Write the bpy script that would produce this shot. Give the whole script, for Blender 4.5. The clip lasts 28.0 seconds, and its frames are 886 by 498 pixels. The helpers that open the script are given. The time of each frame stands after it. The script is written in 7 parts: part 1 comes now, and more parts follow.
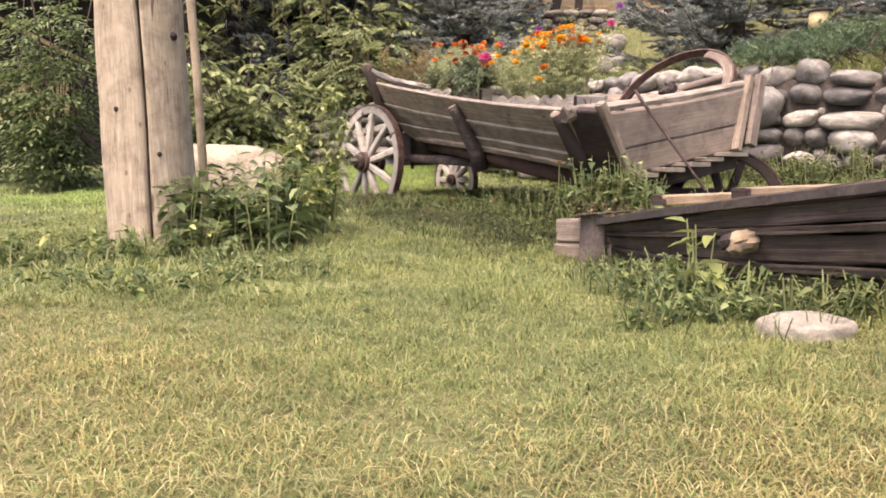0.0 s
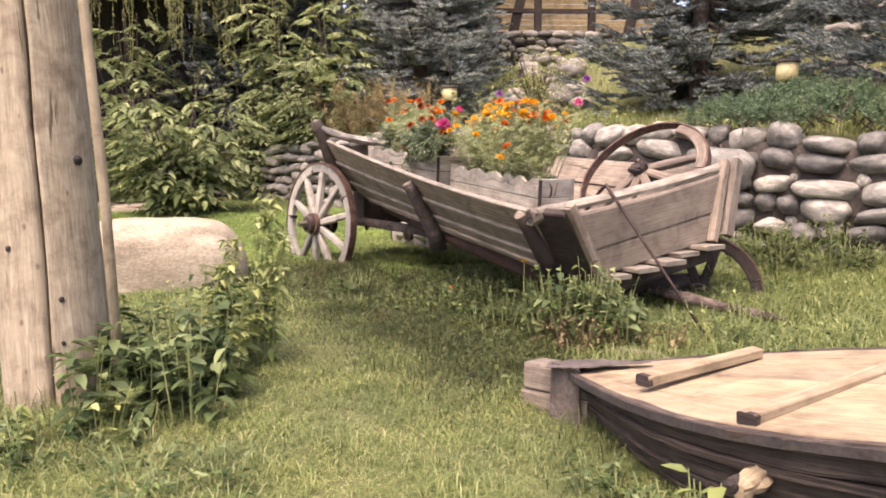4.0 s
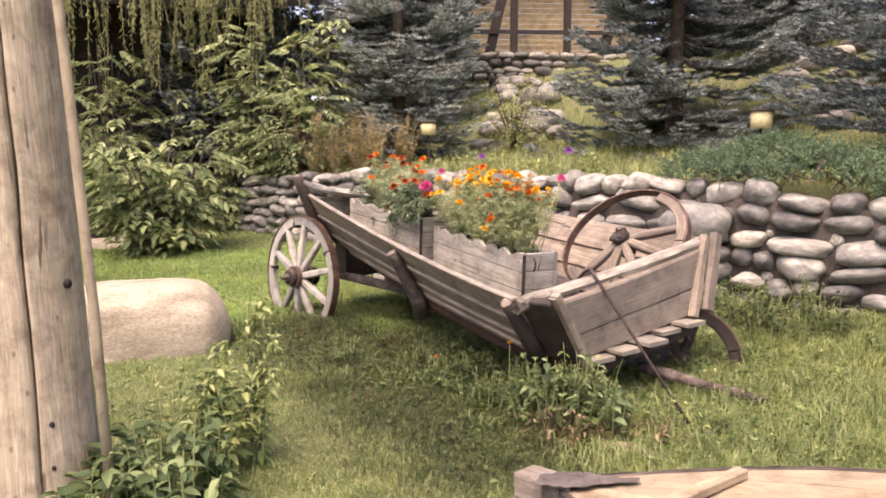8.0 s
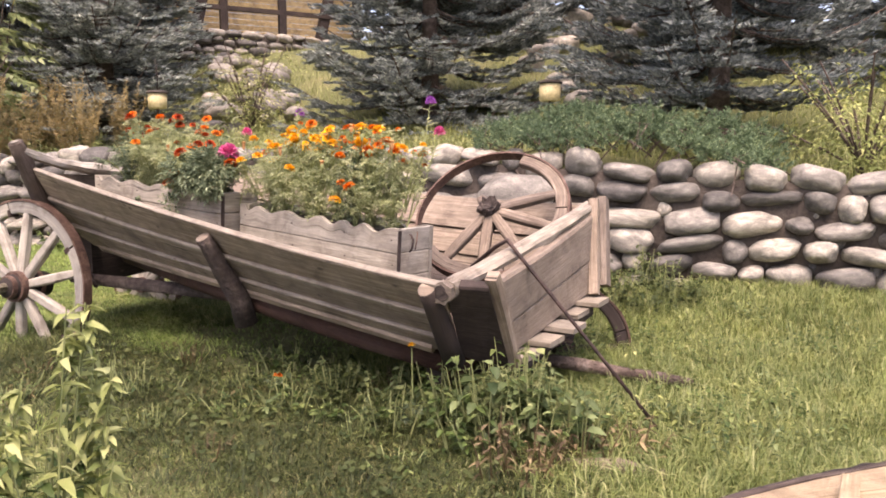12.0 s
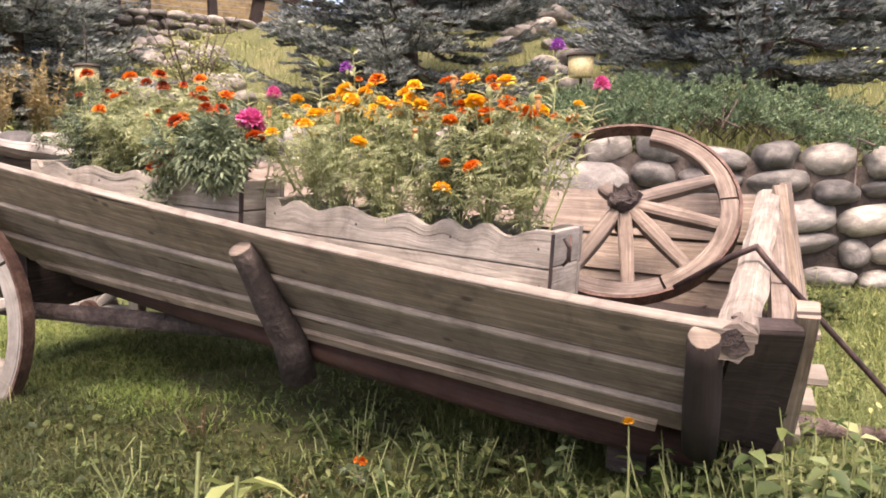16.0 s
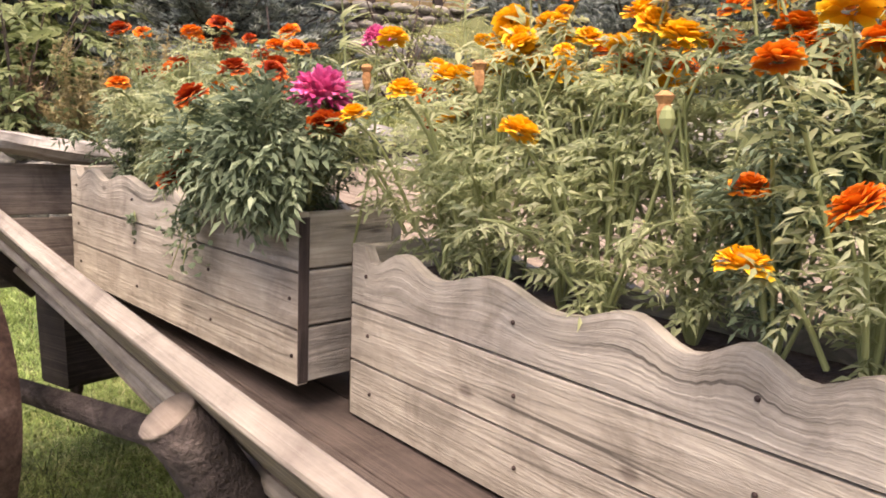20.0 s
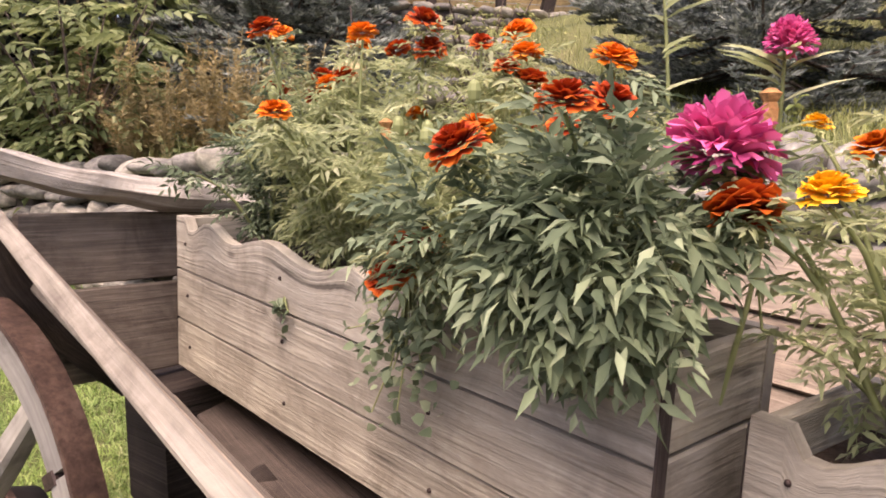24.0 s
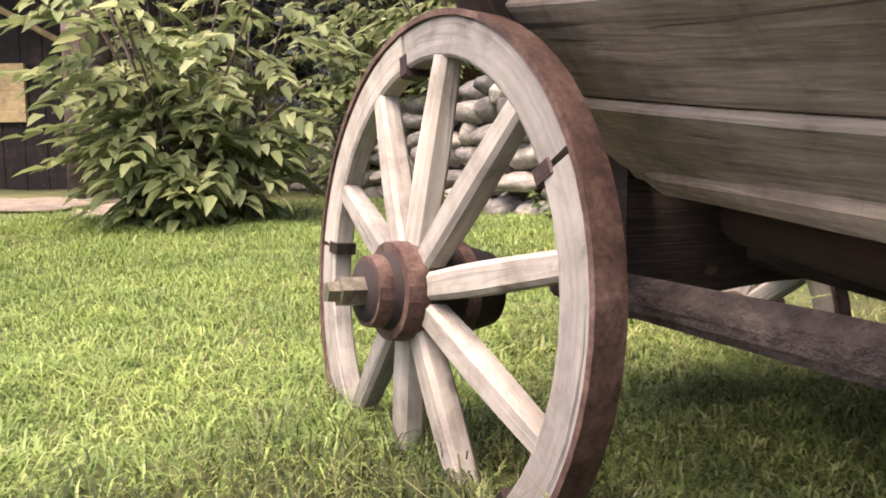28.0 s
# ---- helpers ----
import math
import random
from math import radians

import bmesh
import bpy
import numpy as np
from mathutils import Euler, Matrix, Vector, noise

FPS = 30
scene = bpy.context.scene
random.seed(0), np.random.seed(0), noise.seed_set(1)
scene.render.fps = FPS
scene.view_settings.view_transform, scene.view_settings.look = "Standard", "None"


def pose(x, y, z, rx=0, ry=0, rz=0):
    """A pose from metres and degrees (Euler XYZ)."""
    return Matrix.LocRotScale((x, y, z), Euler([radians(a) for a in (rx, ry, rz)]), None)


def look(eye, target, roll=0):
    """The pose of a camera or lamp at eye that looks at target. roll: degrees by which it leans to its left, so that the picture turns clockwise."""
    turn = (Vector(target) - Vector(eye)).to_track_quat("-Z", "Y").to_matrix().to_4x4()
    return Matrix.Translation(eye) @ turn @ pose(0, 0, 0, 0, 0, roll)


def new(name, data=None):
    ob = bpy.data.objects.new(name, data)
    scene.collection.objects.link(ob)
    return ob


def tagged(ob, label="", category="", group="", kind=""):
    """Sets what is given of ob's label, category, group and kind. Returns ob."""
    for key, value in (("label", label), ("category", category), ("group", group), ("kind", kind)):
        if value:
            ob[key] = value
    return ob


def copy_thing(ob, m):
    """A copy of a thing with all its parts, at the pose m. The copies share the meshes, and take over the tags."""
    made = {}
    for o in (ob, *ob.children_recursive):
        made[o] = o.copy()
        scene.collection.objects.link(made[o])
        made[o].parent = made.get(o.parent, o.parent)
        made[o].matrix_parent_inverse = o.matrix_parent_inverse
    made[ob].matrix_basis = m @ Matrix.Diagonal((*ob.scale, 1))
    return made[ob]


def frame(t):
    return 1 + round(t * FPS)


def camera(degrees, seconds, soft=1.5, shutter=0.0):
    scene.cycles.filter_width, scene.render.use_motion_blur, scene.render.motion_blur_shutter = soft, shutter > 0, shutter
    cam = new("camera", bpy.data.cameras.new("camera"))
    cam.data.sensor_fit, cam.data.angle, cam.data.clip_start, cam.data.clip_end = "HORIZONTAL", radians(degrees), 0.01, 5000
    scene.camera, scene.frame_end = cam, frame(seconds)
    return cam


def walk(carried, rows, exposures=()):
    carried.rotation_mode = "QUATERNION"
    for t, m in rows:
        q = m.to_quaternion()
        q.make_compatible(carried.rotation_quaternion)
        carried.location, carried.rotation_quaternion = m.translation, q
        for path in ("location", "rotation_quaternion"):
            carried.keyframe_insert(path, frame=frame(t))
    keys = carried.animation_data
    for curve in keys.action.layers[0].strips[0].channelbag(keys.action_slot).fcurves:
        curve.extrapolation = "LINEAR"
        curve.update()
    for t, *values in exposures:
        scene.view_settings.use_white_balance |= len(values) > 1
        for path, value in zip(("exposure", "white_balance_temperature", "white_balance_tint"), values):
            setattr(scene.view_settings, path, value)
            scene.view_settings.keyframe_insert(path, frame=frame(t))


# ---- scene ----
cam = camera(60.4, 28.0, soft=1.8)
METRES, EYE, TILT, LEAN, TURN = 8.0, 0.42, -7.1, 0.0, 0.0
EXPOSURE = [(0.0, 1.63, 7100, 29.5), (8.0, 1.61, 7100, 29.5), (11.0, 1.58, 7100, 30.5), (14.0, 1.72, 7100, 31.5), (18.0, 1.75, 7150, 29.5), (20.0, 1.62, 7200, 26.5), (23.0, 1.43, 7200, 33.0), (25.0, 1.47, 7150, 29.0), (26.0, 1.58, 7100, 29.5), (28.0, 1.83, 7000, 28.5)]
ROWS = [
    (0.0, 0.0, 0.0, 0.0, 0.0, 0.0, -0.0),
    (0.5, 0.0001, 0.006, 0.0061, -0.33, -0.01, 0.03),
    (1.0, -0.0001, 0.0137, 0.0134, -0.5, -0.03, 0.05),
    (1.5, 0.0008, 0.0211, 0.022, -0.85, -0.02, 0.1),
    (2.0, 0.0022, 0.0274, 0.028, -1.25, -0.02, 0.17),
    (2.5, 0.0024, 0.0339, 0.0357, -1.67, -0.03, 0.2),
    (3.0, 0.0032, 0.0423, 0.0484, -2.07, -0.02, 0.28),
    (3.5, 0.0036, 0.0513, 0.0636, -2.56, -0.05, 0.34),
    (4.0, 0.0042, 0.0537, 0.0764, -3.02, -0.04, 0.43),
    (4.5, 0.0048, 0.0544, 0.0865, -3.65, -0.05, 0.52),
    (6.5, -0.0007, 0.0515, 0.1201, -4.44, -0.05, 0.63),
    (7.0, -0.0033, 0.0506, 0.1253, -4.43, -0.04, 0.63),
    (7.5, -0.0023, 0.049, 0.1312, -4.53, -0.02, 0.68),
    (8.0, -0.0033, 0.0499, 0.1348, -4.89, -0.01, 0.74),
    (8.5, -0.0069, 0.0572, 0.1361, -5.86, 0.01, 0.86),
    (9.0, -0.0096, 0.0762, 0.1311, -7.37, -0.0, 1.03),
    (9.5, -0.0192, 0.099, 0.1294, -9.59, -0.04, 1.31),
    (10.0, -0.036, 0.1218, 0.1296, -12.32, -0.1, 1.61),
    (10.5, -0.0544, 0.1456, 0.1271, -16.99, -0.2, 2.15),
    (11.0, -0.0635, 0.1675, 0.1201, -21.76, -0.37, 2.7),
    (11.5, -0.0743, 0.1948, 0.1209, -25.4, -0.57, 3.13),
    (13.5, -0.108, 0.3114, 0.124, -34.41, -1.13, 4.11),
    (14.0, -0.1145, 0.3381, 0.1268, -35.11, -1.17, 4.18),
    (14.5, -0.1272, 0.366, 0.1304, -35.86, -1.24, 4.24),
    (15.0, -0.1304, 0.3861, 0.1322, -37.15, -1.31, 4.38),
    (15.5, -0.1173, 0.4047, 0.1306, -37.47, -1.31, 4.4),
    (16.0, -0.0966, 0.4208, 0.1323, -35.1, -1.15, 4.26),
    (16.5, -0.0822, 0.4345, 0.1331, -30.51, -0.85, 3.85),
    (17.0, -0.0643, 0.4595, 0.1334, -26.73, -0.62, 3.4),
    (17.5, -0.0542, 0.4833, 0.1312, -22.45, -0.44, 2.98),
    (18.0, -0.0461, 0.499, 0.1316, -19.41, -0.3, 2.63),
    (18.5, -0.0264, 0.5254, 0.1342, -18.21, -0.23, 2.44),
    (19.0, -0.0059, 0.5494, 0.1424, -17.65, -0.25, 2.41),
    (19.5, 0.0033, 0.5698, 0.1478, -17.25, -0.18, 2.26),
    (20.0, 0.0137, 0.5899, 0.1553, -17.7, -0.21, 2.31),
    (20.5, 0.0219, 0.6017, 0.163, -19.74, -0.28, 2.64),
    (22.5, 0.016, 0.6489, 0.176, -18.36, -0.16, 2.21),
    (23.0, 0.0058, 0.6637, 0.179, -16.57, -0.05, 2.02),
    (23.5, -0.007, 0.677, 0.1821, -15.75, 0.01, 1.87),
    (24.0, -0.0173, 0.6895, 0.1812, -15.11, 0.05, 1.8),
    (24.5, -0.0288, 0.7035, 0.18, -13.27, 0.1, 1.6),
    (25.0, -0.0394, 0.7142, 0.1758, -9.19, 0.16, 1.12),
    (25.5, -0.0468, 0.7195, 0.1691, -4.46, 0.22, 0.51),
    (26.0, -0.0526, 0.7239, 0.1599, -0.27, 0.25, -0.06),
    (26.5, -0.0568, 0.7265, 0.1501, 3.1, 0.26, -0.51),
    (27.0, -0.0585, 0.7297, 0.139, 5.63, 0.28, -0.84),
    (27.5, -0.0587, 0.731, 0.1271, 7.31, 0.3, -1.06),
    (28.0, -0.0581, 0.7327, 0.1149, 8.25, 0.31, -1.2),
]
walk(cam, [(t, pose(0, 0, EYE, TILT, LEAN, TURN) @ pose(METRES * x, METRES * y, METRES * z, 90 + pitch, roll, yaw)) for t, x, y, z, yaw, pitch, roll in ROWS], exposures=EXPOSURE)

# ---- world and light: a bright overcast sky ----
SUN_AZ, SUN_EL = radians(215), radians(66)
world = bpy.data.worlds.new("world")
scene.world = world
world.use_nodes = True
wn = world.node_tree.nodes
sky = wn.new("ShaderNodeTexSky")
sky.sky_type = "NISHITA"
sky.sun_disc = False
sky.sun_elevation, sky.sun_rotation = SUN_EL, SUN_AZ
sky.dust_density, sky.air_density = 4.0, 1.0
wn["Background"].inputs["Strength"].default_value = 0.15
world.node_tree.links.new(sky.outputs["Color"], wn["Background"].inputs["Color"])
sun = new("sun", bpy.data.lights.new("sun", "SUN"))
sun.data.energy, sun.data.angle, sun.data.color = 2.3, radians(50), (1.0, 0.93, 0.82)
sd = Vector((math.sin(SUN_AZ) * math.cos(SUN_EL), math.cos(SUN_AZ) * math.cos(SUN_EL), math.sin(SUN_EL)))
sun.matrix_world = look(sd * 50, (0, 0, 0))


# ---- materials ----
def shader(name, rough=0.8, metal=0.0, spec=0.3):
    m = bpy.data.materials.new(name)
    m.use_nodes = True
    nt = m.node_tree
    b = nt.nodes["Principled BSDF"]
    b.inputs["Roughness"].default_value = rough
    b.inputs["Metallic"].default_value = metal
    b.inputs["Specular IOR Level"].default_value = spec
    return m, nt, b


def node(nt, kind, **values):
    n = nt.nodes.new(kind)
    for k, v in values.items():
        n.inputs[k.replace("_", " ")].default_value = v
    return n


def ramp(nt, fac, stops):
    r = nt.nodes.new("ShaderNodeValToRGB")
    e = r.color_ramp.elements
    while len(e) < len(stops):
        e.new(0.5)
    for el, (p, c) in zip(e, stops):
        el.position, el.color = p, (*c, 1)
    nt.links.new(fac, r.inputs["Fac"])
    return r.outputs["Color"]


def mixed(nt, a, b, fac, blend="MIX"):
    n = nt.nodes.new("ShaderNodeMix")
    n.data_type, n.blend_type = "RGBA", blend
    for sock, v in ((n.inputs[0], fac), (n.inputs[6], a), (n.inputs[7], b)):
        if isinstance(v, bpy.types.NodeSocket):
            nt.links.new(v, sock)
        elif isinstance(v, tuple):
            sock.default_value = (*v, 1)
        else:
            sock.default_value = v
    return n.outputs[2]


def bump(nt, b, height, strength, distance=0.01):
    n = node(nt, "ShaderNodeBump", Strength=strength, Distance=distance)
    nt.links.new(height, n.inputs["Height"])
    nt.links.new(n.outputs["Normal"], b.inputs["Normal"])


def noise_tex(nt, vec, scale, detail=4.0, rough=0.6, dist=0.0):
    n = node(nt, "ShaderNodeTexNoise", Scale=scale, Detail=detail, Roughness=rough, Distortion=dist)
    if vec is not None:
        nt.links.new(vec, n.inputs["Vector"])
    return n.outputs["Fac"]


def wood(name, dark, mid, light, stain=(0.08, 0.06, 0.05), rough=0.85, stain_amount=0.5, grain=85.0, relief=0.5, spread=(0.82, 1.12)):
    """Weathered timber: the grain runs along u of the UV map, which is in metres."""
    m, nt, b = shader(name, rough)
    uv = nt.nodes.new("ShaderNodeUVMap")
    info = nt.nodes.new("ShaderNodeObjectInfo")
    mp = node(nt, "ShaderNodeMapping")
    nt.links.new(uv.outputs["UV"], mp.inputs["Vector"])
    mul = nt.nodes.new("ShaderNodeVectorMath")
    mul.operation = "SCALE"
    mul.inputs[0].default_value = (13.0, 7.0, 0)
    nt.links.new(info.outputs["Random"], mul.inputs["Scale"])
    nt.links.new(mul.outputs[0], mp.inputs["Location"])
    mp.inputs["Scale"].default_value = (3.4, grain, 1)
    fine = noise_tex(nt, mp.outputs["Vector"], 1.0, 6, 0.62, 1.2)
    mp2 = node(nt, "ShaderNodeMapping", Scale=(1.0, 14.0, 1))
    nt.links.new(mp.inputs["Location"].links[0].from_socket, mp2.inputs["Location"])
    nt.links.new(uv.outputs["UV"], mp2.inputs["Vector"])
    broad = noise_tex(nt, mp2.outputs["Vector"], 1.3, 5, 0.6, 2.2)
    half = tuple((p + q) / 2 for p, q in zip(dark, mid))
    col = ramp(nt, fine, [(0.25, half), (0.5, mid), (0.78, light)])
    mpc = node(nt, "ShaderNodeMapping", Scale=(1.1, grain * 0.42, 1))
    nt.links.new(mp.inputs["Location"].links[0].from_socket, mpc.inputs["Location"])
    nt.links.new(uv.outputs["UV"], mpc.inputs["Vector"])
    split = noise_tex(nt, mpc.outputs["Vector"], 1.0, 4, 0.55, 0.8)
    crack = ramp(nt, split, [(0.30, (1, 1, 1)), (0.36, (0, 0, 0))])
    col = mixed(nt, col, tuple(c * 0.55 for c in dark), crack)
    weather = nt.nodes.new("ShaderNodeTexCoord")
    patchy = noise_tex(nt, weather.outputs["Object"], 7.0, 6, 0.7, 0.6)
    col = mixed(nt, col, ramp(nt, patchy, [(0.32, (0.66, 0.64, 0.62)), (0.5, (1.0, 1.0, 1.0)), (0.7, (1.22, 1.22, 1.2))]), 1.0, "MULTIPLY")
    tone = ramp(nt, broad, [(0.3, (0.74, 0.72, 0.69)), (0.62, (1.08, 1.06, 1.03))])
    col = mixed(nt, col, tone, 1.0, "MULTIPLY")
    obj = nt.nodes.new("ShaderNodeTexCoord")
    blot = noise_tex(nt, obj.outputs["Object"], 4.5, 5, 0.65)
    fac = ramp(nt, blot, [(0.52, (0, 0, 0)), (0.72, (stain_amount,) * 3)])
    col = mixed(nt, col, stain, fac)
    mp3 = node(nt, "ShaderNodeMapping", Scale=(4.5, 8.0, 1))
    nt.links.new(mp.inputs["Location"].links[0].from_socket, mp3.inputs["Location"])
    nt.links.new(uv.outputs["UV"], mp3.inputs["Vector"])
    vor = node(nt, "ShaderNodeTexVoronoi", Scale=1.0)
    nt.links.new(mp3.outputs["Vector"], vor.inputs["Vector"])
    knot = ramp(nt, vor.outputs["Distance"], [(0.05, (0.8, 0.8, 0.8)), (0.11, (0, 0, 0))])
    col = mixed(nt, col, stain, knot)
    lo, hi = spread
    vary = ramp(nt, info.outputs["Random"], [(0.0, (lo, lo, lo * 1.02)), (1.0, (hi, hi * 0.975, hi * 0.93))])
    col = mixed(nt, col, vary, 1.0, "MULTIPLY")
    nt.links.new(col, b.inputs["Base Color"])
    bump(nt, b, fine, relief, 0.006)
    return m


def mottled(name, stops, scale=6.0, fine=40.0, rough=0.85, relief=0.4, distance=0.01, metal=0.0, vary=0.0, spec=0.3):
    """Stone, soil, rust or bark: two scales of noise in object space."""
    m, nt, b = shader(name, rough, metal, spec)
    co = nt.nodes.new("ShaderNodeTexCoord")
    info = nt.nodes.new("ShaderNodeObjectInfo")
    mp = node(nt, "ShaderNodeMapping")
    nt.links.new(co.outputs["Object"], mp.inputs["Vector"])
    sc = nt.nodes.new("ShaderNodeVectorMath")
    sc.operation = "SCALE"
    sc.inputs[0].default_value = (9.0, 5.0, 3.0)
    nt.links.new(info.outputs["Random"], sc.inputs["Scale"])
    nt.links.new(sc.outputs[0], mp.inputs["Location"])
    a = noise_tex(nt, mp.outputs["Vector"], scale, 5, 0.6, 0.5)
    f = noise_tex(nt, mp.outputs["Vector"], fine, 5, 0.65)
    col = ramp(nt, a, stops)
    col = mixed(nt, col, ramp(nt, f, [(0.32, (0.62, 0.62, 0.62)), (0.68, (1.2, 1.2, 1.2))]), 1.0, "MULTIPLY")
    if vary:
        lo, hi = 1 - vary, 1 + vary
        col = mixed(nt, col, ramp(nt, info.outputs["Random"], [(0.0, (lo, lo, lo * 1.03)), (0.5, (1, 0.99, 0.97)), (1.0, (hi, hi * 0.97, hi * 0.9))]), 1.0, "MULTIPLY")
    nt.links.new(col, b.inputs["Base Color"])
    bump(nt, b, f, relief, distance)
    return m


def leafy(name, low, high, rough=0.55, through_light=0.35, island=True, pale=None):
    """Foliage: each blade or leaf has a tone of its own, and lets some light through."""
    m, nt, b = shader(name, rough, spec=0.25)
    geo = nt.nodes.new("ShaderNodeNewGeometry")
    co = nt.nodes.new("ShaderNodeTexCoord")
    stops = [(0.0, low), (0.75, high)] + ([(1.0, pale)] if pale else [])
    col = ramp(nt, geo.outputs["Random Per Island"], stops)
    patch = noise_tex(nt, co.outputs["Object"], 2.5, 3, 0.6)
    col = mixed(nt, col, ramp(nt, patch, [(0.3, (0.7, 0.74, 0.7)), (0.7, (1.2, 1.15, 1.0))]), 1.0, "MULTIPLY")
    nt.links.new(col, b.inputs["Base Color"])
    tr = nt.nodes.new("ShaderNodeBsdfTranslucent")
    nt.links.new(col, tr.inputs["Color"])
    mx = node(nt, "ShaderNodeMixShader", Fac=through_light)
    nt.links.new(b.outputs[0], mx.inputs[1])
    nt.links.new(tr.outputs[0], mx.inputs[2])
    nt.links.new(mx.outputs[0], nt.nodes["Material Output"].inputs["Surface"])
    return m


def petals(name, core, middle, rim):
    """Ruffled petals: deep at the throat, pale along the frilled rim, each with a tone of its own."""
    m, nt, b = shader(name, 0.65, spec=0.2)
    co = nt.nodes.new("ShaderNodeTexCoord")
    far_out = nt.nodes.new("ShaderNodeVectorMath")
    far_out.operation = "LENGTH"
    nt.links.new(co.outputs["Object"], far_out.inputs[0])
    reach = node(nt, "ShaderNodeMapRange")
    reach.inputs["From Min"].default_value, reach.inputs["From Max"].default_value = 0.013, 0.031
    nt.links.new(far_out.outputs["Value"], reach.inputs["Value"])
    col = ramp(nt, reach.outputs["Result"], [(0.0, core), (0.6, middle), (1.0, rim)])
    geo = nt.nodes.new("ShaderNodeNewGeometry")
    col = mixed(nt, col, ramp(nt, geo.outputs["Random Per Island"], [(0.0, (0.72, 0.66, 0.6)), (1.0, (1.12, 1.15, 1.1))]), 1.0, "MULTIPLY")
    nt.links.new(col, b.inputs["Base Color"])
    tr = nt.nodes.new("ShaderNodeBsdfTranslucent")
    nt.links.new(col, tr.inputs["Color"])
    mx = node(nt, "ShaderNodeMixShader", Fac=0.25)
    nt.links.new(b.outputs[0], mx.inputs[1])
    nt.links.new(tr.outputs[0], mx.inputs[2])
    nt.links.new(mx.outputs[0], nt.nodes["Material Output"].inputs["Surface"])
    return m


GREY_WOOD = wood("weathered_grey_wood", (0.062, 0.051, 0.040), (0.203, 0.172, 0.138), (0.35, 0.305, 0.25), stain=(0.055, 0.045, 0.038), stain_amount=0.42)
PALE_WOOD = wood("sun_bleached_wood", (0.118, 0.105, 0.086), (0.212, 0.196, 0.163), (0.285, 0.267, 0.227), stain_amount=0.4)
WHITE_WOOD = wood("whitened_wheel_wood", (0.24, 0.235, 0.21), (0.32, 0.315, 0.28), (0.385, 0.38, 0.343), stain=(0.10, 0.08, 0.065), stain_amount=0.55, grain=50, relief=0.4, spread=(0.62, 1.14))
OLD_WHEEL_WOOD = wood("old_wheel_wood", (0.05, 0.04, 0.033), (0.15, 0.125, 0.102), (0.27, 0.235, 0.197), grain=50)
SILVER_WOOD = wood("silver_stern_rail_wood", (0.12, 0.108, 0.09), (0.37, 0.352, 0.305), (0.52, 0.50, 0.445), stain=(0.09, 0.07, 0.058), stain_amount=0.5, grain=70, relief=1.0)
RAIL_WOOD = wood("silver_splintered_rail_wood", (0.075, 0.066, 0.055), (0.245, 0.228, 0.192), (0.38, 0.36, 0.315), stain=(0.07, 0.055, 0.045), stain_amount=0.6, grain=70, relief=1.0)
BOX_WOOD = wood("planter_board_wood", (0.165, 0.156, 0.130), (0.30, 0.287, 0.243), (0.42, 0.405, 0.35), stain=(0.10, 0.085, 0.068), stain_amount=0.5, grain=60, relief=0.8)
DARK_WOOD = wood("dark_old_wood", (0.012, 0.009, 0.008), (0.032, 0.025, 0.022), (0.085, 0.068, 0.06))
FLOOR_WOOD = wood("dusty_floor_wood", (0.02, 0.016, 0.014), (0.068, 0.055, 0.047), (0.145, 0.12, 0.10), stain=(0.02, 0.016, 0.014), stain_amount=0.6)
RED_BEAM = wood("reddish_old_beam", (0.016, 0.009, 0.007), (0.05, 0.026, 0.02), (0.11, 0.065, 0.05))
HULL_WOOD = wood("tarred_hull_wood", (0.012, 0.009, 0.008), (0.062, 0.049, 0.042), (0.23, 0.19, 0.16), stain=(0.012, 0.010, 0.009), stain_amount=0.8, grain=26, relief=1.0)
DECK_WOOD = wood("fresh_pine_boards", (0.15, 0.112, 0.068), (0.29, 0.235, 0.155), (0.40, 0.34, 0.245), stain=(0.10, 0.07, 0.045), stain_amount=0.75, grain=48, relief=0.4)
POST_WOOD = wood("barked_post_wood", (0.18, 0.145, 0.10), (0.365, 0.312, 0.223), (0.50, 0.445, 0.338), stain=(0.14, 0.10, 0.068), stain_amount=0.95, grain=34, relief=0.8)
# near-black boards: the deep shade behind the trees is put into the colour
SHED_WOOD = wood("shade_black_shed_wood", (0.006, 0.005, 0.004), (0.014, 0.011, 0.009), (0.03, 0.023, 0.019))
BARK = mottled("bark", [(0.3, (0.05, 0.035, 0.028)), (0.55, (0.13, 0.10, 0.08)), (0.75, (0.24, 0.20, 0.17))], 9, 50, 0.95, 1.0, 0.02)
DARK_BARK = mottled("dark_weathered_bark", [(0.3, (0.028, 0.022, 0.019)), (0.55, (0.07, 0.056, 0.048)), (0.75, (0.14, 0.117, 0.10))], 9, 50, 0.95, 1.0, 0.02)
RUST = mottled("rusty_iron", [(0.3, (0.05, 0.03, 0.024)), (0.5, (0.105, 0.065, 0.049)), (0.75, (0.19, 0.13, 0.102))], 14, 90, 0.7, 0.4, 0.004, 0.35)
RIDGED_BARK = wood("ridged_bark", (0.022, 0.016, 0.013), (0.098, 0.076, 0.061), (0.25, 0.208, 0.172), stain=(0.02, 0.016, 0.014), stain_amount=0.6, grain=30, relief=1.6)
IRON = mottled("dark_iron", [(0.3, (0.02, 0.016, 0.015)), (0.7, (0.09, 0.06, 0.05))], 20, 90, 0.6, 0.3, 0.004, 0.5)
STEEL = mottled("worn_steel", [(0.3, (0.10, 0.09, 0.06)), (0.7, (0.26, 0.24, 0.18))], 18, 90, 0.5, 0.3, 0.003, 0.6)
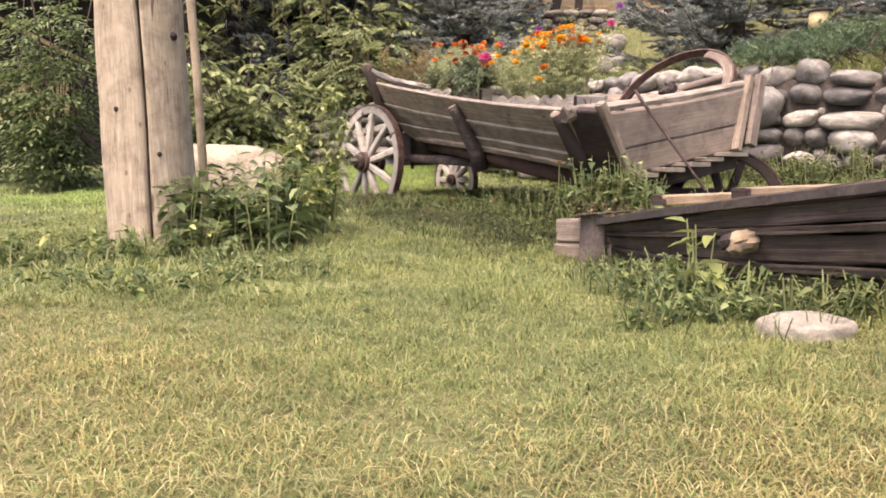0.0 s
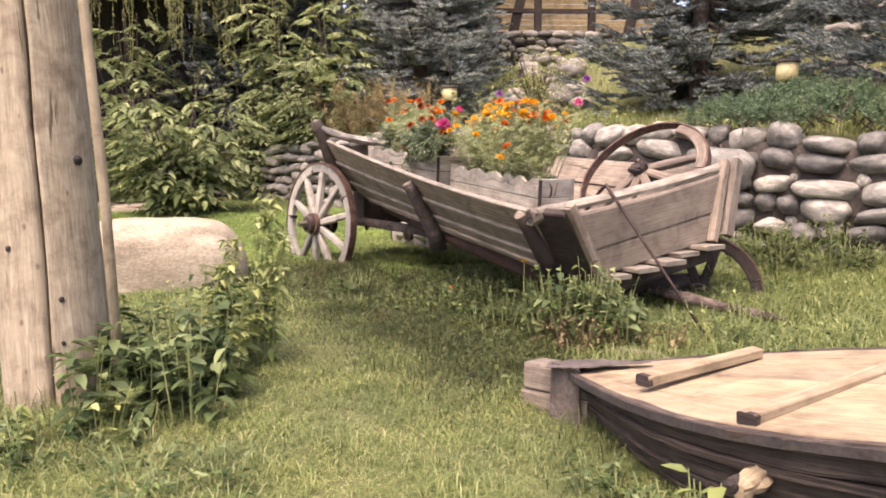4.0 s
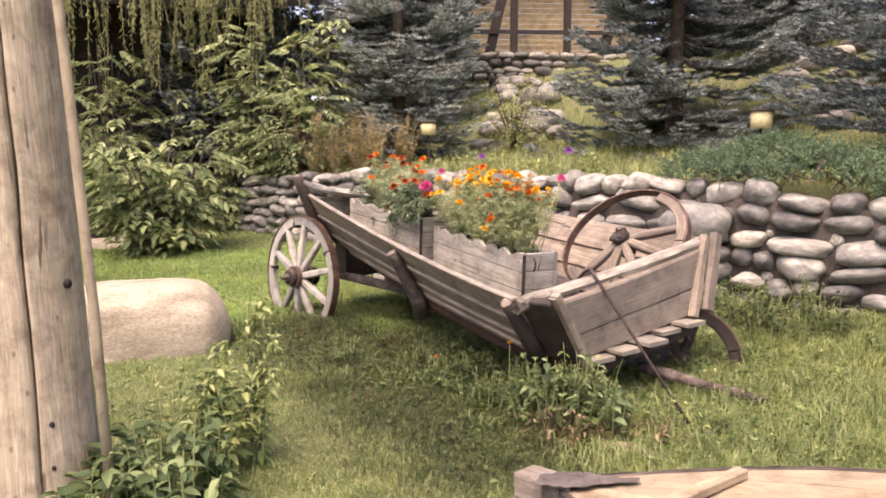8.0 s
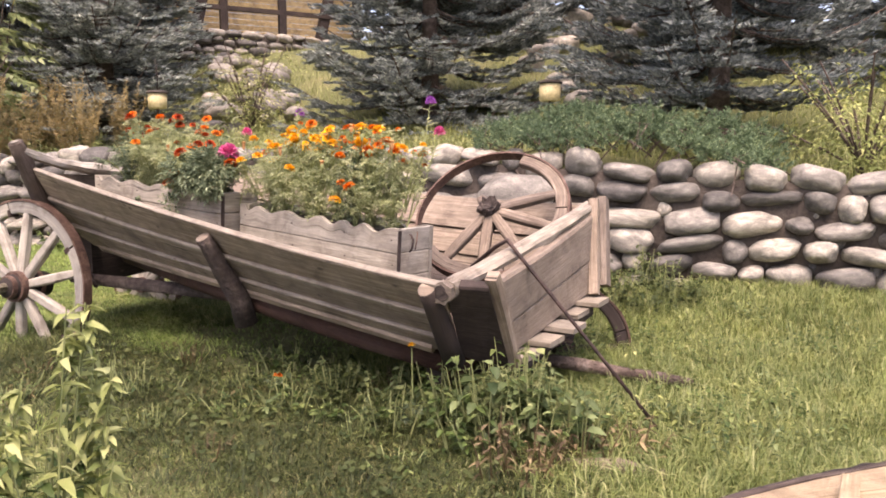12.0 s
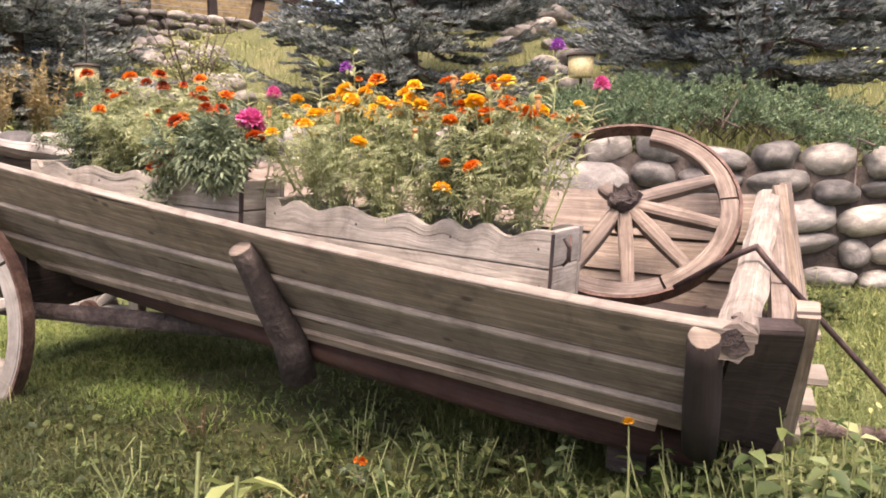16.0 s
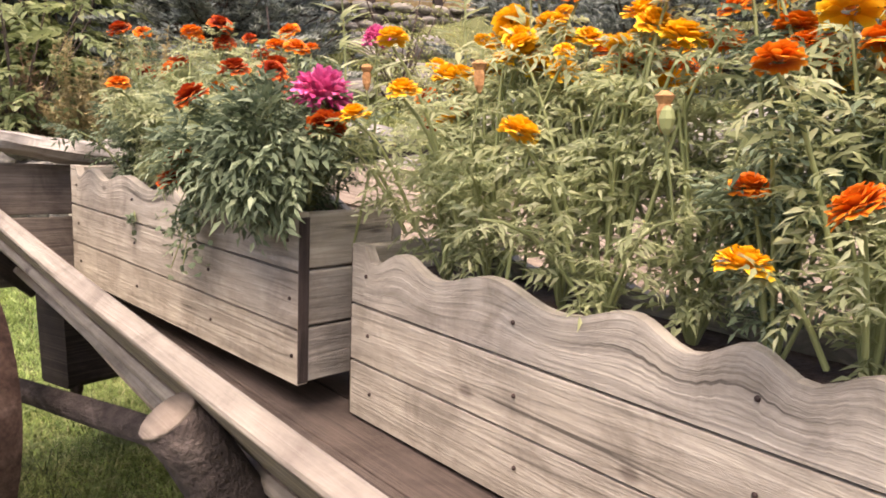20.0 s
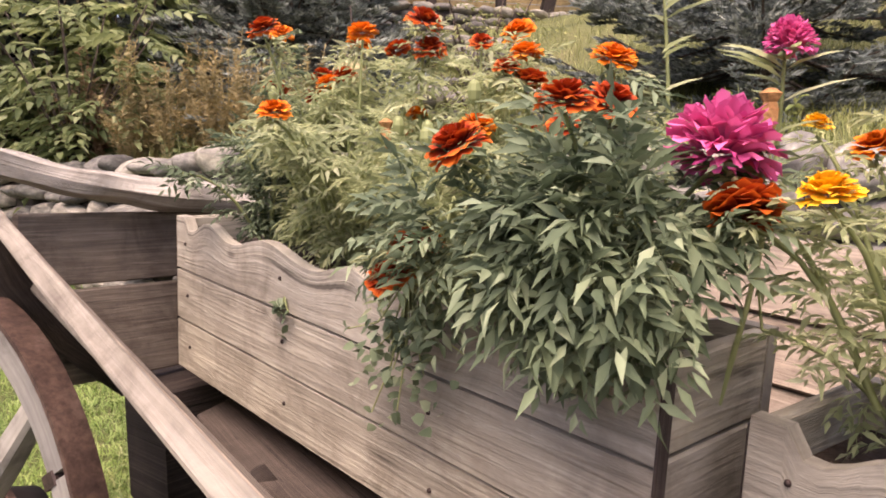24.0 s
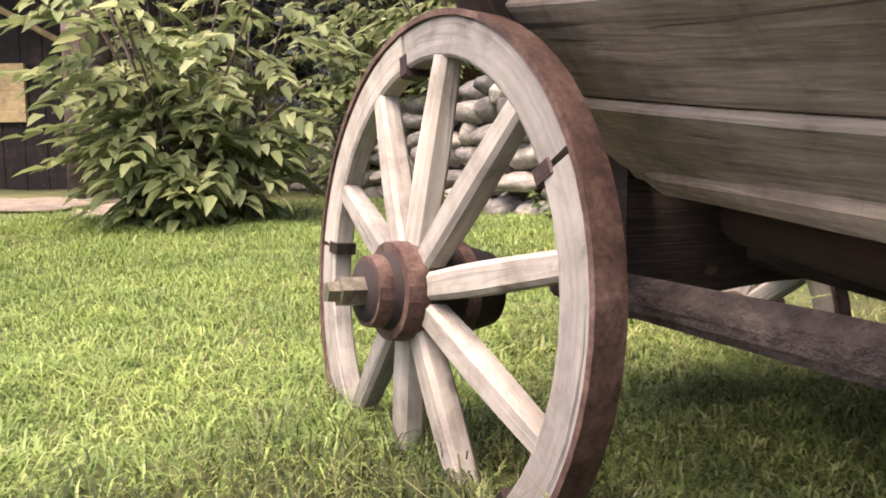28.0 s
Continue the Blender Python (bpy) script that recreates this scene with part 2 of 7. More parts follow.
STONE = mottled("river_stone", [(0.22, (0.075, 0.073, 0.066)), (0.5, (0.20, 0.192, 0.168)), (0.78, (0.40, 0.385, 0.325))], 4, 60, 0.72, 0.35, 0.006, 0, 0.62)
PALE_STONE = mottled("pale_granite", [(0.25, (0.18, 0.148, 0.103)), (0.5, (0.315, 0.268, 0.188)), (0.75, (0.44, 0.39, 0.285))], 3.4, 55, 0.9, 0.55, 0.012)
MORTAR = mottled("dark_earth_between_stones", [(0.3, (0.03, 0.025, 0.02)), (0.7, (0.09, 0.075, 0.06))], 8, 40, 0.95, 0.8, 0.02)
SOIL = mottled("dry_soil", [(0.3, (0.035, 0.022, 0.016)), (0.7, (0.10, 0.07, 0.05))], 10, 60, 0.95, 1.0, 0.02)
LAWN = mottled("lawn_soil", [(0.3, (0.06, 0.072, 0.026)), (0.5, (0.11, 0.122, 0.046)), (0.75, (0.17, 0.16, 0.075))], 1.2, 30, 0.95, 0.8, 0.03)
BLEACHED_STONE = mottled("bleached_field_stone", [(0.25, (0.21, 0.19, 0.145)), (0.5, (0.33, 0.305, 0.24)), (0.75, (0.44, 0.415, 0.335))], 9.0, 55, 0.9, 0.8, 0.01)
PAVING = mottled("paving_stone", [(0.3, (0.15, 0.125, 0.095)), (0.7, (0.27, 0.235, 0.18))], 3, 40, 0.9, 0.4, 0.01, 0, 0.15)
GRASS = leafy("grass", (0.095, 0.135, 0.045), (0.225, 0.27, 0.10), pale=(0.40, 0.41, 0.22))
PALE_NETTLE = leafy("yellow_green_nettle_leaf", (0.24, 0.285, 0.10), (0.38, 0.42, 0.18), pale=(0.50, 0.53, 0.27))
LUSH_GRASS = leafy("lush_grass", (0.12, 0.195, 0.054), (0.262, 0.365, 0.115), pale=(0.39, 0.465, 0.20))
# darker copy of the grass greens, with the wagon's shade put into the colour
SHADE_GRASS = leafy("shade_dark_grass", (0.022, 0.034, 0.013), (0.064, 0.084, 0.031), pale=(0.17, 0.17, 0.08))
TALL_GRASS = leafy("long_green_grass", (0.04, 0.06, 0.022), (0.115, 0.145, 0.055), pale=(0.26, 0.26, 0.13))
# weed greens darkened to carry the wagon's shade; also used for dark herbs
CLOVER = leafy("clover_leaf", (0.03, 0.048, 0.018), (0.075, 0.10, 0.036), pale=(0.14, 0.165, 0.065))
SLOPE_GRASS = leafy("wild_slope_grass", (0.13, 0.155, 0.06), (0.27, 0.30, 0.12), pale=(0.46, 0.46, 0.24))
DRY_GRASS = leafy("dry_mown_grass", (0.19, 0.165, 0.07), (0.36, 0.325, 0.145), pale=(0.52, 0.48, 0.28))
THATCH = leafy("dead_grass", (0.08, 0.058, 0.036), (0.18, 0.135, 0.08), pale=(0.34, 0.27, 0.16))
MARIGOLD_LEAF = leafy("marigold_leaf", (0.27, 0.315, 0.17), (0.44, 0.48, 0.285), rough=0.85, pale=(0.55, 0.58, 0.40), through_light=0.6)
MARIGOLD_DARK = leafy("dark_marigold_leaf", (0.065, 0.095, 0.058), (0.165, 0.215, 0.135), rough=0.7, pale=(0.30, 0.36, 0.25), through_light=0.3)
STEM = leafy("stem", (0.17, 0.205, 0.09), (0.30, 0.335, 0.16), through_light=0.2)
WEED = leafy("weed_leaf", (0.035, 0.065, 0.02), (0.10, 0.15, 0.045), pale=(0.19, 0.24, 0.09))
NETTLE_DARK = leafy("nettle_leaf", (0.045, 0.075, 0.028), (0.125, 0.17, 0.07), pale=(0.25, 0.31, 0.15))
NETTLE = leafy("pale_nettle_leaf", (0.13, 0.17, 0.055), (0.27, 0.31, 0.11), pale=(0.44, 0.46, 0.20))
TAR_PAPER = mottled("brown_tar_paper", [(0.3, (0.05, 0.040, 0.035)), (0.7, (0.135, 0.112, 0.095))], 8, 60, 0.8, 0.4, 0.006)
FELT = mottled("black_roofing_felt", [(0.3, (0.022, 0.019, 0.017)), (0.7, (0.058, 0.050, 0.044))], 8, 60, 0.9, 0.4, 0.006)
SHRUB_LEAF = leafy("shrub_leaf", (0.085, 0.12, 0.05), (0.235, 0.28, 0.13), pale=(0.44, 0.48, 0.26), through_light=0.45)
WILLOW = leafy("willow_leaf", (0.12, 0.12, 0.05), (0.28, 0.27, 0.12))
SPRUCE = leafy("blue_spruce_needles", (0.06, 0.076, 0.086), (0.21, 0.247, 0.262), 0.7, 0.4, pale=(0.36, 0.41, 0.415))
BRIGHT_SHRUB = leafy("pale_shrub_leaf", (0.14, 0.185, 0.085), (0.32, 0.375, 0.19), pale=(0.50, 0.54, 0.32), through_light=0.5)
JUNIPER = leafy("green_juniper_needles", (0.04, 0.074, 0.042), (0.125, 0.19, 0.108), 0.6, 0.2, pale=(0.27, 0.355, 0.205))
SILVER_SPRUCE = leafy("silver_spruce_needles", (0.12, 0.142, 0.15), (0.36, 0.405, 0.405), 0.7, 0.45, pale=(0.56, 0.61, 0.59))
BLUE_SPRUCE = leafy("silver_blue_spruce_needles", (0.085, 0.104, 0.112), (0.27, 0.31, 0.318), 0.7, 0.4, pale=(0.46, 0.51, 0.505))
RED_WEED = leafy("reddish_seed_heads", (0.23, 0.14, 0.105), (0.45, 0.30, 0.22), 0.8, 0.5, pale=(0.60, 0.47, 0.34))
TAN_WEED = leafy("tan_seed_heads", (0.29, 0.23, 0.12), (0.49, 0.40, 0.23), 0.8, 0.4, pale=(0.56, 0.48, 0.31))
DRY_HEAD = mottled("withered_flower_brown", [(0.3, (0.26, 0.12, 0.045)), (0.6, (0.46, 0.25, 0.10)), (0.8, (0.52, 0.36, 0.18))], 60, 220, 0.9, 0.4, 0.003)
YELLOW = petals("yellow_petals", (0.78, 0.35, 0.008), (0.90, 0.50, 0.018), (0.93, 0.61, 0.05))
ORANGE = petals("orange_petals", (0.50, 0.07, 0.005), (0.76, 0.19, 0.010), (0.88, 0.33, 0.03))
RED = petals("rust_red_petals", (0.20, 0.016, 0.006), (0.42, 0.05, 0.010), (0.70, 0.17, 0.022))
MAGENTA = leafy("magenta_petals", (0.50, 0.05, 0.22), (0.76, 0.17, 0.42), 0.6, 0.25)
PURPLE = leafy("purple_petals", (0.22, 0.06, 0.34), (0.42, 0.14, 0.55), 0.6, 0.25)
LAMP_SHADE = mottled("cream_plastic", [(0.3, (0.45, 0.38, 0.18)), (0.7, (0.58, 0.50, 0.27))], 8, 60, 0.5, 0.05)
YELLOW_BOARD = wood("yellow_lath_wood", (0.32, 0.235, 0.11), (0.52, 0.40, 0.20), (0.66, 0.53, 0.30))


# ---- building helpers ----
def thing(name, at, label, category, group="", kind=""):
    e = new(name)
    e.location = at
    e.empty_display_size = 0.1
    return tagged(e, label, category, group, kind)


def root_of(ob):
    while ob.parent:
        ob = ob.parent
    return ob


def part(name, bm, mat, parent, label="", smooth=True, local=False):
    """Links a bmesh in world places as one mesh under a thing or part."""
    me = bpy.data.meshes.new(name)
    if not local:
        bm.transform(Matrix.Translation(-root_of(parent).location))
    bm.to_mesh(me)
    bm.free()
    return part_mesh(name, me, mat, parent, label, smooth)


def part_mesh(name, me, mat, parent, label="", smooth=True):
    for one in (mat if isinstance(mat, (list, tuple)) else [mat]):
        if one.name not in me.materials:
            me.materials.append(one)
    if smooth and not me.get("sm"):
        me.polygons.foreach_set("use_smooth", [True] * len(me.polygons))
        me["sm"] = 1
    ob = new(name, me)
    ob.parent = parent
    return tagged(ob, label)


def solo(name, bm, mat, label, category, group="", kind="", smooth=True):
    """A thing of one mesh, its origin at its base."""
    lo = [min(v.co[i] for v in bm.verts) for i in range(3)]
    hi = [max(v.co[i] for v in bm.verts) for i in range(3)]
    at = Vector(((lo[0] + hi[0]) / 2, (lo[1] + hi[1]) / 2, lo[2]))
    bm.transform(Matrix.Translation(-at))
    me = bpy.data.meshes.new(name)
    bm.to_mesh(me)
    bm.free()
    me.materials.append(mat)
    if smooth:
        me.polygons.foreach_set("use_smooth", [True] * len(me.polygons))
    ob = new(name, me)
    ob.location = at
    return tagged(ob, label, category, group, kind)


def frames_along(pts, up):
    out = []
    for i, p in enumerate(pts):
        d = (pts[min(i + 1, len(pts) - 1)] - pts[max(i - 1, 0)]).normalized()
        side = d.cross(up).normalized()
        out.append((p, d, side, side.cross(d).normalized()))
    return out


def sweep(bm, pts, section, up=Vector((0, 0, 1)), wobble=0.0, scale=None, seed=0.0, sides=None, freq=3.0):
    """Sweeps a closed section of (side, up) offsets along pts, with UVs in metres, u along the length. sides: own side and up vectors."""
    pts = [Vector(p) for p in pts]
    uvl = bm.loops.layers.uv.verify()
    fr = frames_along(pts, up) if sides is None else [(p, None, s, u) for p, (s, u) in zip(pts, sides)]
    per = [0.0]
    n = len(section)
    for i in range(n):
        a, b2 = section[i], section[(i + 1) % n]
        per.append(per[-1] + math.hypot(b2[0] - a[0], b2[1] - a[1]))
    length, rings = [0.0], []
    for i in range(1, len(pts)):
        length.append(length[-1] + (pts[i] - pts[i - 1]).length)
    for i, (p, d, s, u) in enumerate(fr):
        k = scale[i] if scale else 1.0
        ring = []
        for j, (a, c) in enumerate(section):
            w = 1 + wobble * noise.noise((length[i] * freq + seed, j * 0.9, seed)) if wobble else 1
            ring.append(bm.verts.new(p + s * a * k * w + u * c * k * w))
        rings.append(ring)
    for i in range(len(pts) - 1):
        for j in range(n):
            jj = (j + 1) % n
            f = bm.faces.new((rings[i][j], rings[i][jj], rings[i + 1][jj], rings[i + 1][j]))
            for lp, (l, v) in zip(f.loops, ((length[i], per[j]), (length[i], per[j + 1]), (length[i + 1], per[j + 1]), (length[i + 1], per[j]))):
                lp[uvl].uv = (l + seed, v)
    for ring, rev in ((rings[0], True), (rings[-1], False)):
        f = bm.faces.new(ring[::-1] if rev else ring)
        for lp in f.loops:
            c = lp.vert.co
            lp[uvl].uv = ((c.x + c.y) * 0.3 + seed, c.z * 1.0)
    bmesh.ops.recalc_face_normals(bm, faces=bm.faces[:])
    return bm


def rect(w, h, r=0.004):
    """A section w wide and h high with chamfered edges."""
    w, h = w / 2, h / 2
    return [(-w + r, -h), (w - r, -h), (w, -h + r), (w, h - r), (w - r, h), (-w + r, h), (-w, h - r), (-w, -h + r)]


def disc(r, n=12, squash=1.0):
    return [(r * math.cos(2 * math.pi * i / n), r * squash * math.sin(2 * math.pi * i / n)) for i in range(n)]


def lerp(a, b, t):
    return Vector(a) * (1 - t) + Vector(b) * t


def curve3(a, m, b, t):
    """The parabola through a, m (at half) and b."""
    a, m, b = Vector(a), Vector(m), Vector(b)
    return a * (2 * t * t - 3 * t + 1) + m * (4 * t - 4 * t * t) + b * (2 * t * t - t)


def board(a, b, w, h, up=(0, 0, 1), seed=0.0, bend=0.0, steps=6, r=0.004, wobble=0.03):
    """A straight or slightly bent board from a to b."""
    bm = bmesh.new()
    a, b, up = Vector(a), Vector(b), Vector(up)
    pts = [lerp(a, b, i / steps) + up * bend * math.sin(math.pi * i / steps) for i in range(steps + 1)]
    return sweep(bm, pts, rect(w, h, r), up, wobble, seed=seed)


def log(pts, radii, n=12, seed=0.0, wobble=0.12, freq=3.0):
    bm = bmesh.new()
    pts = [Vector(p) for p in pts]
    d = (pts[-1] - pts[0]).normalized()
    up = Vector((0, 0, 1)) if abs(d.z) < 0.85 else Vector((0, 1, 0))
    return sweep(bm, pts, disc(1.0, n), up, wobble, radii, seed, freq=freq)


def rock_mesh(name, mat, seed, subd=3, rough=0.22):
    """A water-worn stone about one metre across, sized by its object."""
    bm = bmesh.new()
    bmesh.ops.create_icosphere(bm, subdivisions=subd, radius=0.5)
    off = Vector((seed * 7.3, seed * 3.1, seed * 1.7))
    for v in bm.verts:
        d = v.co.normalized()
        k = 1 + rough * noise.noise(d * 1.1 + off) + rough * 0.35 * noise.noise(d * 2.6 + off)
        v.co = Vector([math.copysign(abs(c) ** 0.82, c) for c in d]) * 0.5 * k
    me = bpy.data.meshes.new(name)
    bm.to_mesh(me)
    bm.free()
    me.materials.append(mat)
    me.polygons.foreach_set("use_smooth", [True] * len(me.polygons))
    me["sm"] = 1
    return me


def unit(v):
    return v / np.maximum(np.linalg.norm(v, axis=-1, keepdims=True), 1e-9)


def mesh_arrays(name, verts, faces):
    """A mesh from arrays, all faces with the same number of corners."""
    me = bpy.data.meshes.new(name)
    k = faces.shape[1]
    me.vertices.add(len(verts))
    me.vertices.foreach_set("co", np.ascontiguousarray(verts, np.float32).ravel())
    me.loops.add(faces.size)
    me.loops.foreach_set("vertex_index", faces.ravel().astype(np.int32))
    me.polygons.add(len(faces))
    me.polygons.foreach_set("loop_start", np.arange(0, faces.size, k, dtype=np.int32))
    me.update(calc_edges=True)
    return me


def leaves(base, way, up, length, width, fold=0.25, droop=0.15):
    """Pointed folded leaves: arrays of base points, directions, up vectors, lengths and widths. Gives verts and triangles."""
    n = len(base)
    way = unit(way)
    side = unit(np.cross(way, up))
    nor = np.cross(side, way)
    L, W = np.reshape(length, (-1, 1)) * np.ones((n, 1)), np.reshape(width, (-1, 1)) * np.ones((n, 1))
    rows = [(0.3, 0.5, 0.05), (0.68, 0.36, 0.42)]
    out = [base]
    for q, w, sink in rows:
        m = base + way * L * q - nor * L * droop * sink
        edge = side * W * w + nor * W * w * 2 * fold
        out += [m + edge, m, m + edge - 2 * side * W * w]
    out.append(base + way * L - nor * L * droop)
    v = np.stack(out, 1)
    f = np.array([[0, 2, 1], [0, 3, 2], [1, 2, 5], [1, 5, 4], [2, 3, 6], [2, 6, 5], [4, 5, 7], [5, 6, 7]])
    return v.reshape(-1, 3), (f[None] + 8 * np.arange(n)[:, None, None]).reshape(-1, 3)


def slivers(base, way, up, length, width):
    """Flat lance-shaped leaflets or needles, two triangles each."""
    n = len(base)
    way = unit(way)
    side = unit(np.cross(way, up))
    L, W = np.reshape(length, (-1, 1)) * np.ones((n, 1)), np.reshape(width, (-1, 1)) * np.ones((n, 1))
    mid = base + way * L * 0.5
    v = np.stack([base, mid + side * W / 2, base + way * L, mid - side * W / 2], 1)
    return v.reshape(-1, 3), (np.array([[0, 1, 2, 3]])[None] + 4 * np.arange(n)[:, None, None]).reshape(-1, 4)


def lances(base, way, up, length, width, fold=0.3):
    """Folded lance-shaped leaflets with a drooping tip, four triangles each."""
    n = len(base)
    way = unit(way)
    side = unit(np.cross(way, up))
    nor = np.cross(side, way)
    L, W = np.reshape(length, (-1, 1)) * np.ones((n, 1)), np.reshape(width, (-1, 1)) * np.ones((n, 1))
    q = base + way * L * 0.42
    edge = nor * W * fold
    v = np.stack([base, q + side * W / 2 + edge, base + way * L * 0.5, q - side * W / 2 + edge, base + way * L - nor * L * 0.14], 1)
    f = np.array([[0, 2, 1], [0, 3, 2], [1, 2, 4], [2, 3, 4]])
    return v.reshape(-1, 3), (f[None] + 5 * np.arange(n)[:, None, None]).reshape(-1, 3)


def fronds(base, way, up, length, r, slim=0.27, pairs=4):
    """Feathered leaves: pairs of leaflets along a midrib and one at its tip."""
    side = unit(np.cross(way, up))
    nor = np.cross(side, way)
    L = length
    pieces = []
    for q in np.linspace(0.22, 1.0, pairs + 1):
        root = base + way * L * q - nor * L * 0.25 * q * q
        ll = L * 0.43 * (1.15 - 0.6 * abs(q - 0.55))
        for sgn in ((-1, 1) if q < 1 else (0,)):
            dirn = way * (0.75 if sgn else 1) + side * sgn * 0.8 - nor * (0.12 + 0.3 * q)
            dirn = dirn + 0.24 * r.normal(size=base.shape)
            pieces.append(lances(root, dirn, unit(nor + 0.4 * r.normal(size=base.shape)), ll * r.uniform(0.7, 1.2, (len(base), 1)), ll * slim))
    pieces.append(lances(base, way - nor * 0.12, nor, L * 0.95, L * 0.022))
    return joined(pieces)


def blades(base, way, height, width, bend):
    """Grass blades, bent towards way: a quad and a tip each."""
    n = len(base)
    way = unit(way)
    side = np.stack([-way[:, 1], way[:, 0], np.zeros(n)], 1)
    H, W, B = height[:, None], width[:, None], bend[:, None]
    z = np.array([0, 0, 1.0])
    mid = base + z * H * 0.6 + way * H * B * 0.35
    tip = base + z * H * np.maximum(0.25, 1 - 0.38 * B) + way * H * B
    v = np.stack([base - side * W / 2, base + side * W / 2, mid + side * W * 0.4, mid - side * W * 0.4, tip], 1)
    f = np.array([[0, 1, 2], [0, 2, 3], [3, 2, 4]])
    return v.reshape(-1, 3), (f[None] + 5 * np.arange(n)[:, None, None]).reshape(-1, 3)


def joined(pieces):
    vs, fs, o = [], [], 0
    for v, f in pieces:
        vs.append(v), fs.append(f + o)
        o += len(v)
    return np.concatenate(vs), np.concatenate(fs)


def tubes(lines, radius, n=4):
    """Thin stems along lists of points, as arrays of quads."""
    vs, fs, o = [], [], 0
    for pts in lines:
        pts = np.asarray(pts, float)
        d = unit(np.gradient(pts, axis=0))
        s = unit(np.cross(d, np.array([0.31, 0.95, 0.12])))
        u = np.cross(s, d)
        k = len(pts)
        taper = np.linspace(1, 0.55, k)[:, None] * radius
        ring = np.stack([pts + taper * (s * math.cos(a) + u * math.sin(a)) for a in np.arange(n) * 2 * math.pi / n], 1)
        vs.append(ring.reshape(-1, 3))
        i, j = np.meshgrid(np.arange(k - 1), np.arange(n), indexing="ij")
        q = np.stack([i * n + j, i * n + (j + 1) % n, (i + 1) * n + (j + 1) % n, (i + 1) * n + j], -1).reshape(-1, 4)
        fs.append(q + o)
        o += k * n
    return np.concatenate(vs), np.concatenate(fs)


def smooth_step(t):
    t = np.clip(t, 0, 1)
    return t * t * (3 - 2 * t)


# ---- plan ----
WALL_AT, WALL_WAY, WALL_BACK = (2.7, 7.0), (-0.65, 0.76), (0.76, 0.65)


def behind(x, y):
    """Metres behind the face of the retaining wall."""
    return (x - WALL_AT[0]) * WALL_BACK[0] + (y - WALL_AT[1]) * WALL_BACK[1]


def wall_top(x, y):
    """Height of the wall's crest: highest behind the wagon, falling to both ends."""
    s = (x - 5.1) * WALL_WAY[0] + (y - 4.2) * WALL_WAY[1]
    return np.interp(s, (0.0, 1.5, 3.0, 4.3, 8.0, 9.7, 11.0), (1.03, 1.07, 1.15, 1.24, 1.22, 1.15, 1.06))


def ground_z(x, y):
    d = behind(x, y)
    low = 0.2 * smooth_step((y - 8) / 2.5) + 0.06 * smooth_step((d + 1.2) / 1.0)
    low = low + 0.14 * smooth_step((d + 1.7) / 1.5) * smooth_step((x - 1.6) / 1.2) - 0.08 * np.exp(-((x - 0.6) ** 2 + (y - 3.3) ** 2) / 0.5)
    rise = (wall_top(x, y) - 0.12 - low) * smooth_step((d - 0.12) / 0.22) + 0.12 * np.clip(d - 0.35, 0, 3.65) + 0.46 * np.clip(d - 4.0, 0, 4.3)
    bumps = 0.015 * np.sin(x * 2.1 + 1) * np.cos(y * 1.7) + 0.008 * np.sin(x * 5.3) * np.sin(y * 4.9 + 2)
    return low + rise + bumps


def gz(x, y):
    return float(ground_z(np.float64(x), np.float64(y)))


# ---- ground ----
def build_ground():
    def axis(lo, hi, step):
        mid = np.arange(lo, hi, step)
        far = np.array([1, 3, 8, 20, 60, 180, 500.0])
        return np.concatenate([lo - far[::-1], mid, hi + far])
    xs, ys = axis(-9, 12, 0.11), axis(-3, 21, 0.11)
    X, Y = np.meshgrid(xs, ys, indexing="ij")
    Z = ground_z(X, Y)
    v = np.stack([X, Y, Z], -1).reshape(-1, 3)
    nx, ny = len(xs), len(ys)
    i, j = np.meshgrid(np.arange(nx - 1), np.arange(ny - 1), indexing="ij")
    a = i * ny + j
    f = np.stack([a, a + ny, a + ny + 1, a + 1], -1).reshape(-1, 4)
    me = mesh_arrays("ground", v, f)
    me.materials.append(LAWN)
    me.polygons.foreach_set("use_smooth", [True] * len(me.polygons))
    tagged(new("ground", me), "mown lawn rising to a planted terrace", "ground", kind="structure")


build_ground()


# ---- retaining wall of rounded river stones ----
ROCKS = [rock_mesh("stone", STONE, s, 3) for s in range(9)]


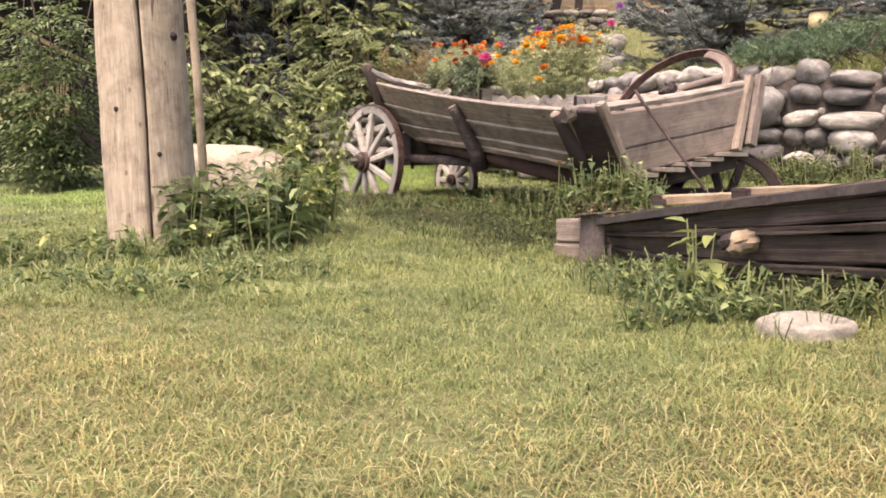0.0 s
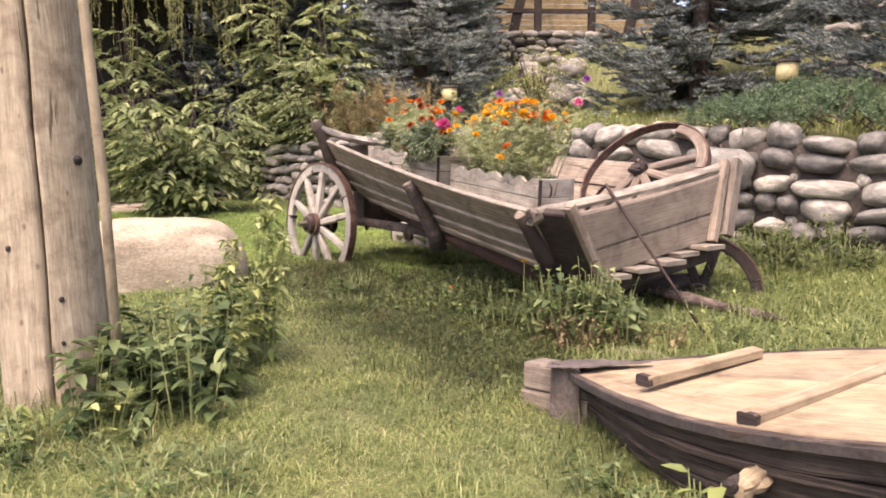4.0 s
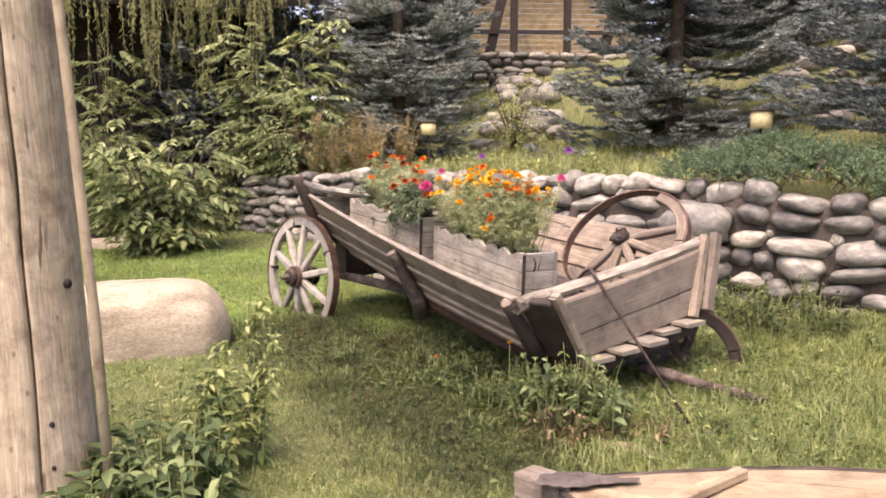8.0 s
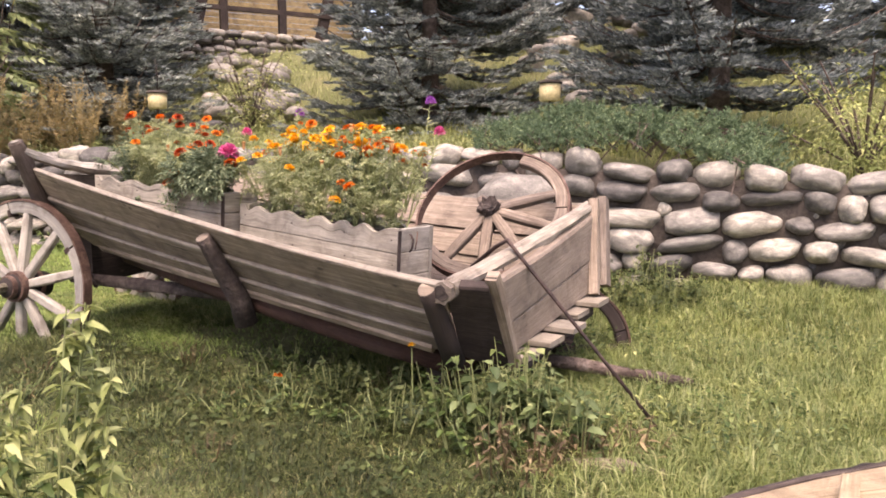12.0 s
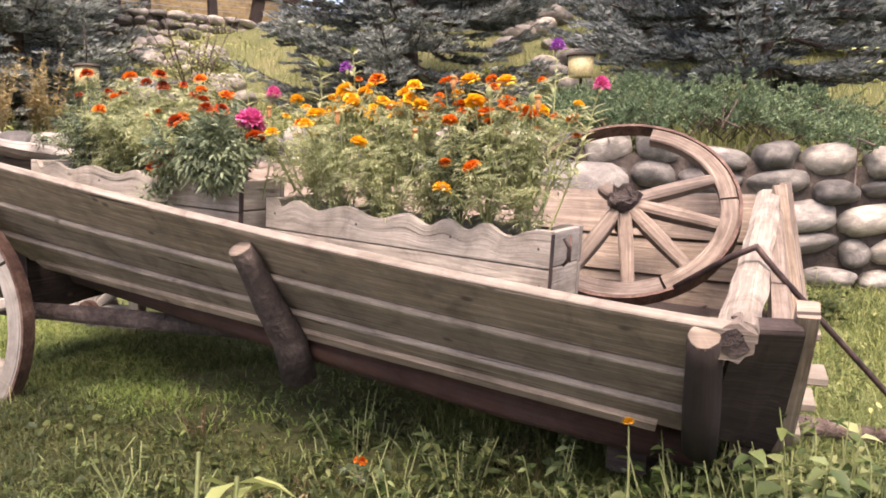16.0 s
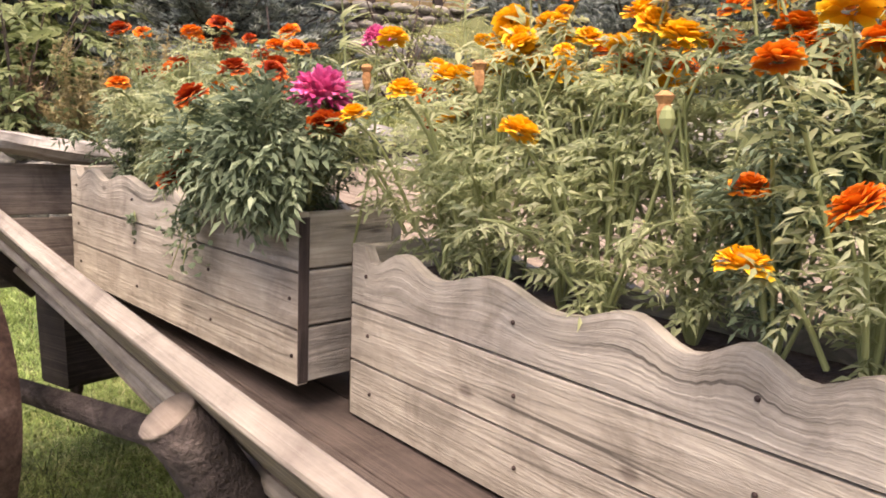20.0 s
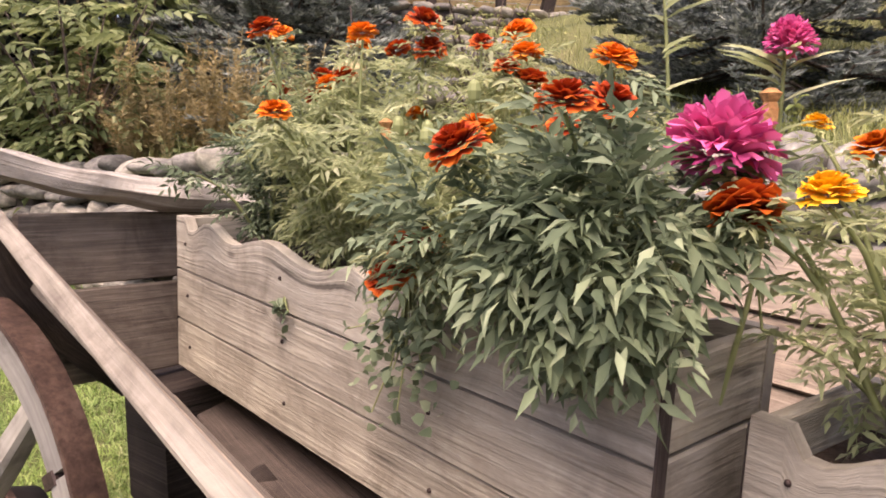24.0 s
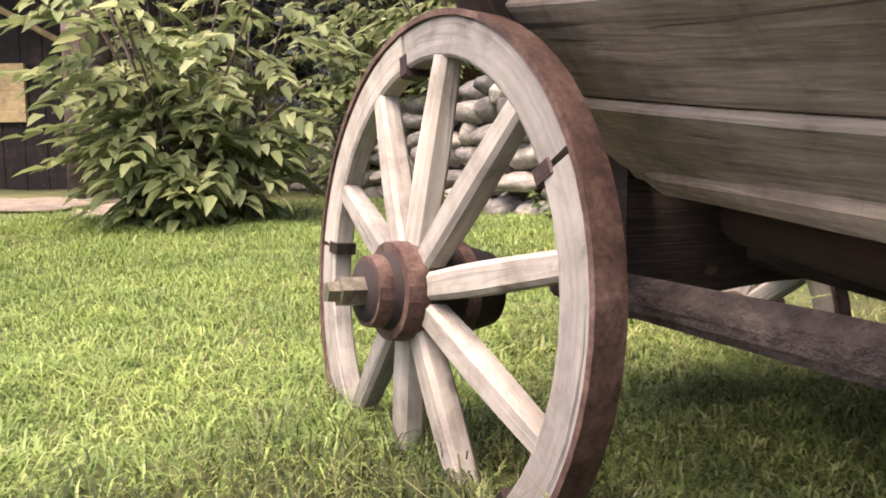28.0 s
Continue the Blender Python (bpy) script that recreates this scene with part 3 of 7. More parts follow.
def stone_wall(name, label, start, length, way, back, courses, size, base, rng, depth=0.3):
    """A dry wall of stones: each one a part; a dark core of earth behind the joints."""
    w = thing(name, (start[0], start[1], base(0)), label, "stone wall", kind="structure")
    bm = bmesh.new()
    line = np.linspace(-0.1, length + 0.1, 24)
    low = [1 - 0.22 * min(1.0, max(0.0, (s - 8.0) / 3.0)) for s in line]
    pts = [(start[0] + way[0] * s + back[0] * 0.2, start[1] + way[1] * s + back[1] * 0.2, base(s) + courses * size[1] * 0.44 * k) for s, k in zip(line, low)]
    sweep(bm, pts, rect(0.22, courses * size[1] * 0.88, 0.02), scale=low)
    part("wall_core", bm, MORTAR, w)
    yaw = math.atan2(way[1], way[0])
    for c in range(courses):
        s = rng.uniform(-0.2, 0.0)
        while s < length:
            small = 1 - 0.22 * min(1.0, max(0.0, (s - 8.0) / 3.0))
            wd = size[0] * small * rng.choice((0.55, 0.7, 0.85, 1.0, 1.15, 1.4)) * rng.uniform(0.9, 1.1)
            hgt = size[1] * small * rng.uniform(0.7, 1.2)
            if c == courses - 1:
                hgt *= rng.uniform(0.8, 1.1)
            u = s + wd / 2
            ob = new("stone", rng.choice(ROCKS))
            ob.parent = w
            off = rng.uniform(-0.03, 0.03) + (c - courses / 2) * 0.012
            z = base(u) + size[1] * small * (c + 0.45) + rng.uniform(-0.028, 0.028)
            p = Vector((start[0] + way[0] * u + back[0] * (0.12 + off), start[1] + way[1] * u + back[1] * (0.12 + off), z))
            ob.matrix_basis = Matrix.Translation(p - w.location) @ Euler((rng.uniform(-0.3, 0.3), rng.uniform(-0.2, 0.2), yaw + rng.uniform(-0.12, 0.12) + rng.choice((0, math.pi)))).to_matrix().to_4x4() @ Matrix.Diagonal((wd * 0.99, depth * rng.uniform(0.8, 1.2), hgt * 0.99, 1))
            if rng.random() < 0.45 and c < courses - 1:
                fill = new("stone", rng.choice(ROCKS))
                fill.parent = w
                q = p + Vector((way[0], way[1], 0)) * wd * 0.5 + Vector((back[0] * 0.03, back[1] * 0.03, size[1] * 0.5))
                fs = rng.uniform(0.06, 0.12)
                fill.matrix_basis = Matrix.Translation(q - w.location) @ Euler((rng.uniform(0, 6), rng.uniform(0, 6), rng.uniform(0, 6))).to_matrix().to_4x4() @ Matrix.Diagonal((fs * 1.4, fs, fs, 1))
            s += wd * 0.99
    return w


stone_wall("wall_north", "retaining wall of stacked rounded grey river stones", (5.1, 4.2), 12.6, WALL_WAY, WALL_BACK, 6, (0.35, 0.178), lambda s: float(wall_top(5.1 + WALL_WAY[0] * s, 4.2 + WALL_WAY[1] * s)) - 1.045 * (1 - 0.22 * min(1.0, max(0.0, (s - 8.0) / 3.0))), random.Random(5))
stone_wall("wall_upper", "upper terrace wall of grey field stones", (9.5, 18.6), 11.0, (-1.0, 0.0), (0.0, 1.0), 4, (0.32, 0.17), lambda s: 3.16, random.Random(8))
rr = random.Random(3)
for k in range(66):
    if k < 34:
        x, y = 2.3 + rr.uniform(-0.6, 0.7) + k * 0.03, 13.2 + k * 0.15
    else:
        x, y = rr.uniform(6.0, 9.5), rr.uniform(9.6, 14.0)
    ob = new("rock", ROCKS[k % 9])
    sx = rr.uniform(0.25, 0.62)
    ob.matrix_basis = pose(x, y, gz(x, y) + sx * 0.16, rr.uniform(-10, 10), rr.uniform(-10, 10), rr.uniform(0, 360)) @ Matrix.Diagonal((sx, sx * 0.8, sx * 0.55, 1))
    tagged(ob, "rounded grey stone on the planted slope", "rock", "stones on the slope")


big = new("stone", ROCKS[4])
big.parent = bpy.data.objects["wall_north"]
big.matrix_basis = Matrix.Translation(Vector((2.74, 6.93, 0.84)) - big.parent.location) @ Euler((0.1, -0.1, 2.28)).to_matrix().to_4x4() @ Matrix.Diagonal((0.62, 0.42, 0.36, 1))


# ---- the old wagon ----
WAGON = thing("wagon", (0.6, 5.9, 0.0), "old weathered wooden farm wagon used as a flower stand", "wagon")
NT = ((-0.66, 7.46, 1.11), (0.125, 5.66, 0.828), (0.71, 4.44, 0.682))
NB = ((-0.24, 7.42, 0.581), (0.345, 5.78, 0.475), (0.90, 4.66, 0.345))
FT = ((0.62, 8.28, 1.08), (1.52, 6.72, 0.93), (2.16, 5.30, 0.885))
FB = ((0.40, 8.10, 0.66), (1.28, 6.58, 0.50), (1.93, 5.20, 0.42))


def side_point(top, bot, t, f):
    """A point of a side: f runs from the top edge to the foot. The near side bellies out towards the stern, and its lower planks reach further aft."""
    if top is not NT:
        return curve3(*top, t).lerp(curve3(*bot, t), f)
    t = t - 0.03 * (1 - t) * min(1.0, f / 0.4)
    belly = max(0.0, 1 - t / 0.25) ** 2 * 4 * f * (1 - f)
    return curve3(*top, t).lerp(curve3(*bot, t), f) + Vector((-0.074, 0.018, 0.038)) * belly


def side_planks(top, bot, out, parent):
    cuts = ((0.0, 0.42), (0.425, 0.75), (0.755, 1.0))
    for k, (f0, f1) in enumerate(cuts):
        bm = bmesh.new()
        n = 22
        pts, sides = [], []
        for i in range(n + 1):
            t = i / n
            a, b = side_point(top, bot, t, f0), side_point(top, bot, t, f1)
            up = (a - b).normalized()
            d = (side_point(top, bot, min(t + 0.02, 1), 0) - side_point(top, bot, max(t - 0.02, 0), 0)).normalized()
            sd = d.cross(up).normalized() * out
            pts.append((a + b) / 2 + sd * (0.008 * k))
            sides.append((sd, up))
        h = (side_point(top, bot, 0.5, f0) - side_point(top, bot, 0.5, f1)).length
        hs = [(side_point(top, bot, i / n, f0) - side_point(top, bot, i / n, f1)).length / h for i in range(n + 1)]
        tilt = 0.009
        sec = [(-0.016, -h / 2), (0.010, -h / 2), (0.014, -h / 2 + 0.004), (0.016 + tilt, h / 2 - 0.005), (0.012 + tilt, h / 2), (-0.012 + tilt, h / 2), (-0.016 + tilt, h / 2 - 0.005)]
        sides2 = [(s, u * q) for (s, u), q in zip(sides, hs)]
        sweep(bm, pts, sec, sides=sides2, wobble=0.02, seed=k * 3.7 + out)
        part("side_plank", bm, GREY_WOOD, parent, smooth=False)
        bm = bmesh.new()
        edge = [p + u * (h / 2 + 0.001) + s * tilt for p, (s, u) in zip(pts, sides2)]
        strip = [(0.72 * a, c) for a, c in ((-0.019, -0.004), (0.019, -0.005), (0.021, 0.002), (0.017, 0.005), (-0.016, 0.005), (-0.020, 0.002))]
        if k:
            tall = (0, 0.017, 0.008)[k]
            strip = [(0.008, -tall), (0.0165, -tall), (0.0175, -0.002), (0.014, 0.004), (0.0, 0.005), (0.0, 0.0)]
        sweep(bm, edge, strip, sides=sides, wobble=0.12, seed=k * 1.7 + 4 + out)
        part("edge_strip", bm, PALE_WOOD, parent, "bleached upper edge", smooth=False)


side_planks(NT, NB, 1, WAGON)
side_planks(FT, FB, -1, WAGON)
# lower rail along the foot of the near side, with a knot
bm = bmesh.new()
pts, sd = [], []
for i in range(19):
    t = i / 18 * 0.97 - 0.02
    a, b = side_point(NT, NB, t, 0), side_point(NT, NB, t, 1)
    d = (curve3(*NB, min(t + 0.02, 1)) - curve3(*NB, max(t - 0.02, 0))).normalized()
    up = (a - b).normalized()
    o = d.cross(up).normalized()
    pts.append(b + o * 0.022 + up * 0.006)
    sd.append((o, up))
sweep(bm, pts, rect(0.05, 0.055, 0.010), sides=sd, wobble=0.12, seed=2.6)
part("lower_rail", bm, GREY_WOOD, WAGON, "worn lower rail", smooth=False)
part("knot", log([(-0.095, 7.09, 0.562), (-0.150, 7.06, 0.556)], [0.034, 0.022], 9, 2.0, 0.5), DARK_WOOD, WAGON, "dark knot")
# floor boards, along the wagon
for i in range(7):
    f = (i + 0.5) / 7
    bm = bmesh.new()
    pts, sd = [], []
    for k in range(15):
        a, b = curve3(*NB, k / 14), curve3(*FB, k / 14)
        pts.append(a.lerp(b, f))
        sd.append(((b - a) / 7 * 0.975, Vector((0, 0, 1))))
    sweep(bm, pts, [(-0.5, -0.013), (0.5, -0.013), (0.5, 0.010), (0.48, 0.013), (-0.48, 0.013), (-0.5, 0.010)], sides=sd, seed=i * 1.3)
    part("floor_board", bm, FLOOR_WOOD, WAGON, smooth=False)
# front end: two planks, the near corner block, the cleat and the projecting floor lip
FN, FF = Vector((0.86, 4.42, 0.655)), Vector((2.09, 5.20, 0.885))
GN, GF = Vector((1.10, 4.615, 0.30)), Vector((1.90, 5.03, 0.455))
fup = ((FN - GN).normalized() + (FF - GF).normalized()).normalized()
fout = (FF - FN).cross(fup).normalized()


def front_plank(f0, f1, thick, mat, seed, name="end_plank", off=0.0, sag=0.0):
    bm = bmesh.new()
    pts, sides = [], []
    for i in range(13):
        t = i / 12
        hi, lo = FN.lerp(FF, t).lerp(GN.lerp(GF, t), f0), FN.lerp(FF, t).lerp(GN.lerp(GF, t), f1)
        hi = hi - fup * sag * math.sin(math.pi * t)
        pts.append((hi + lo) / 2 + fout * off)
        sides.append((fout, (hi - lo)))
    sweep(bm, pts, [(-thick / 2, -0.5), (thick / 2, -0.5), (thick / 2 + 0.003, -0.46), (thick / 2 + 0.003, 0.44), (thick / 2 - 0.006, 0.5), (-thick / 2, 0.5)], sides=sides, wobble=0.03, seed=seed)
    return part(name, bm, mat, WAGON, smooth=False)


front_plank(0.02, 0.60, 0.045, GREY_WOOD, 2.2, sag=0.02)
front_plank(0.61, 1.0, 0.035, GREY_WOOD, 7.1)
bm = bmesh.new()
RN = FN + Vector((-0.085, 0.03, 0.0))
pts = [RN.lerp(FF, t) - fup * (0.015 * math.sin(math.pi * t)) - fout * 0.025 + fup * 0.014 for t in np.linspace(-0.03, 0.98, 64)]
sweep(bm, pts, [(-0.045, -0.02), (0.0, -0.026), (0.04, -0.022), (0.046, 0.002), (0.04, 0.02), (0.015, 0.028), (-0.02, 0.024), (-0.042, 0.012)], wobble=0.24, seed=6.0, freq=5.0)
part("end_rail", bm, RAIL_WOOD, WAGON, "bleached splintered top rail", smooth=False)
lip = (GF - GN).normalized()
for i in range(5):
    t = (i + 0.5) / 5
    c = GN.lerp(GF, t) - Vector((0, 0, 0.02))
    reach = 0.125 + 0.03 * ((i * 7) % 3 - 1)
    bm = board(c - fout * 0.25, c + Vector((fout.x, fout.y, 0)).normalized() * reach, (GF - GN).length / 5 * 0.97, 0.026, seed=i * 2.1, r=0.004, wobble=0.07)
    part("lip_board", bm, PALE_WOOD, WAGON, smooth=False)
under = board(GN - Vector((0, 0, 0.075)) - fout * 0.02, GF - Vector((0, 0, 0.075)) - fout * 0.02, 0.11, 0.10, seed=3.3)
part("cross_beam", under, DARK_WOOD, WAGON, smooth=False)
# near front corner: dark block, edge post, round stake, knot of log end
bm = bmesh.new()
ct0, cb0, ct1, cb1 = Vector((0.715, 4.45, 0.685)), Vector((0.92, 4.665, 0.33)), Vector((0.875, 4.385, 0.668)), Vector((1.115, 4.585, 0.265))
cside = (ct1 - ct0).cross(ct0 - cb0).normalized()
sweep(bm, [(ct0 + cb0) / 2, (ct0 + cb0 + ct1 + cb1) / 4, (ct1 + cb1) / 2], [(-0.02, -0.5), (0.02, -0.5), (0.022, 0.48), (0.016, 0.5), (-0.02, 0.5)], sides=[(cside, ct0 - cb0), (cside, (ct0 - cb0 + ct1 - cb1) / 2), (cside, ct1 - cb1)], seed=9.0)
part("corner_board", bm, DARK_WOOD, WAGON, "dark rotten corner board", smooth=False)
part("corner_post", board(FN + Vector((0.03, -0.04, 0.05)), GN + Vector((0.03, -0.045, -0.03)), 0.055, 0.05, fout, seed=1.0, wobble=0.12), GREY_WOOD, WAGON, smooth=False)
part("stake", log([(0.655, 4.485, 0.655), (0.70, 4.515, 0.59), (0.80, 4.59, 0.42), (0.87, 4.64, 0.30)], [0.036, 0.040, 0.046, 0.048], 12, 4.0), DARK_WOOD, WAGON)
rail_way = (RN - FF).normalized()
part("stake_end_face", log([(0.6525, 4.483, 0.6575), (0.656, 4.486, 0.653)], [0.034, 0.036], 12, 4.0, 0.05), GREY_WOOD, WAGON, "grey sawn end grain")
part("log_end", log([RN - rail_way * 0.10 - fout * 0.03, RN + rail_way * 0.01 - fout * 0.03, RN + rail_way * 0.075 - fout * 0.03], [0.030, 0.043, 0.047], 14, 3.0, 0.35, 9.0), GREY_WOOD, WAGON, "gnarled rail end", smooth=False)
part("hollow", log([RN + rail_way * 0.060 - fout * 0.03, RN + rail_way * 0.079 - fout * 0.03], [0.030, 0.032], 11, 4.0, 0.5), DARK_BARK, WAGON, "dark rotten hollow", smooth=False)
# far front corner: two cleats
part("cleat", board(FF + Vector((-0.06, -0.05, 0.045)), GF + Vector((0.0, -0.055, -0.01)), 0.05, 0.05, fout, seed=5.0, wobble=0.15), GREY_WOOD, WAGON, smooth=False)
part("cleat", board(FF + Vector((0.03, -0.02, 0.05)), GF + Vector((0.11, -0.01, 0.02)), 0.07, 0.045, fout, seed=6.0, wobble=0.15), GREY_WOOD, WAGON, smooth=False)
# middle stakes, the stern post, stern board and its gnarled rail
part("stake", log([(0.068, 5.745, 0.770), (0.095, 5.752, 0.73), (0.17, 5.78, 0.58), (0.25, 5.81, 0.44), (0.29, 5.83, 0.30)], [0.038, 0.040, 0.047, 0.056, 0.06], 14, 1.0, 0.12), DARK_BARK, WAGON)
bm = log([(0.0655, 5.7442, 0.774), (0.0682, 5.7451, 0.7696)], [0.037, 0.038], 14, 1.0, 0.05)
part("stake_end_face", bm, GREY_WOOD, WAGON, "pale sawn end grain")
part("stake", log([(1.62, 6.75, 0.99), (1.50, 6.68, 0.7), (1.38, 6.6, 0.35)], [0.034, 0.045, 0.056], 12, 2.0), DARK_WOOD, WAGON)
part("stern_post", log([(-0.725, 7.33, 1.255), (-0.70, 7.355, 1.19), (-0.655, 7.40, 1.05), (-0.61, 7.45, 0.92), (-0.52, 7.50, 0.78), (-0.38, 7.53, 0.66)], [0.044, 0.050, 0.050, 0.048, 0.046, 0.044], 14, 5.0, 0.35, 6.0), RIDGED_BARK, WAGON, "bark-covered stern post")
part("post_end_face", log([(-0.7275, 7.328, 1.262), (-0.725, 7.33, 1.255)], [0.026, 0.030], 12, 5.0, 0.1), PALE_WOOD, WAGON, "pale sawn end grain")
SN, SF = Vector((-0.60, 7.47, 1.06)), Vector((0.60, 8.33, 1.00))
for f0, f1, sd in ((0.0, 0.17, 1.0), (0.175, 0.40, 2.0)):
    part("stern_plank", board(SN + Vector((0.3 * f0, 0.1 * f0, -(f0 + f1) / 2)), SF + Vector((-0.3 * f0, -0.1 * f0, -(f0 + f1) / 2)), 0.03, f1 - f0 - 0.006, seed=sd), GREY_WOOD, WAGON, smooth=False)
pts = [curve3((-0.69, 7.35, 1.205), (-0.18, 7.72, 1.075), (0.55, 8.30, 1.075), t) for t in np.linspace(0, 1, 90)]
bm = bmesh.new()
sweep(bm, pts, [(-0.040, -0.026), (0.0, -0.034), (0.036, -0.026), (0.045, -0.006), (0.040, 0.018), (0.012, 0.029), (-0.006, 0.019), (-0.034, 0.024), (-0.044, 0.0)], wobble=0.42, scale=[0.8 + 0.45 * math.sin(math.pi * i / 89) for i in range(90)], seed=11.0, freq=7.0)
part("stern_rail", bm, SILVER_WOOD, WAGON, "bleached splintery stern rail", smooth=False)
# undercarriage
part("long_log", log([(-0.10, 7.45, 0.50), (0.12, 6.6, 0.46), (0.40, 5.8, 0.40), (0.72, 5.2, 0.31), (1.0, 4.74, 0.24)], [0.055, 0.06, 0.066, 0.066, 0.06], 12, 2.0, 0.2), RED_BEAM, WAGON, "reddish barked log under the side")
# the tall stern beam is a bolster oversized to stand in for interior darkness
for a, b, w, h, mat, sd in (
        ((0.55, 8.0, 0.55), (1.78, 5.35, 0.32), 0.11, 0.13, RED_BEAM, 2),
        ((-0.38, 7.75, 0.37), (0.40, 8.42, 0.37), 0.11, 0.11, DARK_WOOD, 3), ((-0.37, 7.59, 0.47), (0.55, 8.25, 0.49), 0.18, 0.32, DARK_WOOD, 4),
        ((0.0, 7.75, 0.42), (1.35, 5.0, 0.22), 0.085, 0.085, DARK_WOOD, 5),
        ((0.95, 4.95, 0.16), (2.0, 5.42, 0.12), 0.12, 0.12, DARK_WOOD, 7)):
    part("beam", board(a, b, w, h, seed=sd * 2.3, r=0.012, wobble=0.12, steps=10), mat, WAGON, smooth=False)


part("hanging_bolt", log([(-0.30, 7.56, 0.62), (-0.30, 7.56, 0.36), (-0.30, 7.56, 0.30), (-0.30, 7.56, 0.275)], [0.010, 0.010, 0.022, 0.012], 8, 2.0, 0.1), IRON, WAGON, "rusty bolt and nut")
part("brace_log", log([(-0.45, 7.35, 0.385), (-0.1, 6.95, 0.37), (0.4, 6.38, 0.34), (0.95, 5.75, 0.30)], [0.032, 0.038, 0.036, 0.030], 12, 4.0, 0.5, 7.0), DARK_BARK, WAGON, "rough dark log under the floor", smooth=False)


def cart_wheel(m, R, parent, spokes=10, missing=(), broken=(), detail=True, spoke_mat=None, width=0.062, hub_len=0.30, hub_size=1.0, band_mat=None, hub_mat=None, rim=0.068, gnarl=0.0):
    """A spoked wheel, its axle along local z, under a thing or part. Tyre, felloes, spokes, hub and bands are parts."""
    spoke_mat = spoke_mat or WHITE_WOOD
    def add(name, bm, mat, label="", smooth=True):
        bm.transform(m)
        return part(name, bm, mat, parent, label, smooth)
    def arc(r, a0, a1, n):
        return [Vector((r * math.cos(a0 + (a1 - a0) * i / n), r * math.sin(a0 + (a1 - a0) * i / n), 0)) for i in range(n + 1)]
    # tyre
    bm = bmesh.new()
    rings = []
    uvl = bm.loops.layers.uv.verify()
    for i in range(56):
        a = 2 * math.pi * i / 56
        k = 1 + 0.004 * math.sin(3 * a + 1)
        rings.append([bm.verts.new((r * k * math.cos(a), r * k * math.sin(a), z)) for r, z in ((R, -width / 2), (R, width / 2), (R - 0.012, width / 2), (R - 0.012, -width / 2))])
    for i in range(56):
        p, q = rings[i], rings[(i + 1) % 56]
        for j in range(4):
            bm.faces.new((p[j], p[(j + 1) % 4], q[(j + 1) % 4], q[j]))
    bmesh.ops.recalc_face_normals(bm, faces=bm.faces[:])
    add("tyre", bm, RUST, "rusty iron tyre", False)
    # felloes
    nf = spokes // 2
    fd = rim
    for i in range(nf):
        if ("f", i) in missing:
            continue
        a0 = 2 * math.pi * i / nf + 0.012 + 0.31
        a1 = 2 * math.pi * (i + 1) / nf - 0.012 + 0.31
        bm = bmesh.new()
        pts = arc(R - 0.012 - fd / 2, a0, a1, 9)
        sd = [(p.normalized(), Vector((0, 0, 1))) for p in pts]
        sweep(bm, pts, rect(fd, width * 0.84, 0.006), sides=sd, wobble=0.05, seed=i * 1.9)
        add("felloe", bm, spoke_mat, "", False)
        if detail:
            c = Vector((math.cos(a1 + 0.012), math.sin(a1 + 0.012), 0)) * (R - 0.012 - fd * 0.9)
            t = Vector((-c.y, c.x, 0)).normalized()
            bm = bmesh.new()
            sweep(bm, [c - t * 0.014, c + t * 0.014], rect(0.05, width * 0.92, 0.004), Vector((0, 0, 1)), seed=i)
            add("iron_clip", bm, IRON, "rusty joint clip", False)
    # spokes: flat near the hub, slightly dished
    for i in range(spokes):
        if i in missing:
            continue
        a = 2 * math.pi * (i + 0.5) / spokes + 0.31
        r1 = R - 0.07 if i not in broken else R * 0.32
        d = Vector((math.cos(a), math.sin(a), 0))
        t = Vector((-d.y, d.x, 0))
        bm = bmesh.new()
        pts = [d * (0.05 + (r1 - 0.05) * k / 6) + Vector((0, 0, 0.030 * (1 - k / 6))) for k in range(7)]
        sweep(bm, pts, rect(0.056, 0.052, 0.009), sides=[(t, Vector((0, 0, 1)))] * 7, scale=[0.95, 1.0, 1.06, 1.06, 1.0, 0.93, 0.86], wobble=0.05, seed=i * 2.7)
        add("spoke", bm, spoke_mat, "", False)
    # hub, lathe profile along z
    def lathe(profile, n=20):
        bm = bmesh.new()
        rg = [[bm.verts.new((r * math.cos(2 * math.pi * k / n), r * math.sin(2 * math.pi * k / n), z)) for k in range(n)] for r, z in profile]
        for p, q in zip(rg, rg[1:]):
            for k in range(n):
                bm.faces.new((p[k], p[(k + 1) % n], q[(k + 1) % n], q[k]))
        bm.faces.new(rg[0][::-1]), bm.faces.new(rg[-1])
        for v in bm.verts:
            v.co *= 1 + gnarl * noise.noise(v.co * 34.0)
        bmesh.ops.recalc_face_normals(bm, faces=bm.faces[:])
        return bm
    h, hk = hub_len / 2, R / 0.47 * hub_size
    add("hub", lathe([(0.07 * hk, -h), (0.085 * hk, -h * 0.5), (0.09 * hk, 0), (0.09 * hk, 0.04), (0.082 * hk, 0.06), (0.064 * hk, h * 0.75), (0.052 * hk, h)]), hub_mat or DARK_WOOD, "dark turned hub", True)
    for z, r, w in ((-0.055, 0.09 * hk, 0.014), (0.064, 0.085 * hk, 0.026), (h - 0.030, 0.060 * hk, 0.022)):
        add("hub_band", lathe([(r * 0.9, z - w), (r + 0.004, z - w), (r + 0.006, z), (r + 0.003, z + w), (r * 0.8, z + w)]), band_mat or RUST, "iron band", False)
    if detail:
        add("axle_end", lathe([(0.032, h - 0.01), (0.030, h + 0.05), (0.022, h + 0.052), (0.020, h + 0.075)], 6), STEEL, "worn steel axle nut", False)


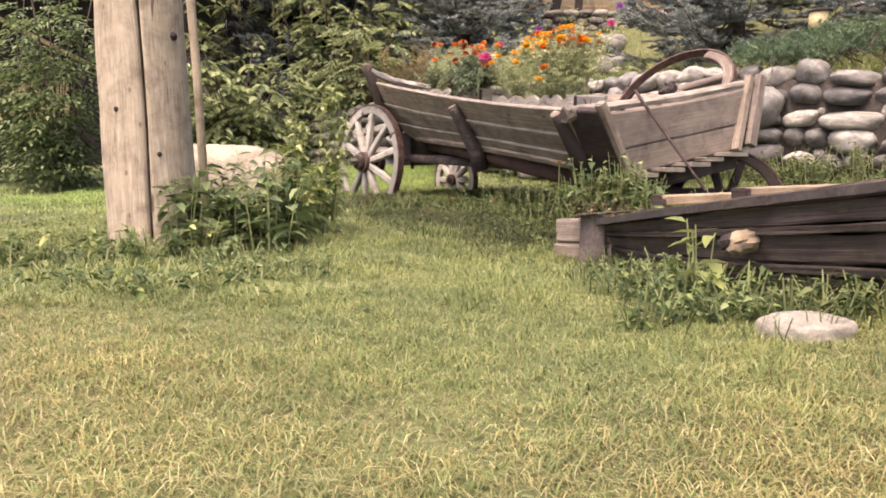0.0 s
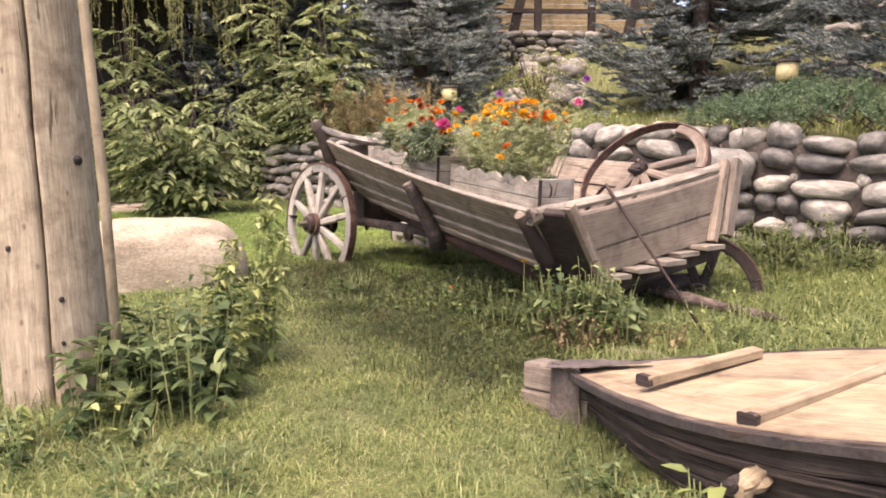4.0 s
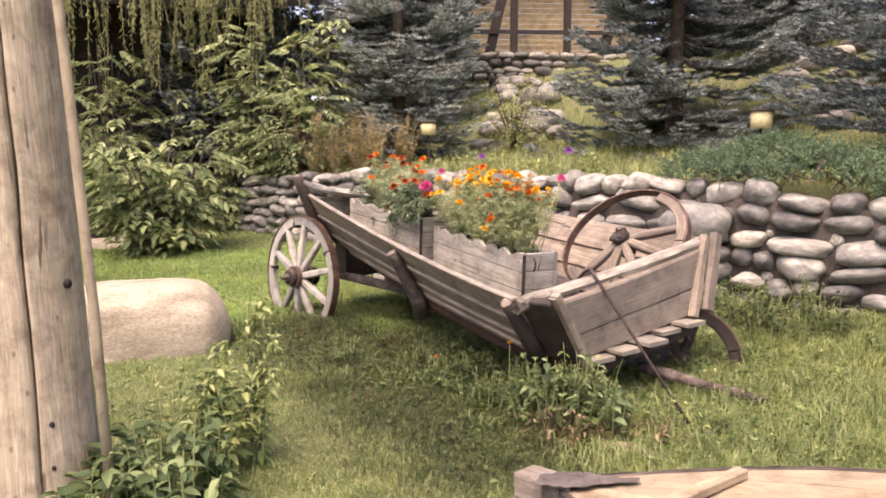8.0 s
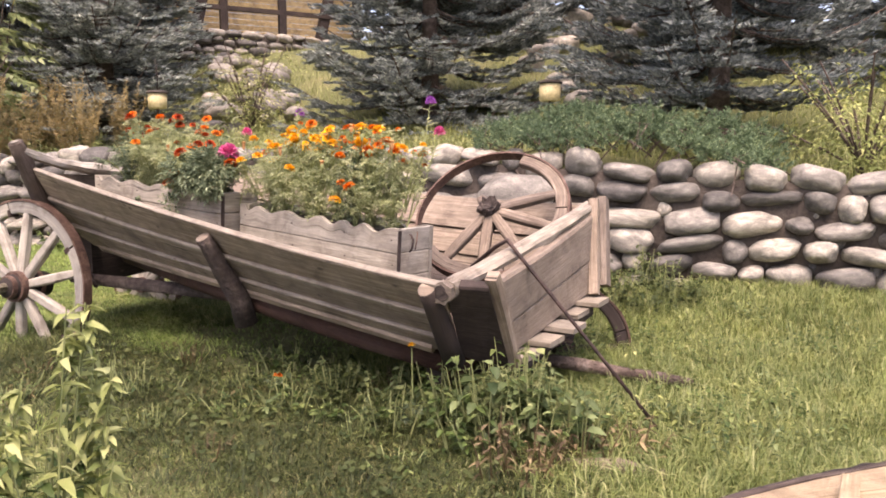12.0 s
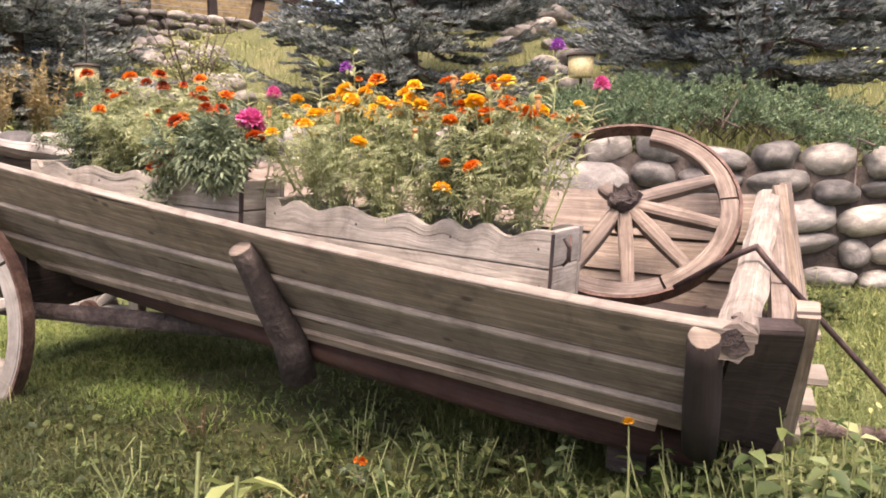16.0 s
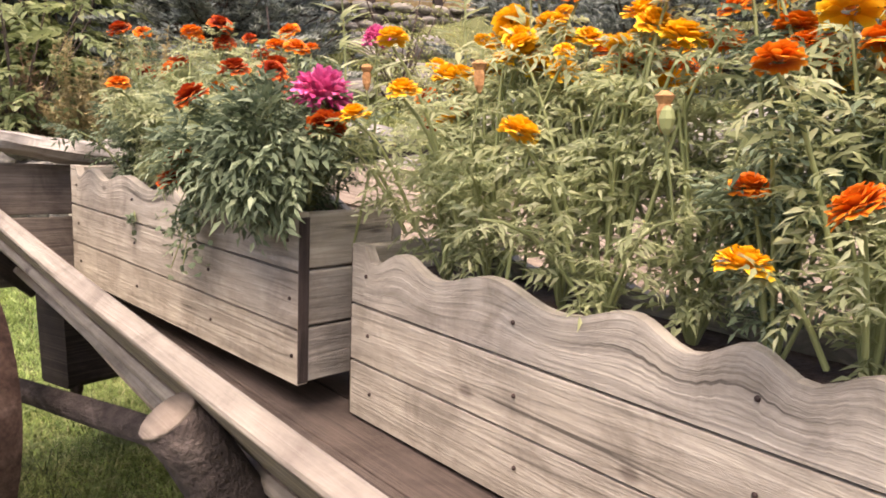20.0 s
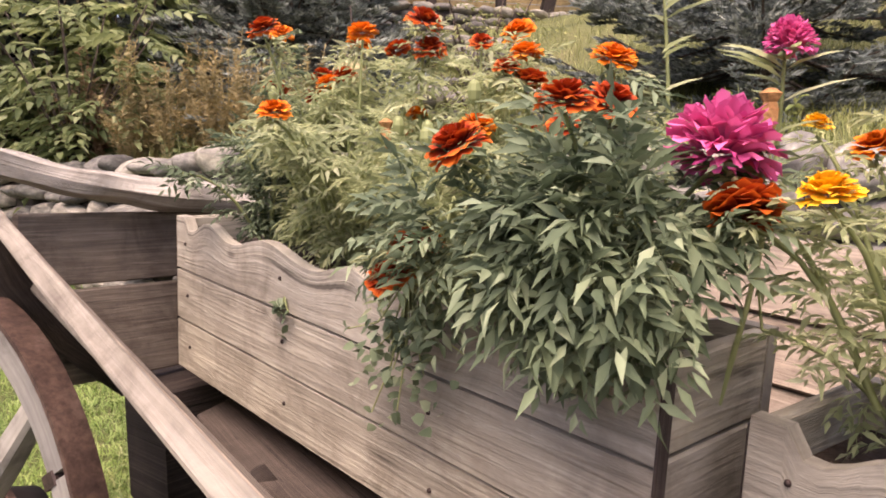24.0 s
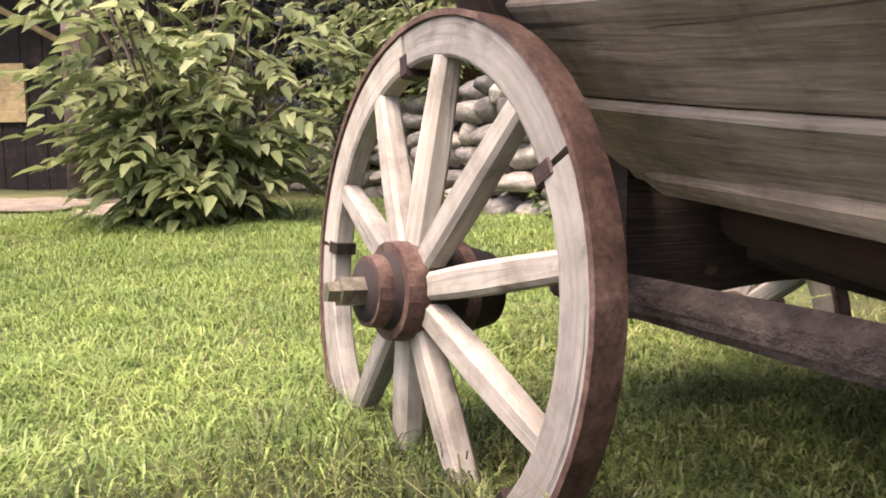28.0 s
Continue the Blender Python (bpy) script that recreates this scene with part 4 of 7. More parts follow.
def axle_frame(c, az, el, spin=0.0):
    """Local z along the outward normal given by azimuth and elevation in degrees."""
    a, e = radians(az), radians(el)
    n = Vector((math.cos(e) * math.cos(a), math.cos(e) * math.sin(a), math.sin(e)))
    x = Vector((0, 0, 1)).cross(n).normalized()
    y = n.cross(x)
    return Matrix.Translation(c) @ Matrix((x, y, n)).transposed().to_4x4() @ Matrix.Rotation(radians(spin), 4, "Z")


def wheel_part(name, c, az, el, R, label, spin=0.0, **kw):
    hub = new(name, bpy.data.meshes.new(name))
    bm = log([axle_frame(c, az, el) @ Vector((0, 0, -0.16)), axle_frame(c, az, el) @ Vector((0, 0, 0.1))], [0.04, 0.04], 10, 0, 0.02)
    bm.transform(Matrix.Translation(-WAGON.location))
    bm.to_mesh(hub.data)
    bm.free()
    hub.data.materials.append(IRON)
    hub.parent = WAGON
    tagged(hub, label)
    cart_wheel(axle_frame(c, az, el, spin), R, hub, **kw)


wheel_part("wheel", (-0.722, 7.46, 0.340), 217.3, 3.5, 0.560, "bleached spoked wheel with a rusty tyre", spin=13.5, hub_len=0.29, hub_size=0.95, missing=(4,), rim=0.080)
wheel_part("wheel", (0.14, 8.42, 0.14), 222, 0, 0.32, "spoked wheel half hidden under the wagon", detail=False, hub_len=0.2)
wheel_part("wheel", (1.974, 5.33, 0.06), 246, 1.6, 0.395, "sunken wheel with a rusty tyre", missing=(0, 3, 5, 6), detail=False, spoke_mat=DARK_WOOD)

# loose wheel leaning in the front of the wagon
LOOSE = thing("loose_wheel", (1.66, 5.6, 0.55), "old spoked wooden wheel leaning inside the wagon", "wheel")
cart_wheel(axle_frame((1.665, 5.612, 0.836), 217.5, 42.4, -12), 0.457, LOOSE, spokes=10, missing=(("f", 1), ("f", 2), 1, 2, 4, 5), broken=(3,), detail=False, spoke_mat=OLD_WHEEL_WOOD, hub_len=0.16, hub_size=0.66, band_mat=DARK_BARK, hub_mat=DARK_BARK, gnarl=0.45)

# iron rod propped against the front rail
bm = log([(1.125, 4.93, 0.655), (1.15, 4.76, 0.765), (1.165, 4.69, 0.80), (1.20, 4.65, 0.735), (1.37, 4.41, 0.41), (1.585, 4.12, 0.0)], [0.010, 0.010, 0.011, 0.009, 0.0085, 0.008], 8, 0.3, 0.05)
ROD = solo("iron_rod", bm, IRON, "thin dark iron rod propped against the wagon front", "rod")

# fallen shaft poles in the grass
solo("shaft_pole", log([(1.56, 4.93, 0.15), (1.70, 4.82, 0.13), (1.85, 4.70, 0.10), (2.0, 4.60, 0.08), (2.16, 4.52, 0.05)], [0.030, 0.034, 0.029, 0.030, 0.018], 12, 2.0, 0.3, 7.0), BARK, "grey barked pole lying in the grass", "pole")
solo("wood_piece", log([(1.02, 4.15, 0.0), (1.2, 3.98, 0.02), (1.33, 3.85, 0.0)], [0.02, 0.03, 0.02], 10, 3.0, 0.2), GREY_WOOD, "rotten grey piece of wood in the grass", "wood")
solo("wood_piece", log([(1.33, 4.60, 0.03), (1.45, 4.45, 0.04), (1.55, 4.33, 0.01)], [0.018, 0.024, 0.015], 10, 5.0, 0.2), GREY_WOOD, "rotten grey piece of wood in the grass", "wood")


# ---- planter boxes in the wagon ----
def planter(a, b, rows, depth, height, label, waves, wave_depth, seed):
    """A long box from a to b along its near top edge: near and far side planks with a scalloped top plank, ends and soil."""
    a, b = Vector(a), Vector(b)
    d = (b - a).normalized()
    flat = Vector((d.x, d.y, 0)).normalized()
    side = flat.cross(Vector((0, 0, 1)))
    inn = -side if side.x < 0 else side
    up = inn.cross(d)
    up = up if up.z > 0 else -up
    L = (b - a).length
    box = thing("planter_box", (a + b) / 2 + inn * depth / 2 - up * height, label, "planter")
    h = height / rows
    for face in (0, 1):
        off = inn * (0.012 + face * (depth - 0.024))
        for r in range(rows):
            bm = bmesh.new()
            uvl = bm.loops.layers.uv.verify()
            n = 60 if r == 0 else 10
            top, bot = [], []
            for i in range(n + 1):
                s = L * i / n
                dip = 0.0
                if r == 0:
                    dip = wave_depth * ((0.55 - abs(math.sin(math.pi * s / L * waves)) ** 0.7) if waves > 7 else 0.5 - 0.5 * math.cos(2 * math.pi * (s / L * waves + 0.25 * math.sin(7 * s)))) + 0.006 * noise.noise((s * 9, seed, 0))
                    if s < 0.06 or s > L - 0.05:
                        dip = 0
                top.append(a + d * s - up * (r * h + dip + (0.006 if r else 0)))
                bot.append(a + d * s - up * ((r + 1) * h))
            cols = []
            for i in range(n + 1):
                cols.append([bm.verts.new(p + off + inn * q) for p, q in ((bot[i], -0.012), (top[i], -0.012), (top[i], 0.012), (bot[i], 0.012))])
            for i in range(n):
                for j in range(4):
                    f = bm.faces.new((cols[i][j], cols[i][(j + 1) % 4], cols[i + 1][(j + 1) % 4], cols[i + 1][j]))
                    vv = (0, h, h + 0.024, 2 * h + 0.024, 2 * h + 0.048)
                    for lp, (l, v) in zip(f.loops, ((i, vv[j]), (i, vv[j + 1]), (i + 1, vv[j + 1]), (i + 1, vv[j]))):
                        lp[uvl].uv = (L * l / n + seed + r * 2.1, v + r * 0.37)
            bm.faces.new(cols[0][::-1]), bm.faces.new(cols[-1])
            bmesh.ops.recalc_face_normals(bm, faces=bm.faces[:])
            part("side_board", bm, BOX_WOOD, box, smooth=False)
    for e, p in ((0, a + d * 0.013), (1, b - d * 0.013)):
        for r in range(rows):
            c = p - up * (h * (r + 0.5))
            part("end_board", board(c + inn * 0.026, c + inn * (depth - 0.026), 0.022, h - 0.004, up, seed=seed + r + e * 5), BOX_WOOD, box, smooth=False)
    for e, p in ((0, a - d * 0.0015), (1, b + d * 0.0015)):
        part("end_grain", board(p + inn * 0.012 - up * (0.004 + h * 0.05), p + inn * 0.012 - up * (height - 0.004), 0.003, 0.025, inn, seed=seed + e, r=0.0008, wobble=0.1), DARK_WOOD, box, "dark weathered board ends", smooth=False)
    mid = up * (-0.075)
    part("soil", board(a + d * 0.03 + inn * depth / 2 + mid, b - d * 0.03 + inn * depth / 2 + mid, depth - 0.05, 0.03, up, steps=14, wobble=0.3, seed=seed), SOIL, box, "dry brown soil")
    # nails along the joints
    nm = bmesh.new()
    bmesh.ops.create_uvsphere(nm, u_segments=6, v_segments=4, radius=0.0045)
    me = bpy.data.meshes.new("nail")
    nm.to_mesh(me), nm.free()
    for r in range(rows):
        for s in (0.05, 0.37 * L, 0.7 * L, L - 0.04):
            ob = part_mesh("nail", me, IRON, box)
            ob.location = a + d * (s + 0.01 * r) - up * (h * (r + 0.5)) - inn * 0.001 - box.location
    return box, d, inn, up


REAR_BOX = planter((-0.272, 7.517, 1.045), (0.30, 6.36, 0.958), 3, 0.27, 0.36, "weathered plank planter box with a scalloped edge and marigolds", 6, 0.030, 1.7)
FRONT_BOX = planter((0.405, 6.35, 0.895), (0.883, 5.218, 0.817), 3, 0.27, 0.36, "weathered plank planter box with a wavy edge and marigolds", 6, 0.030, 5.3)
part("hasp", log([(0.955, 5.235, 0.79), (0.965, 5.222, 0.76), (0.962, 5.225, 0.72), (0.955, 5.24, 0.70)], [0.006, 0.007, 0.006, 0.005], 6, 1.0), IRON, FRONT_BOX[0], "rusty iron hasp")
part("hasp", log([(1.01, 5.262, 0.795), (1.0, 5.25, 0.76), (0.985, 5.24, 0.71)], [0.004, 0.004, 0.004], 6, 1.0), RUST, FRONT_BOX[0], "bent rusty wire")

# ---- big standing post with a crack and a thin pole against it ----
POST = thing("wooden_post", (-1.38, 3.62, 0.0), "thick standing log post with a long vertical crack", "post")
bm = bmesh.new()
uvl = bm.loops.layers.uv.verify()
N, H = 72, 60
rings = []
crack = radians(-74)
for k in range(H + 1):
    z = -0.1 + 4.4 * k / H
    ring = []
    ca = crack + 0.10 * math.sin(z * 1.1) + 0.05 * noise.noise((z * 2.5, 1, 1)) - 0.05 * z
    for i in range(N):
        a = ca + (0, 0.042)[i] if i < 2 else ca + 0.042 + (2 * math.pi - 0.084) * (i - 1) / (N - 2)
        r = 0.212 - 0.020 * z + 0.012 * noise.noise((math.cos(a) * 1.2, math.sin(a) * 1.2, z * 0.8)) + 0.004 * noise.noise((a * 5, z * 4, 2))
        if i == 0:
            r -= 0.16
        ring.append(bm.verts.new((-1.372 - 0.022 * z + r * math.cos(a), 3.62 + r * math.sin(a), z)))
    rings.append(ring)
for k in range(H):
    for i in range(N):
        j = (i + 1) % N
        f = bm.faces.new((rings[k][i], rings[k][j], rings[k + 1][j], rings[k + 1][i]))
        for lp, (u, v) in zip(f.loops, ((k, i), (k, i + 1), (k + 1, i + 1), (k + 1, i))):
            lp[uvl].uv = (u * 0.11, v * 0.028)
bm.faces.new(rings[-1])
part("trunk", bm, POST_WOOD, POST)
for z, a, r in ((0.42, -58, 0.012), (0.95, -25, 0.022), (0.25, -60, 0.010), (0.62, -110, 0.012)):
    c = Vector((-1.372 - 0.022 * z + (0.207 - 0.02 * z) * math.cos(radians(a)), 3.62 + (0.207 - 0.02 * z) * math.sin(radians(a)), z))
    o = Vector((math.cos(radians(a)), math.sin(radians(a)), 0))
    part("knot", log([c - o * 0.01, c + o * 0.008], [r, r * 0.8], 10, z, 0.3), DARK_WOOD, POST, "dark knot")
bm = log([(-1.075, 3.46, 0.02), (-1.10, 3.47, 0.8), (-1.16, 3.49, 1.8), (-1.235, 3.52, 2.8), (-1.30, 3.56, 3.8)], [0.020, 0.020, 0.019, 0.017, 0.014], 10, 2.0, 0.08)
solo("thin_pole", bm, POST_WOOD, "thin peeled pole leaning against the post", "pole")


# ---- boulders ----
def boulder(name, at, size, yaw, seed, mat, label, boxy=False):
    me = rock_mesh(name, mat, seed, 5, 0.10 if boxy else 0.16)
    if boxy:
        for v in me.vertices:
            c = v.co.copy()
            flat = Vector([math.copysign(abs(2 * q) ** 0.62, q) * 0.5 for q in c])
            c = c.lerp(flat, 0.85)
            c.x -= 0.16 * max(0.0, c.z) * (1 if c.x > 0 else -0.5)
            c.z += 0.035 * noise.noise(c * 3.0) + 0.012 * noise.noise(c * 9.0)
            v.co = c
    ob = new(name, me)
    ob.matrix_basis = pose(*at, 0, 0, yaw) @ Matrix.Diagonal((*size, 1))
    return tagged(ob, label, "boulder")


boulder("boulder", (-1.86, 6.38, 0.15), (1.34, 1.05, 0.68), 8, 2.0, PALE_STONE, "large pale flat-topped granite boulder on the lawn", True)
boulder("flat_stone", (0.85, 1.74, 0.005), (0.225, 0.17, 0.10), 10, 4.0, BLEACHED_STONE, "flat pale stone lying in the grass")

# ---- old boat used as a covered trough ----
BOAT = thing("wooden_boat", (0.95, 2.6, 0.0), "old dark plank boat covered with fresh pine boards", "boat")
BA, BWAY = Vector((0.71, 3.42, 0)), Vector((0.643, -0.766, 0))
BSIDE = Vector((0.766, 0.643, 0))
BL = 2.6


def half_beam(s):
    return 0.02 + 0.56 * math.sin(math.pi / 2 * min(s / 1.15, 1))


def deck_z(s):
    return 0.127 + 0.167 * min(s, 1.6)


def hull_at(s, side, f):
    """f: 0 at the gunwale, 1 at the keel."""
    w = half_beam(s) * (1 - 0.24 * f ** 1.5)
    c = BA + BWAY * (s + 0.16 * f * max(0, 1 - s))
    return c + BSIDE * side * w + Vector((0, 0, deck_z(s) * (1 - f) - 0.06 * f))


for side in (-1, 1):
    cuts = [0, 0.10, 0.27, 0.34, 0.58, 0.66, 0.78, 0.92, 1.0]
    for k in range(8):
        bm = bmesh.new()
        pts, sd = [], []
        for i in range(61):
            s = BL * i / 60
            hi, lo = hull_at(s, side, cuts[k]), hull_at(s, side, cuts[k + 1])
            o = BSIDE * side
            wig = 0.012 * noise.noise((s * 2.5, k * 3.1, side)) + 0.006 * noise.noise((s * 11, k * 1.7, side))
            pts.append((hi + lo) / 2 + o * ((0.022, 0.0, 0.014, -0.004, 0.012, 0.0, 0.014, 0.0)[k] + wig))
            sd.append((o, (hi - lo) * (0.93 + 0.2 * noise.noise((s * 5, k, 7)))))
        sweep(bm, pts, [(-0.016, -0.5), (0.012, -0.5), (0.018, -0.36), (0.017, 0.0), (0.017, 0.34), (0.011, 0.5), (-0.016, 0.5)], sides=sd, wobble=0.30, seed=k * 2.9 + side, freq=6.0)
        part("hull_plank", bm, HULL_WOOD, BOAT, smooth=False)
part("transom", board(hull_at(BL, -1, 0.5) - BWAY * 0.012, hull_at(BL, 1, 0.5) - BWAY * 0.012, 0.024, 0.42, seed=8.0), HULL_WOOD, BOAT, smooth=False)
# stem block with tar paper
part("stem_block", board(BA - BWAY * 0.20 + Vector((0, 0, 0.065)), BA + BWAY * 0.12 + Vector((0, 0, 0.085)), 0.14, 0.11, seed=2.0, r=0.01, wobble=0.1), GREY_WOOD, BOAT, smooth=False)
part("stem_block", board(BA - BWAY * 0.21 + Vector((0, 0, -0.05)), BA + BWAY * 0.12 + Vector((0, 0, -0.03)), 0.14, 0.115, seed=3.0, r=0.01, wobble=0.1), GREY_WOOD, BOAT, smooth=False)
part("tar_flap", board(BA + BWAY * 0.03 - BSIDE * 0.092 + Vector((0, 0, 0.16)), BA + BWAY * 0.03 - BSIDE * 0.092 + Vector((0, 0, -0.10)), 0.13, 0.006, BSIDE, seed=1.0, wobble=0.2), TAR_PAPER, BOAT, "brown tar paper nailed over the stem", smooth=False)
bm = bmesh.new()
pts = [lerp((0.60, 3.40, 0.148), (0.97, 3.26, 0.192), i / 16) + Vector((0, 0, 0.006 * noise.noise((i * 0.9, 3, 1)))) for i in range(17)]
sweep(bm, pts, rect(0.2, 0.006, 0.001), Vector((-0.106, 0.126, 1.0)), scale=[0.55 + 0.35 * math.sin(math.pi * min(1, i / 10)) + 0.22 * noise.noise((i * 0.8, 7, 2)) - 0.35 * max(0, (i - 9) / 7) for i in range(17)], seed=1.5)
part("tar_sheet", bm, TAR_PAPER, BOAT, "torn sheet of brown tar paper", smooth=False)
# deck boards along the boat, cut to its outline
for k in range(6):
    w0, w1 = -0.5 + k / 6, -0.5 + (k + 1) / 6
    bm = bmesh.new()
    pts, sd = [], []
    for i in range(25):
        s = 0.10 + (BL - 0.10) * i / 24
        hb = half_beam(s) * 2
        c = BA + BWAY * s + BSIDE * hb * (w0 + w1) / 2 + Vector((0, 0, deck_z(s) - 0.012))
        pts.append(c)
        sd.append((BSIDE * hb / 6 * 0.985, Vector((0, 0, 1))))
    sweep(bm, pts, [(-0.5, -0.010), (0.5, -0.010), (0.5, 0.007), (0.49, 0.010), (-0.49, 0.010), (-0.5, 0.007)], sides=sd, seed=k * 3.3)
    part("deck_board", bm, DECK_WOOD, BOAT, smooth=False)
for a, b, sd in (((0.80, 2.84, 0.249), (1.33, 3.165, 0.249), 1.0), ((0.905, 2.33, 0.300), (1.56, 2.75, 0.300), 4.0)):
    part("batten", board(a, b, 0.05, 0.036, seed=sd, r=0.004), DECK_WOOD, BOAT, smooth=False)
    va, vb = Vector(a), Vector(b)
    part("batten_end", board(va - (vb - va).normalized() * 0.002, va + (vb - va).normalized() * 0.02, 0.052, 0.038, seed=sd, r=0.006, wobble=0.2), DARK_WOOD, BOAT, "dark rotten end", smooth=False)
part("broken_stub", log([lerp((0.99, 2.345, 0.167), (0.845, 2.235, 0.156), i / 9) for i in range(10)], [0.026, 0.029, 0.033, 0.036, 0.036, 0.033, 0.034, 0.029, 0.030, 0.019], 16, 7.0, 0.55, 14.0), DECK_WOOD, BOAT, "broken pale wooden stub", smooth=False)
part("rotten_core", log([(0.862, 2.262, 0.166), (0.838, 2.252, 0.160), (0.828, 2.246, 0.156)], [0.022, 0.024, 0.012], 11, 3.0, 0.6, 20.0), DARK_BARK, BOAT, "dark rotten wood inside the stub", smooth=False)
for side in (-1, 1):
    bm = bmesh.new()
    pts = [hull_at(BL * i / 60, side, 0.05) + BSIDE * side * (0.043 + 0.004 * noise.noise((i * 0.7, side, 4))) for i in range(61)]
    sweep(bm, pts, rect(0.006, 0.030, 0.001), scale=[0.9 + 0.35 * noise.noise((i * 0.9, 2.0, side)) for i in range(61)], seed=side * 2.0)
    part("felt_strip", bm, FELT, BOAT, "ragged dark felt nailed along the edge", smooth=False)
for i in range(14):
    s = 0.12 + i * 0.14
    p = hull_at(s, -1, 0.06)
    part("nail", log([p - BSIDE * 0.02, p - BSIDE * 0.027], [0.006, 0.005], 6), RUST, BOAT)


# ---- garden lamps ----
def garden_lamp(at, label, hung):
    x, y, z = at
    g = gz(x, y)
    lamp = thing("garden_lamp", (x, y, g), label, "lamp", "garden lamps")
    part("shade", log([(x, y, z - 0.105), (x, y, z - 0.098), (x, y, z + 0.065)], [0.09, 0.104, 0.104], 24, 0, 0), LAMP_SHADE, lamp, "cream cylinder")
    part("cap", log([(x, y, z + 0.067), (x, y, z + 0.082), (x, y, z + 0.10)], [0.122, 0.12, 0.08], 24, 0, 0), MORTAR, lamp, "dark cap")
    part("stake", log([(x, y, g - 0.05), (x, y, z - 0.10)], [0.014, 0.014], 8, 0, 0), IRON, lamp)
    if hung:
        part("hook_wire", log([(x, y, z + 0.095), (x + 0.01, y, z + 0.25), (x - 0.005, y, z + 0.45)], [0.006, 0.006, 0.005], 6, 0, 0), IRON, lamp)


garden_lamp((3.87, 8.05, 1.80), "cream cylindrical garden lamp on a dark stake", False)
garden_lamp((0.702, 11.27, 1.815), "cream cylindrical garden lamp with a wire hook", True)

# ---- house with lath walls up the slope ----
HZ = 3.80
HOUSE = thing("house", (2.8, 20.2, HZ), "open-fronted wooden house with yellow lath walls", "house")
for i in range(26):
    part("lath", board((0.6, 20.3, HZ + 0.1 + i * 0.13), (7.0, 20.3, HZ + 0.1 + i * 0.13), 0.03, 0.122, seed=i * 1.7, steps=3), YELLOW_BOARD, HOUSE, smooth=False)
for x in (0.2, 1.9, 3.3, 4.6, 6.4, 8.0):
    part("post", board((x, 19.1, HZ - 0.3), (x, 19.1, HZ + 3.4), 0.16, 0.16, (0, 1, 0), seed=x), DARK_WOOD, HOUSE, smooth=False)
for x in (1.0, 2.7, 5.5):
    part("brace", board((x, 19.15, HZ + 0.0), (x + 0.6, 19.15, HZ + 2.6), 0.22, 0.18, (0, 1, 0), seed=x), DARK_WOOD, HOUSE, smooth=False)
for z in (0.0, 0.55, 2.3):
    part("rail", board((-1.0, 19.06, HZ + z), (8.4, 19.06, HZ + z), 0.08, 0.10, seed=z), DARK_WOOD, HOUSE, smooth=False)
part("roof", board((3.0, 19.0, HZ + 3.4), (3.0, 22.5, HZ + 4.6), 13.0, 0.15, seed=2.0), DARK_WOOD, HOUSE, smooth=False)

# ---- shed behind the shrubs, coloured near black for its deep shade ----
SHED = thing("shed", (-6.0, 15.0, 0.2), "timber shed with its deep shade put into the board colour", "shed")
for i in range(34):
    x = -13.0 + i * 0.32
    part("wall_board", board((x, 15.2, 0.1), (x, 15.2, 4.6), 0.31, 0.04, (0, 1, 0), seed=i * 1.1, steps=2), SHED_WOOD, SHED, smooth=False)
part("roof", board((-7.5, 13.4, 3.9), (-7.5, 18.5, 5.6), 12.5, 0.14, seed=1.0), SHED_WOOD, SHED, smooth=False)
part("window_frame", board((-9.0, 15.14, 1.45), (-7.32, 15.14, 1.45), 0.05, 0.75, seed=1.0), YELLOW_BOARD, SHED, "orange-yellow window boards", smooth=False)
part("handrail", log([(-8.6, 15.0, 3.05), (-6.55, 15.0, 2.0)], [0.045, 0.04], 8, 1.0), YELLOW_BOARD, SHED, "bare brown pole")
pr = random.Random(4)
for i in range(7):
    for j in range(3):
        x, y = -7.6 + i * 0.62 + pr.uniform(-0.1, 0.1), 11.3 + j * 0.55 + pr.uniform(-0.08, 0.08)
        ob = new("paving_slab", ROCKS[(i + j * 3) % 9].copy())
        ob.data.materials.clear()
        ob.data.materials.append(PAVING)
        ob.matrix_basis = pose(x, y, gz(x, y) + 0.01, 0, 0, pr.uniform(0, 360)) @ Matrix.Diagonal((0.62, 0.5, 0.07, 1))
        tagged(ob, "irregular pale paving slab", "paving slab", "paving slabs by the shed")


